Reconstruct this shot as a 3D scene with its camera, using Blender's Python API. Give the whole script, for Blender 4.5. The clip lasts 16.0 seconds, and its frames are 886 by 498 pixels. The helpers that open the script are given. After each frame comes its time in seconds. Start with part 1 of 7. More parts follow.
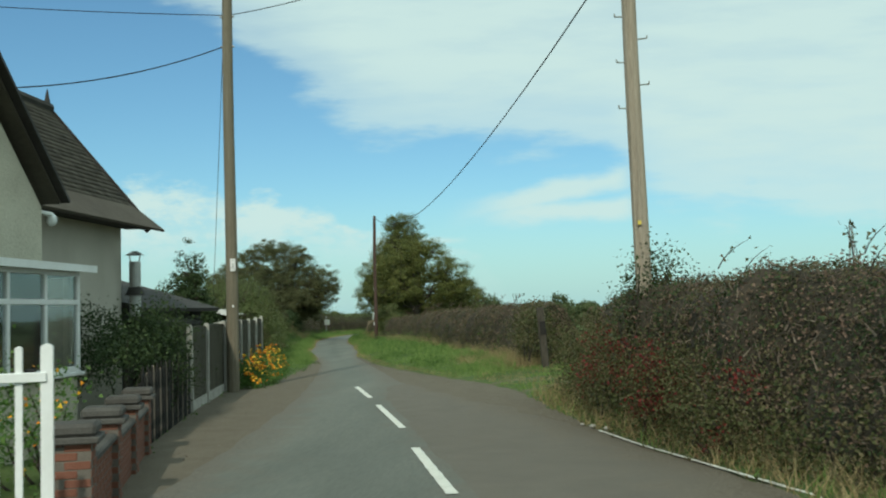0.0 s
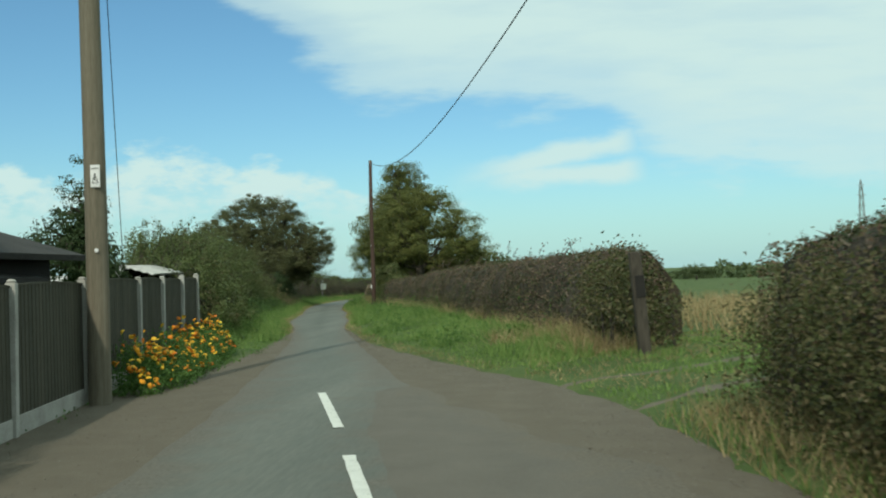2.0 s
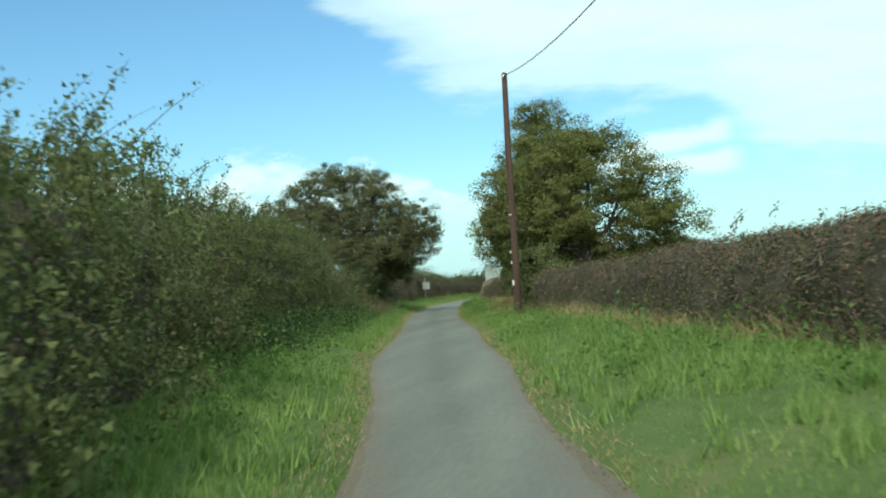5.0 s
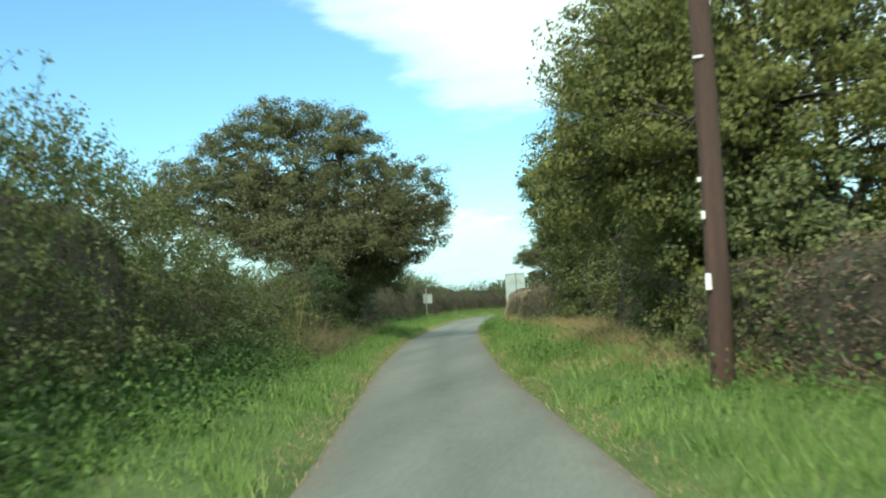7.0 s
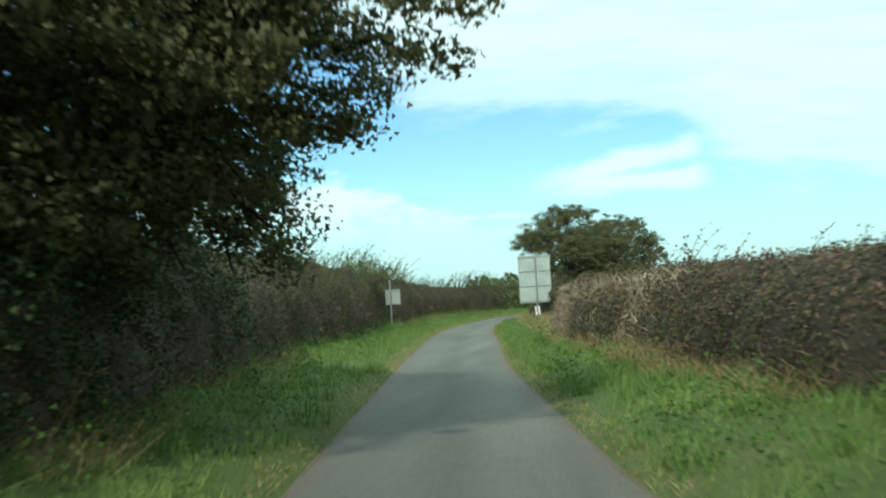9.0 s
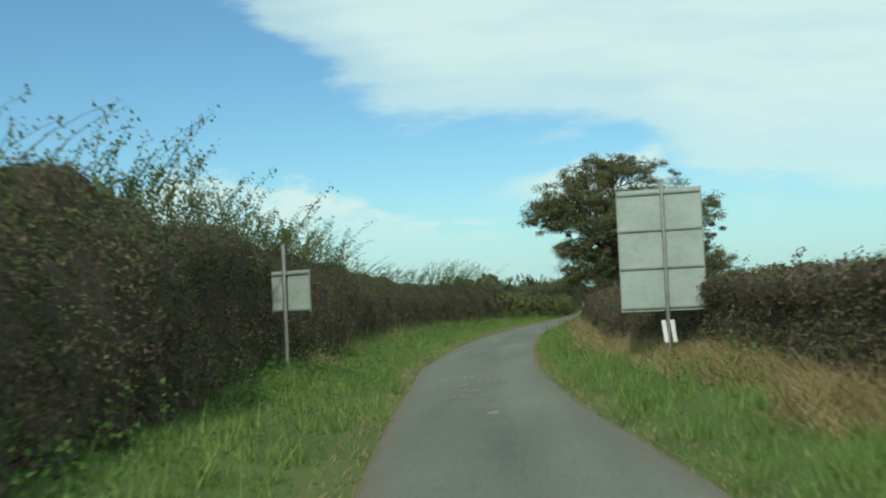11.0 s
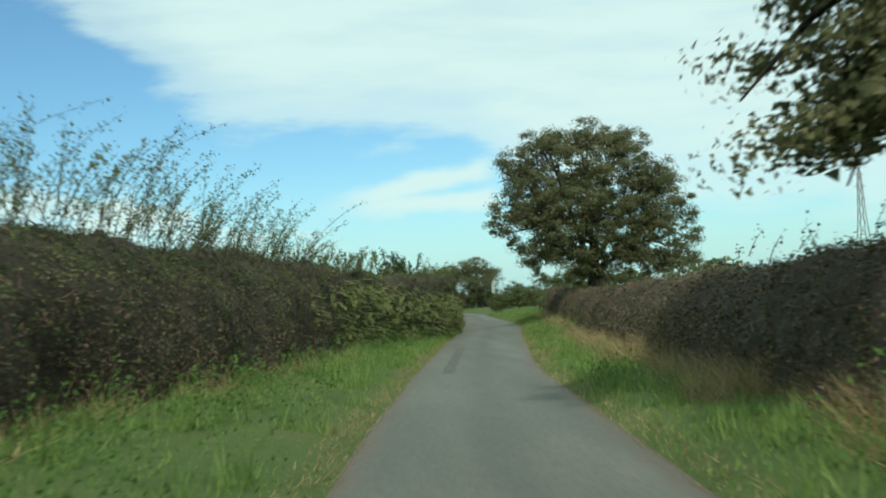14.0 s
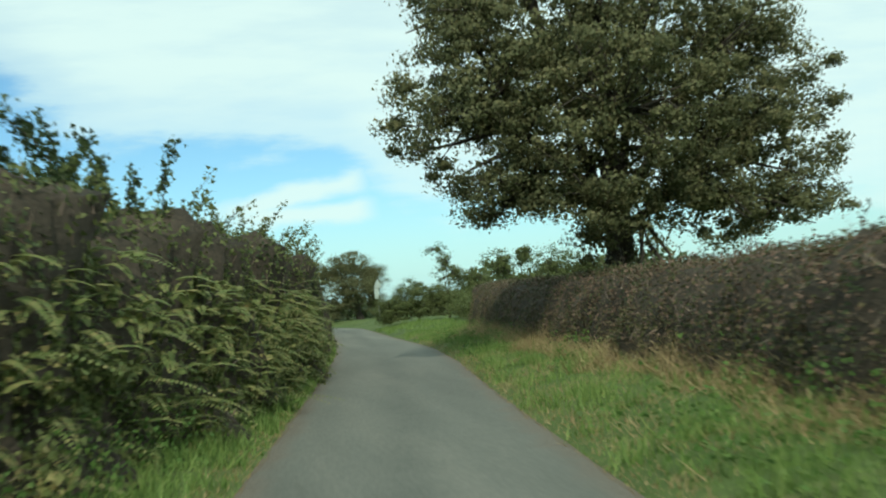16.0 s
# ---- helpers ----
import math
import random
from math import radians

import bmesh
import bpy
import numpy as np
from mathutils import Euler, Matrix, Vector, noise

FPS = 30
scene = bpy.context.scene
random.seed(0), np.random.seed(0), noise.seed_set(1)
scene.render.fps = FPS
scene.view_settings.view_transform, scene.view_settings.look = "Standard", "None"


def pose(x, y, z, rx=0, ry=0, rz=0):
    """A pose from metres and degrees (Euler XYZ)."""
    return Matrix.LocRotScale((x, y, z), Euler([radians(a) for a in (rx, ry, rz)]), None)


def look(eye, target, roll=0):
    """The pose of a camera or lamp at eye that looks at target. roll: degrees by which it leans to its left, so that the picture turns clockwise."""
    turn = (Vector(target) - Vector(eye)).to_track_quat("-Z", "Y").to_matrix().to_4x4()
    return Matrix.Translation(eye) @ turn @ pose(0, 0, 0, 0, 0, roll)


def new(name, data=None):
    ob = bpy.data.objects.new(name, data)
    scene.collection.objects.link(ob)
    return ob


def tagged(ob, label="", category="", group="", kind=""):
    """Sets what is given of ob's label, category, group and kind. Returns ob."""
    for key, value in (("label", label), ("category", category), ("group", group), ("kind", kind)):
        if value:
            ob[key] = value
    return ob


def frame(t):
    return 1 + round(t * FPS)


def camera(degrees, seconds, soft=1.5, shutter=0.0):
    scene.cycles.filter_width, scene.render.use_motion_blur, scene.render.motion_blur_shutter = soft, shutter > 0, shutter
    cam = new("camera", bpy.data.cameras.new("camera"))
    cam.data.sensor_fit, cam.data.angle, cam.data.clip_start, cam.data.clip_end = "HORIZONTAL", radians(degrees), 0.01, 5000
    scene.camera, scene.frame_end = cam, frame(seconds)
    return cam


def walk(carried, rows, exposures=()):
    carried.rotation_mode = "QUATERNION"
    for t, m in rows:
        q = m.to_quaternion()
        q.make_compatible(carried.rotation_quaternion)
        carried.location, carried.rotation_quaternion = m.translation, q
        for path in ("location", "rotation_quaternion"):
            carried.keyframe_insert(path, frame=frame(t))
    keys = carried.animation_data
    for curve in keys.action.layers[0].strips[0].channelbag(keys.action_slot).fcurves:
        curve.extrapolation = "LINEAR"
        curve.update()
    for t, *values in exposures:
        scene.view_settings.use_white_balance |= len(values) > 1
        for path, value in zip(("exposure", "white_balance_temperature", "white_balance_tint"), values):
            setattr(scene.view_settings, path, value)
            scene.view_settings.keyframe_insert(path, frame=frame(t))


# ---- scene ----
cam = camera(46.0, 16.0, soft=2.0, shutter=0.2)
PATH = [
    (0, (2.571, 5.992, 1.996), (2.411, 7.982, 2.11), -1.5),
    (0.5, (2.285, 8.69, 1.989), (2.148, 10.681, 2.114), -1.3),
    (1, (2.036, 11.723, 1.891), (1.921, 13.717, 2.004), -1.4),
    (1.5, (1.719, 14.722, 1.792), (1.618, 16.719, 1.843), -1.6),
    (2, (1.148, 17.942, 1.714), (0.982, 19.935, 1.76), -1.9),
    (2.5, (0.474, 21.24, 1.649), (0.231, 23.224, 1.696), -2.3),
    (3, (-0.25, 24.61, 1.644), (-0.557, 26.585, 1.694), -2.2),
    (3.5, (-1.193, 28.64, 1.623), (-1.544, 30.609, 1.666), -1.9),
    (6, (-7.423, 58.48, 1.575), (-7.764, 60.448, 1.665), -4.3),
    (6.5, (-8.738, 65.578, 1.618), (-9.085, 67.545, 1.72), -4.1),
    (7, (-10.307, 73.848, 1.516), (-10.662, 75.814, 1.623), -3.3),
    (7.5, (-12.165, 82.391, 1.584), (-12.515, 84.357, 1.697), -2.0),
    (8, (-13.979, 91.089, 1.607), (-14.313, 93.058, 1.72), -2.3),
    (8.5, (-15.573, 99.553, 1.675), (-15.884, 101.526, 1.784), -2.3),
    (9, (-17.158, 108.71, 1.673), (-17.45, 110.686, 1.776), -3.4),
    (9.2, (-17.749, 112.29, 1.653), (-18.037, 114.267, 1.759), -3.4),
    (11.3, (-23.498, 148.577, 1.645), (-23.699, 150.564, 1.758), -2.2),
    (11.5, (-23.945, 151.985, 1.606), (-24.127, 153.973, 1.724), -1.8),
    (12, (-24.897, 160.829, 1.628), (-25.017, 162.822, 1.745), -1.5),
    (12.5, (-25.463, 169.19, 1.69), (-25.532, 171.185, 1.807), -2.6),
    (13, (-25.958, 177.694, 1.606), (-25.976, 179.691, 1.722), -2.5),
    (13.5, (-26.199, 185.846, 1.59), (-26.158, 187.843, 1.704), -3.0),
    (14, (-26.089, 194.564, 1.531), (-25.991, 196.558, 1.649), -3.3),
    (14.5, (-25.732, 203.163, 1.454), (-25.572, 205.152, 1.576), -3.8),
    (15, (-25.112, 212.263, 1.552), (-24.88, 214.246, 1.674), -3.9),
    (15.5, (-24.327, 220.897, 1.517), (-24.039, 222.873, 1.634), -3.8),
    (16, (-23.584, 229.977, 1.604), (-23.245, 231.944, 1.726), -4.7),
]


def fall(y):
    """How far the lane has dropped below the junction: level at first, then a gentle even slope that levels out again."""
    y = np.asarray(y, float)
    slope = np.where(y < 32, 0.0, np.where(y < 48, (y - 32) ** 2 / 32, y - 40))
    return -0.0142 * np.where(y < 232, slope, 192 + np.where(y < 262, (y - 232) - (y - 232) ** 2 / 60, 15.0))


def lowered(p):
    return p[0], p[1], p[2] + float(fall(p[1]))


walk(cam, [(t, look(lowered(eye), lowered(target), roll)) for t, eye, target, roll in PATH],
     exposures=[(0.0, 0.0, 6420, 2), (3.5, 0.15, 6420, 2), (6.0, 0.76, 6280, 2), (7.5, 0.94, 6440, 2), (8.5, 0.8, 6500, 2), (9.0, 0.5, 6250, 2), (11.5, 0.1, 6420, 2), (14.0, 0.2, 6420, 2), (16.0, 0.3, 6480, 2)])

# ---------------------------------------------------------------- sky and sun
SUN_AZ, SUN_EL = radians(186.0), radians(37.0)      # clockwise from +y
SUN_DIR = Vector((math.sin(SUN_AZ) * math.cos(SUN_EL), math.cos(SUN_AZ) * math.cos(SUN_EL), math.sin(SUN_EL)))
world = bpy.data.worlds.new("sky")
scene.world = world
world.use_nodes = True
WN, WL = world.node_tree.nodes, world.node_tree.links
WN.clear()


def wmath(op, a, b=None, c=None, clamp=False):
    n = WN.new("ShaderNodeMath")
    n.operation, n.use_clamp = op, clamp
    for i, v in enumerate((a, b, c)):
        if v is None:
            continue
        if isinstance(v, (int, float)):
            n.inputs[i].default_value = v
        else:
            WL.new(v, n.inputs[i])
    return n.outputs[0]


def wrange(v, lo, hi):
    n = WN.new("ShaderNodeMapRange")
    n.interpolation_type = "SMOOTHSTEP"
    WL.new(v, n.inputs[0])
    n.inputs[1].default_value, n.inputs[2].default_value = lo, hi
    return n.outputs[0]


def wnoise(vec, scale, detail=5.0, rough=0.55):
    n = WN.new("ShaderNodeTexNoise")
    WL.new(vec, n.inputs["Vector"])
    n.inputs["Scale"].default_value, n.inputs["Detail"].default_value, n.inputs["Roughness"].default_value = scale, detail, rough
    return n.outputs["Fac"]


sky = WN.new("ShaderNodeTexSky")
sky.sky_type, sky.sun_disc = "NISHITA", False
sky.sun_elevation, sky.sun_rotation, sky.air_density, sky.dust_density, sky.ozone_density = SUN_EL, SUN_AZ, 1.0, 0.6, 1.6
coords = WN.new("ShaderNodeTexCoord").outputs["Generated"]
sep = WN.new("ShaderNodeSeparateXYZ")
WL.new(coords, sep.inputs[0])
ahead = wmath("MAXIMUM", wmath("ABSOLUTE", sep.outputs[1]), 0.08)
U, V = wmath("DIVIDE", sep.outputs[0], ahead), wmath("DIVIDE", sep.outputs[2], ahead)
flat = WN.new("ShaderNodeCombineXYZ")
WL.new(U, flat.inputs[0]), WL.new(wmath("MULTIPLY", V, 2.2), flat.inputs[1])
slant = WN.new("ShaderNodeMapping")
WL.new(flat.outputs[0], slant.inputs[0])
slant.inputs["Rotation"].default_value = (0, 0, radians(38))
slant.inputs["Scale"].default_value = (1.0, 2.3, 1.0)
puff = wnoise(flat.outputs[0], 11.0, 6.0, 0.55)
billow, fibre = wnoise(flat.outputs[0], 6.0, 5.0, 0.55), wnoise(slant.outputs[0], 7.0, 6.0, 0.55)


def wprofile(v, lo, hi, stops, peak=0.5):
    """A smooth line through stops of (place, value), as a grey ramp."""
    n = WN.new("ShaderNodeMapRange")
    WL.new(v, n.inputs[0])
    n.inputs[1].default_value, n.inputs[2].default_value = lo, hi
    r = WN.new("ShaderNodeValToRGB")
    els = r.color_ramp.elements
    while len(els) < len(stops):
        els.new(0.5)
    for e, (p, c) in zip(els, stops):
        e.position, e.color = (p - lo) / (hi - lo), (c / peak, c / peak, c / peak, 1)
    WL.new(n.outputs[0], r.inputs[0])
    sp = WN.new("ShaderNodeSeparateColor")
    WL.new(r.outputs[0], sp.inputs[0])
    return wmath("MULTIPLY", sp.outputs[0], peak)


def centred(v, amount):
    return wmath("MULTIPLY", wmath("SUBTRACT", v, 0.5), amount)


# the high sheet of cloud: everything above a slanting, frayed edge
rim = wprofile(U, -0.7, 0.7, [(-0.7, 0.45), (-0.42, 0.36), (-0.327, 0.31), (-0.27, 0.273), (-0.2, 0.209), (-0.155, 0.172), (-0.10, 0.158), (0.0, 0.150), (0.08, 0.138), (0.105, 0.116), (0.135, 0.094), (0.19, 0.076), (0.33, 0.066), (0.7, 0.05)])
depth = wmath("SUBTRACT", V, rim)
frayed = wmath("ADD", depth, wmath("ADD", centred(billow, 0.11), centred(fibre, 0.085)))
thick = wmath("ADD", wmath("MULTIPLY", wrange(depth, 0.0, 0.085), 0.34), wmath("MULTIPLY", wrange(fibre, 0.30, 0.62), 0.16))
sheet = wmath("MULTIPLY", wrange(frayed, -0.012, 0.024), wmath("ADD", 0.52, thick))
# the low band of heaps towards the left
crest = wprofile(U, -0.7, 0.7, [(-0.7, 0.12), (-0.52, 0.130), (-0.46, 0.112), (-0.40, 0.116), (-0.36, 0.130), (-0.31, 0.128), (-0.285, 0.117), (-0.25, 0.118), (-0.225, 0.104), (-0.2, 0.105), (-0.16, 0.085), (-0.12, 0.078), (-0.08, 0.072), (-0.04, 0.05), (0.0, 0.0), (0.7, 0.0)])
heap = wmath("SUBTRACT", wmath("ADD", crest, centred(puff, 0.11)), V)
band = wmath("MULTIPLY", wrange(heap, -0.002, 0.014), wmath("ADD", 0.12, wmath("MULTIPLY", wrange(V, 0.035, 0.09), 0.88)))
band = wmath("MULTIPLY", band, wmath("ADD", 0.3, wmath("MULTIPLY", wrange(wnoise(flat.outputs[0], 17.0, 6.0, 0.6), 0.38, 0.56), 0.7)))
# the bright forked wedge ahead
def stroke(level, slope, half, a, b, c, d):
    off = wmath("SUBTRACT", V, wmath("ADD", wmath("MULTIPLY", U, slope), level))
    off = wmath("ADD", wmath("ABSOLUTE", wmath("ADD", off, centred(fibre, 0.012))), centred(puff, -0.035))
    return wmath("MULTIPLY", wrange(off, half, half * 0.15), wmath("MULTIPLY", wrange(U, a, b), wrange(U, d, c)))


wedge = wmath("MAXIMUM", stroke(0.1015, 0.20, 0.017, -0.085, 0.0, 0.085, 0.115), stroke(0.0895, 0.02, 0.0165, -0.06, 0.0, 0.09, 0.118))
wedge = wmath("MAXIMUM", wedge, wmath("MULTIPLY", stroke(0.066, 0.0, 0.008, -0.16, -0.13, -0.08, -0.05), 0.8))
haze = wrange(V, 0.13, -0.02)
cover = wmath("MAXIMUM", wmath("MAXIMUM", wmath("MULTIPLY", sheet, 0.94), wmath("MULTIPLY", band, 0.95)), wmath("MULTIPLY", wedge, 0.9))
mixed = WN.new("ShaderNodeMix")
mixed.data_type = "RGBA"
gain = WN.new("ShaderNodeVectorMath")
gain.operation = "MULTIPLY"
gain.inputs[1].default_value = (0.069, 0.098, 0.107)
WL.new(sky.outputs[0], gain.inputs[0])
pale = WN.new("ShaderNodeMix")
pale.data_type = "RGBA"
WL.new(wmath("MULTIPLY", haze, 0.68), pale.inputs[0])
WL.new(gain.outputs[0], pale.inputs[6])
pale.inputs[7].default_value = (0.44, 0.70, 0.745, 1)
WL.new(cover, mixed.inputs[0]), WL.new(pale.outputs[2], mixed.inputs[6])
mixed.inputs[7].default_value = (0.64, 0.795, 0.78, 1)
back = WN.new("ShaderNodeBackground")
back.inputs["Strength"].default_value = 1.0
WL.new(mixed.outputs[2], back.inputs[0])
WL.new(back.outputs[0], WN.new("ShaderNodeOutputWorld").inputs[0])

lamp = bpy.data.lights.new("sun", "SUN")
lamp.energy, lamp.angle, lamp.color = 2.4, radians(1.5), (1.0, 0.94, 0.82)
sun = new("sun", lamp)
sun.matrix_world = look(tuple(SUN_DIR * 50), (0, 0, 0))


# ---------------------------------------------------------------- materials
def material(name, ramp, scale=3.0, rough=0.8, fine=40.0, fine_amount=0.35, bump=0.3, bump_scale=60.0, island=0.0, metal=0.0, spec=0.3, translucent=0.0, stretch=(1, 1, 1)):
    """A procedural surface: a colour ramp over two scales of noise, with relief. island: how far each separate piece goes its own way."""
    m = bpy.data.materials.new(name)
    m.use_nodes = True
    nt = m.node_tree
    N, L = nt.nodes, nt.links
    bsdf = N["Principled BSDF"]
    geo = N.new("ShaderNodeNewGeometry")
    mp = N.new("ShaderNodeMapping")
    mp.inputs["Scale"].default_value = stretch
    L.new(geo.outputs["Position"], mp.inputs[0])
    n1, n2 = N.new("ShaderNodeTexNoise"), N.new("ShaderNodeTexNoise")
    for n, s in ((n1, scale), (n2, fine)):
        L.new(mp.outputs[0], n.inputs["Vector"])
        n.inputs["Scale"].default_value, n.inputs["Detail"].default_value = s, 4.0
    def mix(a, b, f):
        x = N.new("ShaderNodeMix")
        x.inputs[0].default_value = f
        L.new(a, x.inputs[2]), L.new(b, x.inputs[3])
        return x.outputs[0]
    fac = mix(n1.outputs["Fac"], n2.outputs["Fac"], fine_amount)
    if island:
        fac = mix(fac, geo.outputs["Random Per Island"], island)
    cr = N.new("ShaderNodeValToRGB")
    els = cr.color_ramp.elements
    while len(els) < len(ramp):
        els.new(0.5)
    for e, (p, c) in zip(els, ramp):
        e.position, e.color = p, (*c, 1)
    L.new(fac, cr.inputs[0])
    L.new(cr.outputs[0], bsdf.inputs["Base Color"])
    bsdf.inputs["Roughness"].default_value, bsdf.inputs["Metallic"].default_value = rough, metal
    bsdf.inputs["Specular IOR Level"].default_value = spec
    if bump:
        n3, b = N.new("ShaderNodeTexNoise"), N.new("ShaderNodeBump")
        L.new(mp.outputs[0], n3.inputs["Vector"])
        n3.inputs["Scale"].default_value = bump_scale
        b.inputs["Strength"].default_value, b.inputs["Distance"].default_value = bump, 0.02
        L.new(n3.outputs["Fac"], b.inputs["Height"]), L.new(b.outputs[0], bsdf.inputs["Normal"])
    if translucent:
        tr, ms = N.new("ShaderNodeBsdfTranslucent"), N.new("ShaderNodeMixShader")
        L.new(cr.outputs[0], tr.inputs[0])
        ms.inputs[0].default_value = translucent
        L.new(bsdf.outputs[0], ms.inputs[1]), L.new(tr.outputs[0], ms.inputs[2])
        L.new(ms.outputs[0], N["Material Output"].inputs[0])
    return m


def leafy(name, ramp, translucent=0.25, scale=0.35, gain=1.35):
    ramp = [(p, tuple(gain * v for v in c)) for p, c in ramp]
    return material(name, ramp, scale=scale, fine=2.6, fine_amount=0.42, island=0.36, bump=0, rough=0.6, spec=0.18, translucent=translucent)


def worn(mat, ramp, strength=1.0, noise_scale=1.6):
    """Lets a surface go over to another colour where its wear, kept with the mesh, says so; the middle between the wheels is a little darker."""
    nt = mat.node_tree
    N, L = nt.nodes, nt.links
    bsdf = N["Principled BSDF"]
    base = bsdf.inputs["Base Color"].links[0].from_socket
    geo = N.new("ShaderNodeNewGeometry")
    n1, n2 = N.new("ShaderNodeTexNoise"), N.new("ShaderNodeTexNoise")
    for n, sc in ((n1, noise_scale), (n2, 26.0)):
        L.new(geo.outputs["Position"], n.inputs["Vector"])
        n.inputs["Scale"].default_value, n.inputs["Detail"].default_value = sc, 5.0
    def op(kind, a, b):
        m = N.new("ShaderNodeMath")
        m.operation = kind
        for i, v in enumerate((a, b)):
            if isinstance(v, (int, float)):
                m.inputs[i].default_value = v
            else:
                L.new(v, m.inputs[i])
        return m.outputs[0]
    def attribute(name):
        a = N.new("ShaderNodeAttribute")
        a.attribute_name = name
        return a.outputs["Fac"]
    rough = op("ADD", op("MULTIPLY", op("SUBTRACT", n1.outputs["Fac"], 0.5), 1.5), op("MULTIPLY", op("SUBTRACT", n2.outputs["Fac"], 0.5), 0.7))
    fac = N.new("ShaderNodeMapRange")
    fac.interpolation_type = "SMOOTHSTEP"
    L.new(op("ADD", attribute("wear"), rough), fac.inputs[0])
    fac.inputs[1].default_value, fac.inputs[2].default_value, fac.inputs[4].default_value = 0.15, 1.05, strength
    cr = N.new("ShaderNodeValToRGB")
    for e, (p, c) in zip(cr.color_ramp.elements, ramp):
        e.position, e.color = p, (*c, 1)
    L.new(n2.outputs["Fac"], cr.inputs[0])
    mix, dark = N.new("ShaderNodeMix"), N.new("ShaderNodeMix")
    mix.data_type = dark.data_type = "RGBA"
    dark.blend_type = "MULTIPLY"
    L.new(op("MULTIPLY", attribute("middle"), op("ADD", 0.1, n1.outputs["Fac"])), dark.inputs[0])
    L.new(base, dark.inputs[6])
    dark.inputs[7].default_value = (0.74, 0.76, 0.76, 1)
    L.new(fac.outputs[0], mix.inputs[0]), L.new(dark.outputs[2], mix.inputs[6]), L.new(cr.outputs[0], mix.inputs[7])
    L.new(mix.outputs[2], bsdf.inputs["Base Color"])


M = {}
M["tarmac"] = material("tarmac", [(0.3, (0.108, 0.115, 0.098)), (0.5, (0.150, 0.157, 0.134)), (0.7, (0.202, 0.202, 0.170))], scale=0.5, fine=14, fine_amount=0.35, bump=0.5, bump_scale=150, rough=0.85, stretch=(1.8, 0.22, 1))
M["tarmac_old"] = material("tarmac_old", [(0.2, (0.118, 0.106, 0.086)), (0.5, (0.156, 0.139, 0.113)), (0.85, (0.205, 0.182, 0.148))], scale=1.6, fine=50, fine_amount=0.6, bump=0.6, bump_scale=120, rough=0.9)
M["tar_patch"] = material("tar_patch", [(0.25, (0.088, 0.089, 0.080)), (0.75, (0.138, 0.136, 0.122))], scale=1.2, fine=25, fine_amount=0.5, bump=0.4, bump_scale=140, rough=0.85)
M["mud"] = material("mud", [(0.3, (0.21, 0.185, 0.145)), (0.7, (0.33, 0.295, 0.235))], scale=5, fine=30, fine_amount=0.5, bump=0.4, rough=0.95)
M["dirt"] = material("dirt", [(0.2, (0.110, 0.090, 0.064)), (0.5, (0.152, 0.128, 0.094)), (0.85, (0.22, 0.188, 0.145))], scale=2.0, fine=60, fine_amount=0.6, bump=0.9, bump_scale=70, rough=0.95)
M["turf"] = material("turf", [(0.3, (0.050, 0.072, 0.020)), (0.5, (0.075, 0.115, 0.028)), (0.7, (0.13, 0.135, 0.05))], scale=0.5, fine=9, fine_amount=0.4, bump=1.0, bump_scale=35, rough=0.95)
worn(M["tarmac"], [(0.35, (0.118, 0.102, 0.080)), (0.7, (0.205, 0.180, 0.145))], 0.85)
worn(M["tarmac_old"], [(0.35, (0.120, 0.100, 0.074)), (0.7, (0.215, 0.185, 0.142))], 0.95)
M["paint_line"] = material("paint_line", [(0.28, (0.30, 0.29, 0.25)), (0.42, (0.66, 0.65, 0.58)), (0.7, (0.78, 0.77, 0.70))], scale=6, fine=45, fine_amount=0.5, bump=0.3, rough=0.7)
M["grass"] = leafy("grass", [(0.25, (0.044, 0.079, 0.018)), (0.5, (0.088, 0.140, 0.038)), (0.70, (0.142, 0.192, 0.058)), (0.86, (0.25, 0.24, 0.10))], 0.3, gain=1.8)
M["dry_grass"] = leafy("dry_grass", [(0.25, (0.15, 0.11, 0.052)), (0.5, (0.27, 0.205, 0.105)), (0.8, (0.40, 0.32, 0.175))], 0.25, gain=1.25)
M["dead_stem"] = leafy("dead_stem", [(0.25, (0.075, 0.055, 0.034)), (0.5, (0.13, 0.098, 0.060)), (0.85, (0.25, 0.195, 0.115))], 0.2, gain=1.0)
M["weed"] = leafy("weed", [(0.25, (0.030, 0.060, 0.015)), (0.5, (0.055, 0.105, 0.025)), (0.8, (0.10, 0.15, 0.04))], 0.3, gain=1.65)
# darker than the twigs: the shade inside a hedge is in this colour
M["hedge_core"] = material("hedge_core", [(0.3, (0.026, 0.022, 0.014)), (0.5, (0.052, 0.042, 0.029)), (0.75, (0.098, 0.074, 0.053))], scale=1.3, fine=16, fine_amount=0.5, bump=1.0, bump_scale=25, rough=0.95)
M["hedge_leaf"] = leafy("hedge_leaf", [(0.25, (0.032, 0.042, 0.014)), (0.45, (0.062, 0.070, 0.026)), (0.62, (0.105, 0.088, 0.045)), (0.85, (0.135, 0.105, 0.062))], 0.2, gain=1.25)
M["hedge_brown"] = leafy("hedge_brown", [(0.25, (0.042, 0.033, 0.020)), (0.45, (0.086, 0.060, 0.040)), (0.65, (0.128, 0.084, 0.062)), (0.88, (0.180, 0.126, 0.096))], 0.15, gain=1.55)
M["hedge_green"] = leafy("hedge_green", [(0.25, (0.032, 0.044, 0.014)), (0.5, (0.064, 0.081, 0.028)), (0.70, (0.104, 0.116, 0.046)), (0.88, (0.155, 0.130, 0.066))], 0.28, gain=1.6)
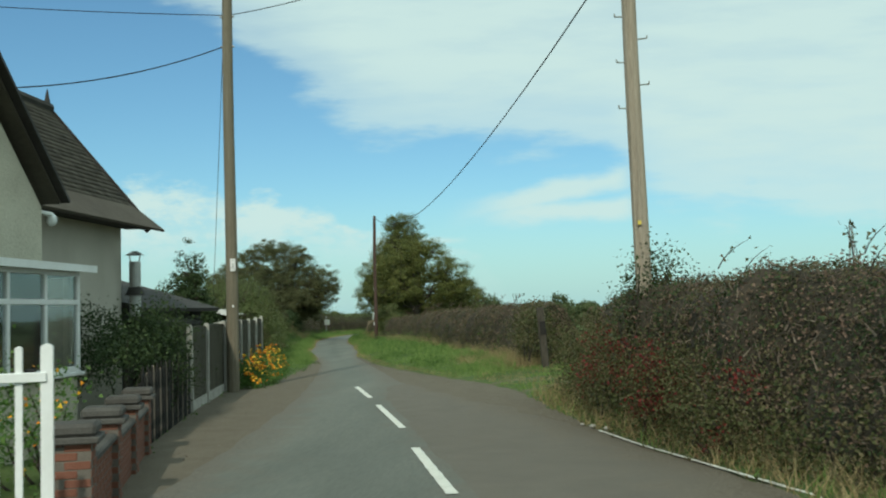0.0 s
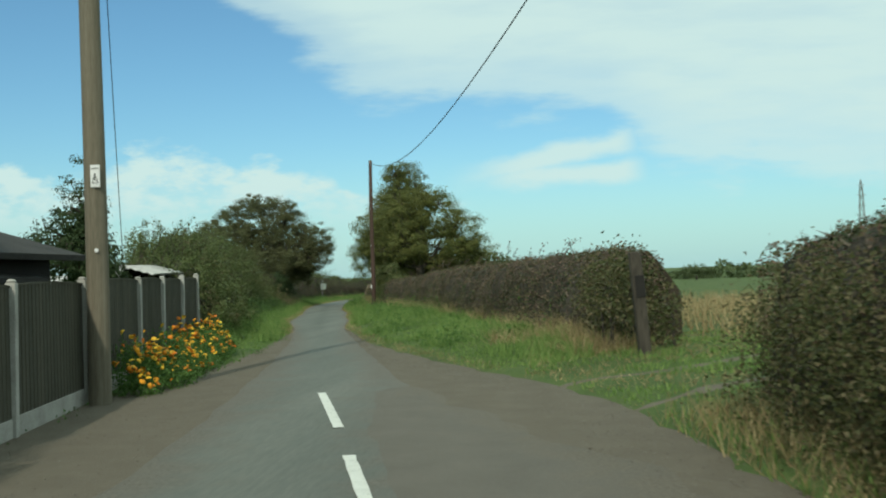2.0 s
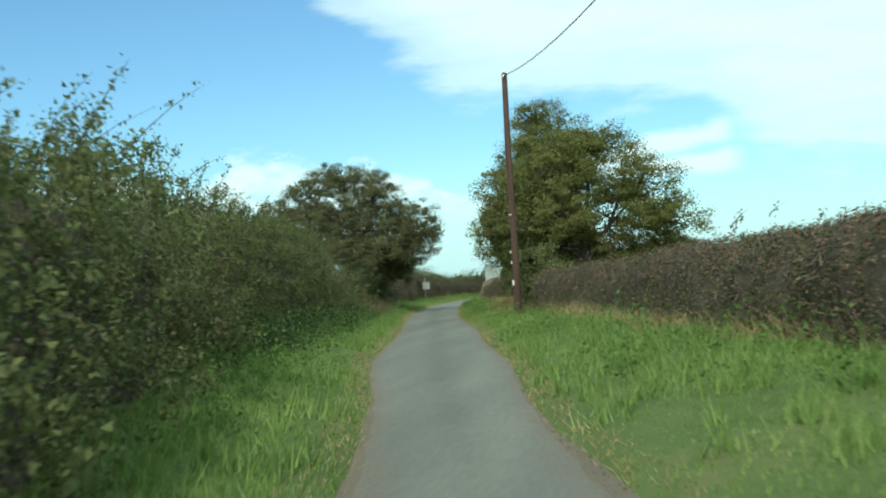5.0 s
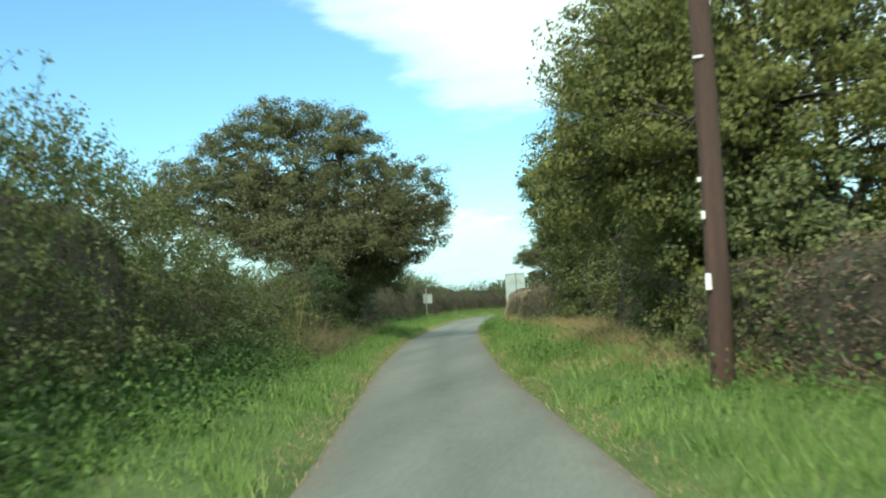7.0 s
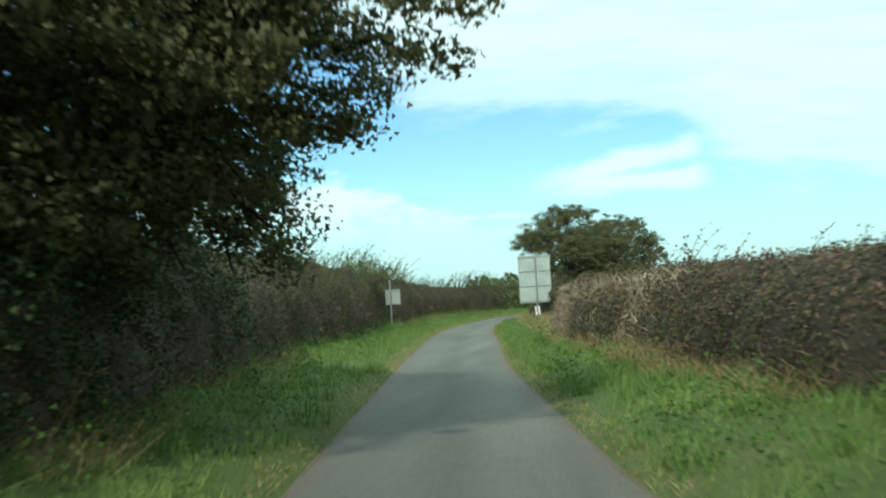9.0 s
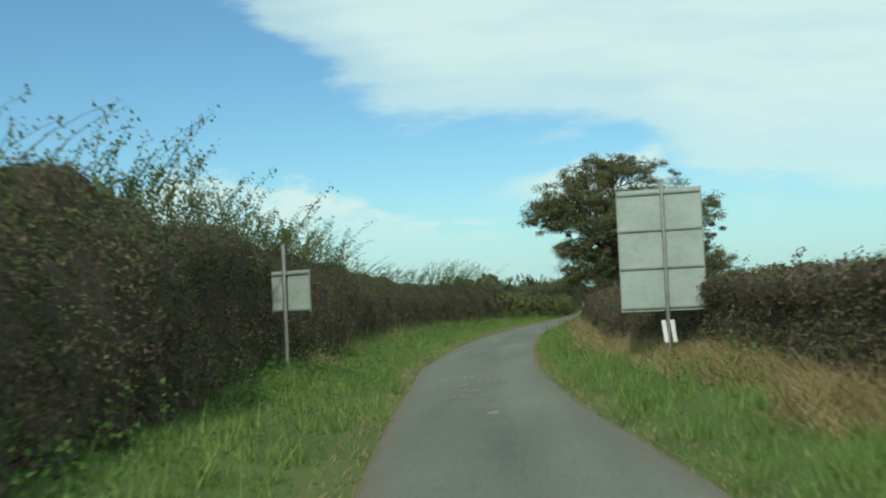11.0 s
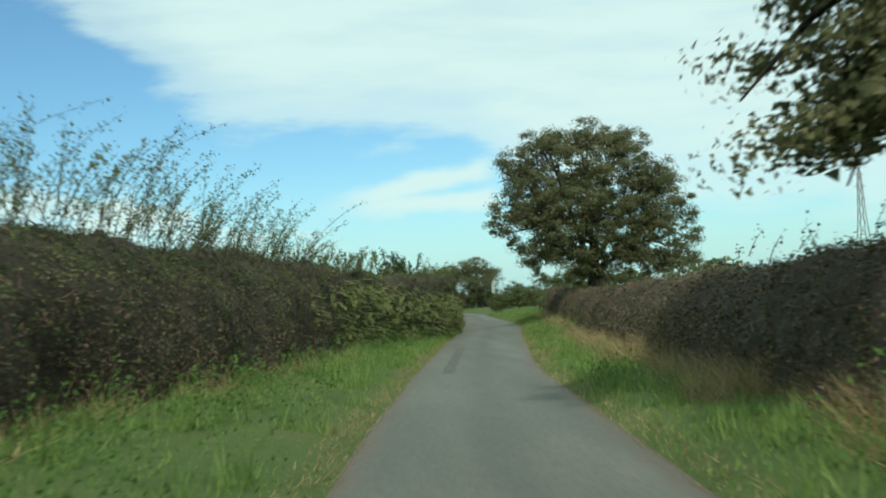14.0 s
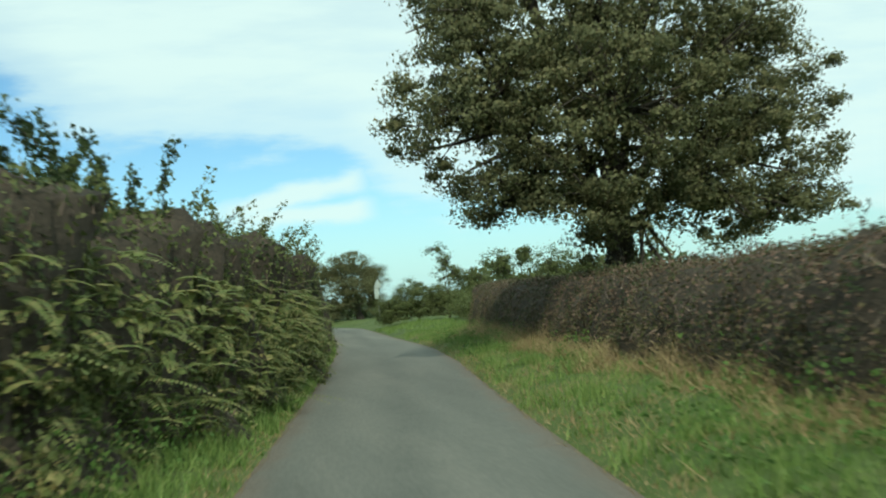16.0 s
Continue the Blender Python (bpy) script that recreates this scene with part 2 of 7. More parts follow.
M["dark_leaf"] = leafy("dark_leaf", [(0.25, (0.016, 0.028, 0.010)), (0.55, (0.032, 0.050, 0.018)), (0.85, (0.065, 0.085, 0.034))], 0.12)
M["oak_leaf"] = leafy("oak_leaf", [(0.25, (0.033, 0.038, 0.017)), (0.5, (0.064, 0.069, 0.031)), (0.70, (0.106, 0.102, 0.049)), (0.90, (0.178, 0.128, 0.068))], 0.26, gain=1.7)
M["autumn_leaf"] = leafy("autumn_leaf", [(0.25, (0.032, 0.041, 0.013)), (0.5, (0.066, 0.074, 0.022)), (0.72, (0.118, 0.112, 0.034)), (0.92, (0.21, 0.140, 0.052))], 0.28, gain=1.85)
M["ivy"] = leafy("ivy", [(0.25, (0.018, 0.027, 0.009)), (0.5, (0.044, 0.052, 0.019)), (0.75, (0.092, 0.088, 0.036)), (0.92, (0.16, 0.115, 0.055))], 0.2, gain=2.4)
# nettle green, kept darker than weed to carry the left hedge's shade
M["nettle"] = leafy("nettle", [(0.25, (0.024, 0.044, 0.014)), (0.5, (0.042, 0.074, 0.021)), (0.8, (0.075, 0.110, 0.034))], 0.2, gain=1.0)
M["fern"] = leafy("fern", [(0.2, (0.050, 0.070, 0.022)), (0.45, (0.090, 0.115, 0.038)), (0.65, (0.15, 0.145, 0.058)), (0.85, (0.24, 0.165, 0.08))], 0.3, gain=1.75)
M["far_leaf"] = leafy("far_leaf", [(0.25, (0.040, 0.058, 0.024)), (0.55, (0.068, 0.090, 0.038)), (0.85, (0.11, 0.12, 0.055))], 0.1)
M["berry_leaf"] = leafy("berry_leaf", [(0.2, (0.060, 0.016, 0.014)), (0.5, (0.13, 0.018, 0.017)), (0.8, (0.20, 0.034, 0.028))], 0.1, gain=1.0)
M["bark"] = material("bark", [(0.3, (0.030, 0.026, 0.020)), (0.6, (0.075, 0.064, 0.050)), (0.8, (0.12, 0.105, 0.085))], scale=4, fine=22, fine_amount=0.5, bump=1.0, bump_scale=30, rough=0.95, stretch=(1, 1, 0.25))
M["twig"] = material("twig", [(0.3, (0.085, 0.066, 0.050)), (0.7, (0.21, 0.168, 0.128))], scale=3, fine=20, island=0.5, bump=0, rough=0.9)
M["twig_dark"] = material("twig_dark", [(0.3, (0.038, 0.028, 0.021)), (0.7, (0.115, 0.086, 0.066))], scale=3, fine=20, island=0.5, bump=0, rough=0.9)
M["twig_pale"] = material("twig_pale", [(0.3, (0.17, 0.135, 0.09)), (0.7, (0.36, 0.30, 0.205))], scale=3, fine=20, island=0.5, bump=0, rough=0.9)
M["pole_pale"] = material("pole_pale", [(0.3, (0.20, 0.165, 0.125)), (0.55, (0.37, 0.315, 0.245)), (0.8, (0.50, 0.44, 0.35))], scale=5, fine=40, fine_amount=0.5, bump=0.5, bump_scale=60, rough=0.85, stretch=(4, 4, 0.15))
M["pole_grey"] = material("pole_grey", [(0.3, (0.11, 0.095, 0.065)), (0.55, (0.19, 0.165, 0.12)), (0.8, (0.27, 0.24, 0.18))], scale=5, fine=40, fine_amount=0.5, bump=0.5, bump_scale=60, rough=0.85, stretch=(4, 4, 0.15))
M["pole_brown"] = material("pole_brown", [(0.3, (0.040, 0.024, 0.018)), (0.55, (0.085, 0.050, 0.038)), (0.8, (0.15, 0.095, 0.072))], scale=3, fine=40, fine_amount=0.4, bump=0.5, bump_scale=60, rough=0.8, stretch=(4, 4, 0.15))
M["steel"] = material("steel", [(0.3, (0.30, 0.30, 0.29)), (0.7, (0.46, 0.46, 0.44))], scale=5, fine=50, bump=0.05, rough=0.45, metal=0.8)
M["sign_back"] = material("sign_back", [(0.3, (0.26, 0.315, 0.285)), (0.55, (0.345, 0.405, 0.37)), (0.8, (0.39, 0.44, 0.40))], scale=1.6, fine=9, fine_amount=0.35, bump=0.05, rough=0.6, metal=0.1)
M["sign_rail"] = material("sign_rail", [(0.3, (0.20, 0.22, 0.20)), (0.7, (0.32, 0.34, 0.31))], scale=4, fine=30, bump=0.05, rough=0.55, metal=0.3)
M["white"] = material("white", [(0.3, (0.68, 0.68, 0.66)), (0.7, (0.80, 0.80, 0.79))], scale=3, fine=20, bump=0.05, rough=0.4)
M["cable"] = material("cable", [(0.3, (0.010, 0.010, 0.010)), (0.7, (0.022, 0.022, 0.022))], bump=0, rough=0.6)
M["concrete"] = material("concrete", [(0.3, (0.27, 0.255, 0.225)), (0.55, (0.40, 0.385, 0.345)), (0.8, (0.52, 0.50, 0.46))], scale=3, fine=30, fine_amount=0.4, bump=0.4, bump_scale=70, rough=0.9)
M["fence_wood"] = material("fence_wood", [(0.3, (0.038, 0.038, 0.026)), (0.55, (0.075, 0.070, 0.050)), (0.8, (0.115, 0.105, 0.075))], scale=1.5, fine=20, fine_amount=0.4, island=0.12, bump=0.4, bump_scale=50, rough=0.9, stretch=(3, 3, 0.35))
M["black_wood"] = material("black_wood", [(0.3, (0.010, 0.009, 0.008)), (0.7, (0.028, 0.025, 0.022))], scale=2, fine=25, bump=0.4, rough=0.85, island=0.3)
M["old_wood"] = material("old_wood", [(0.3, (0.10, 0.080, 0.060)), (0.7, (0.24, 0.205, 0.165))], scale=2, fine=25, bump=0.6, bump_scale=40, rough=0.95, stretch=(3, 3, 0.3))
M["render_wall"] = material("render_wall", [(0.3, (0.42, 0.385, 0.30)), (0.55, (0.56, 0.52, 0.42)), (0.8, (0.66, 0.62, 0.52))], scale=1.2, fine=18, fine_amount=0.35, bump=1.0, bump_scale=22, rough=0.95)
M["smooth_render"] = material("smooth_render", [(0.3, (0.40, 0.37, 0.31)), (0.7, (0.52, 0.49, 0.42))], scale=0.8, fine=30, fine_amount=0.25, bump=0.2, bump_scale=40, rough=0.9)
M["roof_tile"] = material("roof_tile", [(0.3, (0.060, 0.050, 0.040)), (0.55, (0.098, 0.084, 0.066)), (0.8, (0.145, 0.125, 0.10))], scale=1.3, fine=14, fine_amount=0.35, island=0.35, bump=0.4, bump_scale=40, rough=0.9)
M["dark_roof"] = material("dark_roof", [(0.3, (0.030, 0.028, 0.026)), (0.7, (0.065, 0.060, 0.055))], scale=2, fine=18, bump=0.4, rough=0.9)
M["barge"] = material("barge", [(0.3, (0.018, 0.015, 0.014)), (0.7, (0.040, 0.034, 0.032))], scale=2, fine=20, bump=0.2, rough=0.6)
M["brick"] = material("brick", [(0.25, (0.11, 0.045, 0.032)), (0.5, (0.19, 0.078, 0.052)), (0.8, (0.26, 0.125, 0.085))], scale=2, fine=30, fine_amount=0.3, island=0.4, bump=0.5, bump_scale=60, rough=0.9)
M["coping"] = material("coping", [(0.3, (0.050, 0.046, 0.042)), (0.7, (0.105, 0.098, 0.088))], scale=3, fine=30, bump=0.5, bump_scale=50, rough=0.85)
M["mortar"] = material("mortar", [(0.3, (0.11, 0.095, 0.08)), (0.7, (0.19, 0.165, 0.14))], scale=4, fine=40, bump=0.4, rough=0.95)
M["flower_orange"] = material("flower_orange", [(0.2, (0.62, 0.16, 0.012)), (0.55, (0.80, 0.36, 0.02)), (0.85, (0.80, 0.55, 0.05))], scale=0.8, fine=3, island=0.7, bump=0.3, rough=0.7)
M["corrugated"] = material("corrugated", [(0.3, (0.34, 0.33, 0.31)), (0.7, (0.58, 0.57, 0.54))], scale=1.5, fine=15, bump=0.2, rough=0.7)
M["grit"] = material("grit", [(0.3, (0.10, 0.088, 0.070)), (0.7, (0.26, 0.235, 0.195))], scale=6, fine=30, island=0.6, bump=0.3, rough=0.95)
M["stone"] = material("stone", [(0.3, (0.35, 0.34, 0.31)), (0.7, (0.62, 0.61, 0.58))], scale=6, fine=30, bump=0.5, rough=0.9)
M["lichen_yellow"] = material("lichen_yellow", [(0.3, (0.50, 0.36, 0.05)), (0.7, (0.65, 0.52, 0.12))], bump=0, rough=0.7)
glass = bpy.data.materials.new("glass")
glass.use_nodes = True
gb = glass.node_tree.nodes["Principled BSDF"]
gb.inputs["Base Color"].default_value, gb.inputs["Roughness"].default_value = (0.85, 0.90, 0.92, 1), 0.03
gb.inputs["Transmission Weight"].default_value, gb.inputs["IOR"].default_value = 1.0, 1.45
M["glass"] = glass


# ---------------------------------------------------------------- builders


def lerp(pts):
    ys, xs = [p[0] for p in pts], [p[1] for p in pts]
    return lambda y: np.interp(y, ys, xs)


def smooth_lerp(pts, step=1.0, rounds=6):
    """Like lerp, with the corners rounded."""
    f = lerp(pts)
    ys = np.arange(pts[0][0], pts[-1][0] + step, step)
    v = f(ys)
    for _ in range(rounds):
        v[1:-1] = (v[:-2] + 2 * v[1:-1] + v[2:]) / 4
    return lambda y: np.interp(y, ys, v)


def mesh_of(name, verts, faces, mat=None, smooth=False):
    me = bpy.data.meshes.new(name)
    verts, faces = np.asarray(verts, np.float32), np.asarray(faces, np.int32)
    n, k = faces.shape
    me.vertices.add(len(verts))
    me.vertices.foreach_set("co", verts.ravel())
    me.loops.add(n * k)
    me.loops.foreach_set("vertex_index", faces.ravel())
    me.polygons.add(n)
    me.polygons.foreach_set("loop_start", np.arange(0, n * k, k, dtype=np.int32))
    if smooth:
        me.polygons.foreach_set("use_smooth", np.ones(n, bool))
    me.update(calc_edges=True)
    if mat:
        me.materials.append(M[mat])
    return me


def sheet(name, verts, faces, mat, parent=None, label="", smooth=False, stuff=False):
    ob = new(name, mesh_of(name, verts, faces, mat, smooth))
    ob.parent = parent
    tagged(ob, label, kind="stuff" if stuff else "")
    return ob


def part(name, bm, mat, parent=None, label="", smooth=False):
    me = bpy.data.meshes.new(name)
    bmesh.ops.recalc_face_normals(bm, faces=bm.faces)
    bm.to_mesh(me)
    bm.free()
    me.materials.append(M[mat])
    if smooth:
        for p in me.polygons:
            p.use_smooth = True
    ob = new(name, me)
    ob.parent = parent
    return tagged(ob, label)


def empty(name, at, label, category, group="", kind=""):
    ob = new(name)
    ob.location = at
    return tagged(ob, label, category, group, kind)


def place(ob, parent):
    """Hang ob, built in world metres, under its parent."""
    ob.parent = parent
    ob.matrix_parent_inverse = Matrix.Translation(parent.location).inverted()
    return ob


def add_box(bm, lo, hi, bevel=0.0, turn=None):
    c = [(a + b) / 2 for a, b in zip(lo, hi)]
    m = Matrix.Translation(c) @ (turn or Matrix.Identity(4)) @ Matrix.Diagonal((*[max(b - a, 1e-4) for a, b in zip(lo, hi)], 1))
    r = bmesh.ops.create_cube(bm, size=1.0, matrix=m)
    if bevel:
        es = list({e for v in r["verts"] for e in v.link_edges})
        bmesh.ops.bevel(bm, geom=es, offset=bevel, segments=1, affect="EDGES")
    return bm


def box(lo, hi, bevel=0.0, turn=None):
    return add_box(bmesh.new(), lo, hi, bevel, turn)


def beam(bm, a, b, w, d=None, sides=4):
    """A bar from a to b."""
    a, b = Vector(a), Vector(b)
    q = (b - a).to_track_quat("Z", "Y").to_matrix().to_4x4()
    m = Matrix.Translation((a + b) / 2) @ q
    if sides == 4:
        bmesh.ops.create_cube(bm, size=1.0, matrix=m @ Matrix.Diagonal((w, d or w, (b - a).length, 1)))
    else:
        bmesh.ops.create_cone(bm, cap_ends=True, segments=sides, radius1=w / 2, radius2=(d or w) / 2, depth=(b - a).length, matrix=m)
    return bm


def prism(outline, depth_axis, lo, hi):
    """A flat outline in the two other axes, pushed from lo to hi along one."""
    bm = bmesh.new()
    def at(p, d):
        q = list(p)
        q.insert("xyz".index(depth_axis), d)
        return bm.verts.new(q)
    a, b = [at(p, lo) for p in outline], [at(p, hi) for p in outline]
    bm.faces.new(a), bm.faces.new(b[::-1])
    for i in range(len(a)):
        bm.faces.new((a[i], b[i], b[(i + 1) % len(b)], a[(i + 1) % len(a)]))
    return bm


def tube(points, radii, sides=6):
    """Verts and faces of a tapering tube through points."""
    V, F = [], []
    pts = [Vector(p) for p in points]
    run = pts[-1] - pts[0]
    ref = Vector((1, 0, 0)) if abs(run.x) < 0.7 * run.length else Vector((0, 1, 0))
    for i, p in enumerate(pts):
        d = (pts[min(i + 1, len(pts) - 1)] - pts[max(i - 1, 0)]).normalized()
        v = d.cross(ref).normalized()
        u = v.cross(d)
        for k in range(sides):
            a = 2 * math.pi * k / sides
            V.append(p + (u * math.cos(a) + v * math.sin(a)) * radii[i])
    for i in range(len(pts) - 1):
        for k in range(sides):
            k2 = (k + 1) % sides
            F.append((i * sides + k, i * sides + k2, (i + 1) * sides + k2, (i + 1) * sides + k))
    return [tuple(v) for v in V], F


def tubes(parts):
    V, F = [], []
    for pts, radii, sides in parts:
        v, f = tube(pts, radii, sides)
        F += [tuple(i + len(V) for i in face) for face in f]
        V += v
    return V, F


def unit(v):
    return v / np.maximum(np.linalg.norm(v, axis=-1, keepdims=True), 1e-9)


def leaves(points, size, rng, along=None, spread=1.0, slim=0.5, vary=0.4, face=None):
    """A small leaf-shaped blade at each point. along: the way that the tips lean."""
    n = len(points)
    tip = unit(rng.normal(size=(n, 3)) * spread + (0 if along is None else along))
    side = unit(np.cross(tip, rng.normal(size=(n, 3))))
    if face is not None:
        out = unit(unit(face) + 0.42 * rng.normal(size=(n, 3)))
        tip = unit(tip - out * (tip * out).sum(1, keepdims=True))
        side = np.cross(out, tip)
    s = size * (1 + vary * rng.uniform(-1, 1, (n, 1)))
    end, w = points + tip * s * 0.5, side * s * slim * 0.5
    back, bend = points - tip * s * 0.28, np.cross(tip, side) * s * 0.08
    V = np.stack([back + w * 1.35 + bend, end, back - w * 1.35], 1).reshape(-1, 3)
    return V, np.arange(3 * n).reshape(n, 3)


def blades(roots, height, width, rng, lean=0.35, push=(0, 0, 0)):
    """A narrow three-cornered blade of grass at each root."""
    n = len(roots)
    h = (height if np.ndim(height) else np.full(n, height))[:, None] * rng.uniform(0.5, 1.3, (n, 1))
    a = rng.uniform(0, 2 * np.pi, n)
    w = np.stack([np.cos(a), np.sin(a), 0 * a], 1) * width * rng.uniform(0.6, 1.3, (n, 1))
    top = roots + np.concatenate([rng.normal(size=(n, 2)) * lean, np.ones((n, 1))], 1) * h + np.asarray(push) * h
    V = np.stack([roots - w / 2, roots + w / 2, top], 1).reshape(-1, 3)
    return V, np.arange(3 * n).reshape(n, 3)


def lumps(p, scale, seed=0.0):
    """Cheap smooth noise between -1 and 1 at points."""
    x, y, z = (p[..., i] * scale + seed for i in range(3))
    return (np.sin(1.7 * x + 1.3 * np.sin(1.1 * y + seed)) + np.sin(1.9 * y + 1.5 * np.sin(1.3 * z - x)) + np.sin(2.3 * z + 1.1 * np.sin(1.7 * x + y))) / 3


# ---------------------------------------------------------------- the plan
TAR_L = smooth_lerp([(-60, -0.4), (5, -0.8), (17, -1.4), (21, -1.9), (25.4, -2.3), (29, -2.7), (33, -3.25), (36, -3.75), (39.6, -4.25), (41, -4.6), (45, -5.3), (50, -6.3), (59, -8.3), (67, -10.4), (82, -13.1), (100, -16.8), (118, -20.1), (140, -23.1), (157, -25.2), (172, -26.7), (185, -27.1), (197, -27.0), (208, -26.5), (222, -25.5), (240, -24), (254, -22.6), (270, -21.1), (285, -20.1), (300, -19.6), (312, -19.8), (325, -22), (340, -28), (355, -38), (380, -58)], rounds=4)
TAR_R = smooth_lerp([(-60, 5.6), (5, 5.4), (17, 4.9), (20, 4.25), (22.7, 3.6), (26, 2.4), (30, 0.6), (34, -0.9), (38.5, -1.9), (41.3, -2.6), (45.3, -3.5), (51, -4.7), (54, -5.4), (59.5, -6.4), (66, -7.35), (74, -9.0), (82, -10.3), (95, -13.0), (100, -13.9), (110, -15.6), (118, -17.0), (127, -18.4), (135, -19.6), (142, -20.4), (154, -21.7), (161, -22.7), (171, -23.6), (180, -23.9), (189, -24.1), (197, -24.1), (204, -23.7), (220.4, -22.7), (230.5, -21.6), (240, -20.6), (249, -19.6), (260, -18.3), (270, -17.5), (285, -17.2), (300, -16.7), (312, -16.4), (325, -17.8), (340, -23), (355, -33), (380, -53)], rounds=4)
EDGE_L = smooth_lerp([(-60, -1.2), (12, -1.7), (15, -2.0), (21, -3.2), (27.3, -4.5), (33, -5.3), (38, -5.0), (43, -5.5), (48, -6.2), (54, -7.2), (59, -8.35), (380, -65)], rounds=2)
EDGE_R = smooth_lerp([(-60, 5.8), (17, 5.1), (22.7, 3.7), (24, 3.4), (27.7, 2.75), (30, 2.45), (32, 2.0), (33.6, 1.5), (34.8, 0.9), (36.5, 0.1), (38.5, -0.75), (42, -2.05), (46, -3.4), (52, -4.8), (55, -5.5)], rounds=2)
HEDGE_L = smooth_lerp([(44, -7.6), (49, -8.5), (57, -10.6), (64, -13.0), (72, -15.2), (80, -16.6), (89, -18.2), (95, -19.6), (101, -20.9), (110, -22.0), (127, -25.0), (141, -27.1), (154, -28.2), (165, -29.4), (179, -30.7), (192, -31.5), (206, -31.0), (214, -30.0), (224, -28.9), (232, -27.2), (239, -25.9), (246, -24.3), (257, -22.8), (270, -21.6), (285, -20.9), (300, -20.6), (312, -21.2), (320, -23)])
HEDGE_R = smooth_lerp([(36.4, 3.1), (39.5, 2.5), (43, 1.9), (54, -0.9), (60, -2.2), (74, -4.7), (80, -6.2), (86, -8.2), (96, -10.0), (103, -10.9), (116, -13.1), (121, -14.3), (127, -15.3), (135.5, -16.8), (142, -18.3), (150, -18.8), (157, -19.0), (165, -19.45), (172, -20.75), (189, -21.0), (203, -21.2), (216, -20.1), (223, -19.6), (228, -19.2), (243, -17.1), (260, -15.2), (268, -14.4), (285, -13.0)])
RISE = lerp([(-60, 0.42), (6, 0.36), (8.7, 0.34), (11.7, 0.25), (14.7, 0.15), (17.9, 0.07), (21, 0.0), (400, 0.0)])


def road_left(y):
    return np.where(y < 59, np.minimum(TAR_L(y), EDGE_L(y)), TAR_L(y))


def road_right(y):
    return np.where(y < 55, np.maximum(TAR_R(y), EDGE_R(y)), TAR_R(y))


def ground_z(x, y):
    """The lie of the land: level on the road, a bank on either side, fields beyond."""
    x, y = np.asarray(x, float), np.asarray(y, float)
    l, r = road_left(y), road_right(y)
    out = np.maximum(np.maximum(l - x, x - r), 0.0)
    high = np.where(x < l, np.interp(y, [30, 46, 60, 240, 252, 400], [0.08, 0.12, 0.5, 0.5, 0.2, 0.2]), np.interp(y, [20, 30, 40, 60, 400], [0.15, 0.25, 0.35, 0.5, 0.45]))
    bank = high * np.clip(out / 3.2, 0, 1) ** 0.8
    rough = 0.05 * np.clip(out, 0, 1) * lumps(np.stack([x, y, 0 * x], -1), 1.1, 2.0)
    far = np.clip((out - 40) / 300, 0, 1) * -1.5
    return RISE(y) + bank + rough + far - 0.03 * np.clip(1 - out * 6, 0, 1)


# ---------------------------------------------------------------- ground, road, verges
def build_ground():
    ys = np.concatenate([[-700, -300, -150, -80], np.arange(-60, 30, 1.5), np.arange(30, 275, 0.75), np.arange(275, 380, 4), [390, 430, 500, 620, 800, 1100, 1600, 2600]])
    side = np.array([0.0, 0.12, 0.3, 0.6, 1.0, 1.5, 2.0, 2.6, 3.2, 4, 5, 7, 10, 16, 28, 50, 100, 200, 400, 900, 2200])
    V, w = [], 2 * len(side)
    for y in ys:
        yc = float(np.clip(y, -60, 380))
        l, r = float(road_left(yc)), float(road_right(yc))
        xs = np.concatenate([(l - side)[::-1], r + side])
        V.append(np.stack([xs, np.full(w, y), ground_z(xs, np.full(w, yc))], 1))
    V = np.concatenate(V)
    i, j = np.meshgrid(np.arange(len(ys) - 1), np.arange(w - 1), indexing="ij")
    a = (i * w + j).ravel()
    F = np.stack([a, a + 1, a + w + 1, a + w], 1)
    tagged(sheet("ground", V, F, "turf", smooth=True), "rough green turf of verges and fields", "ground", kind="structure")


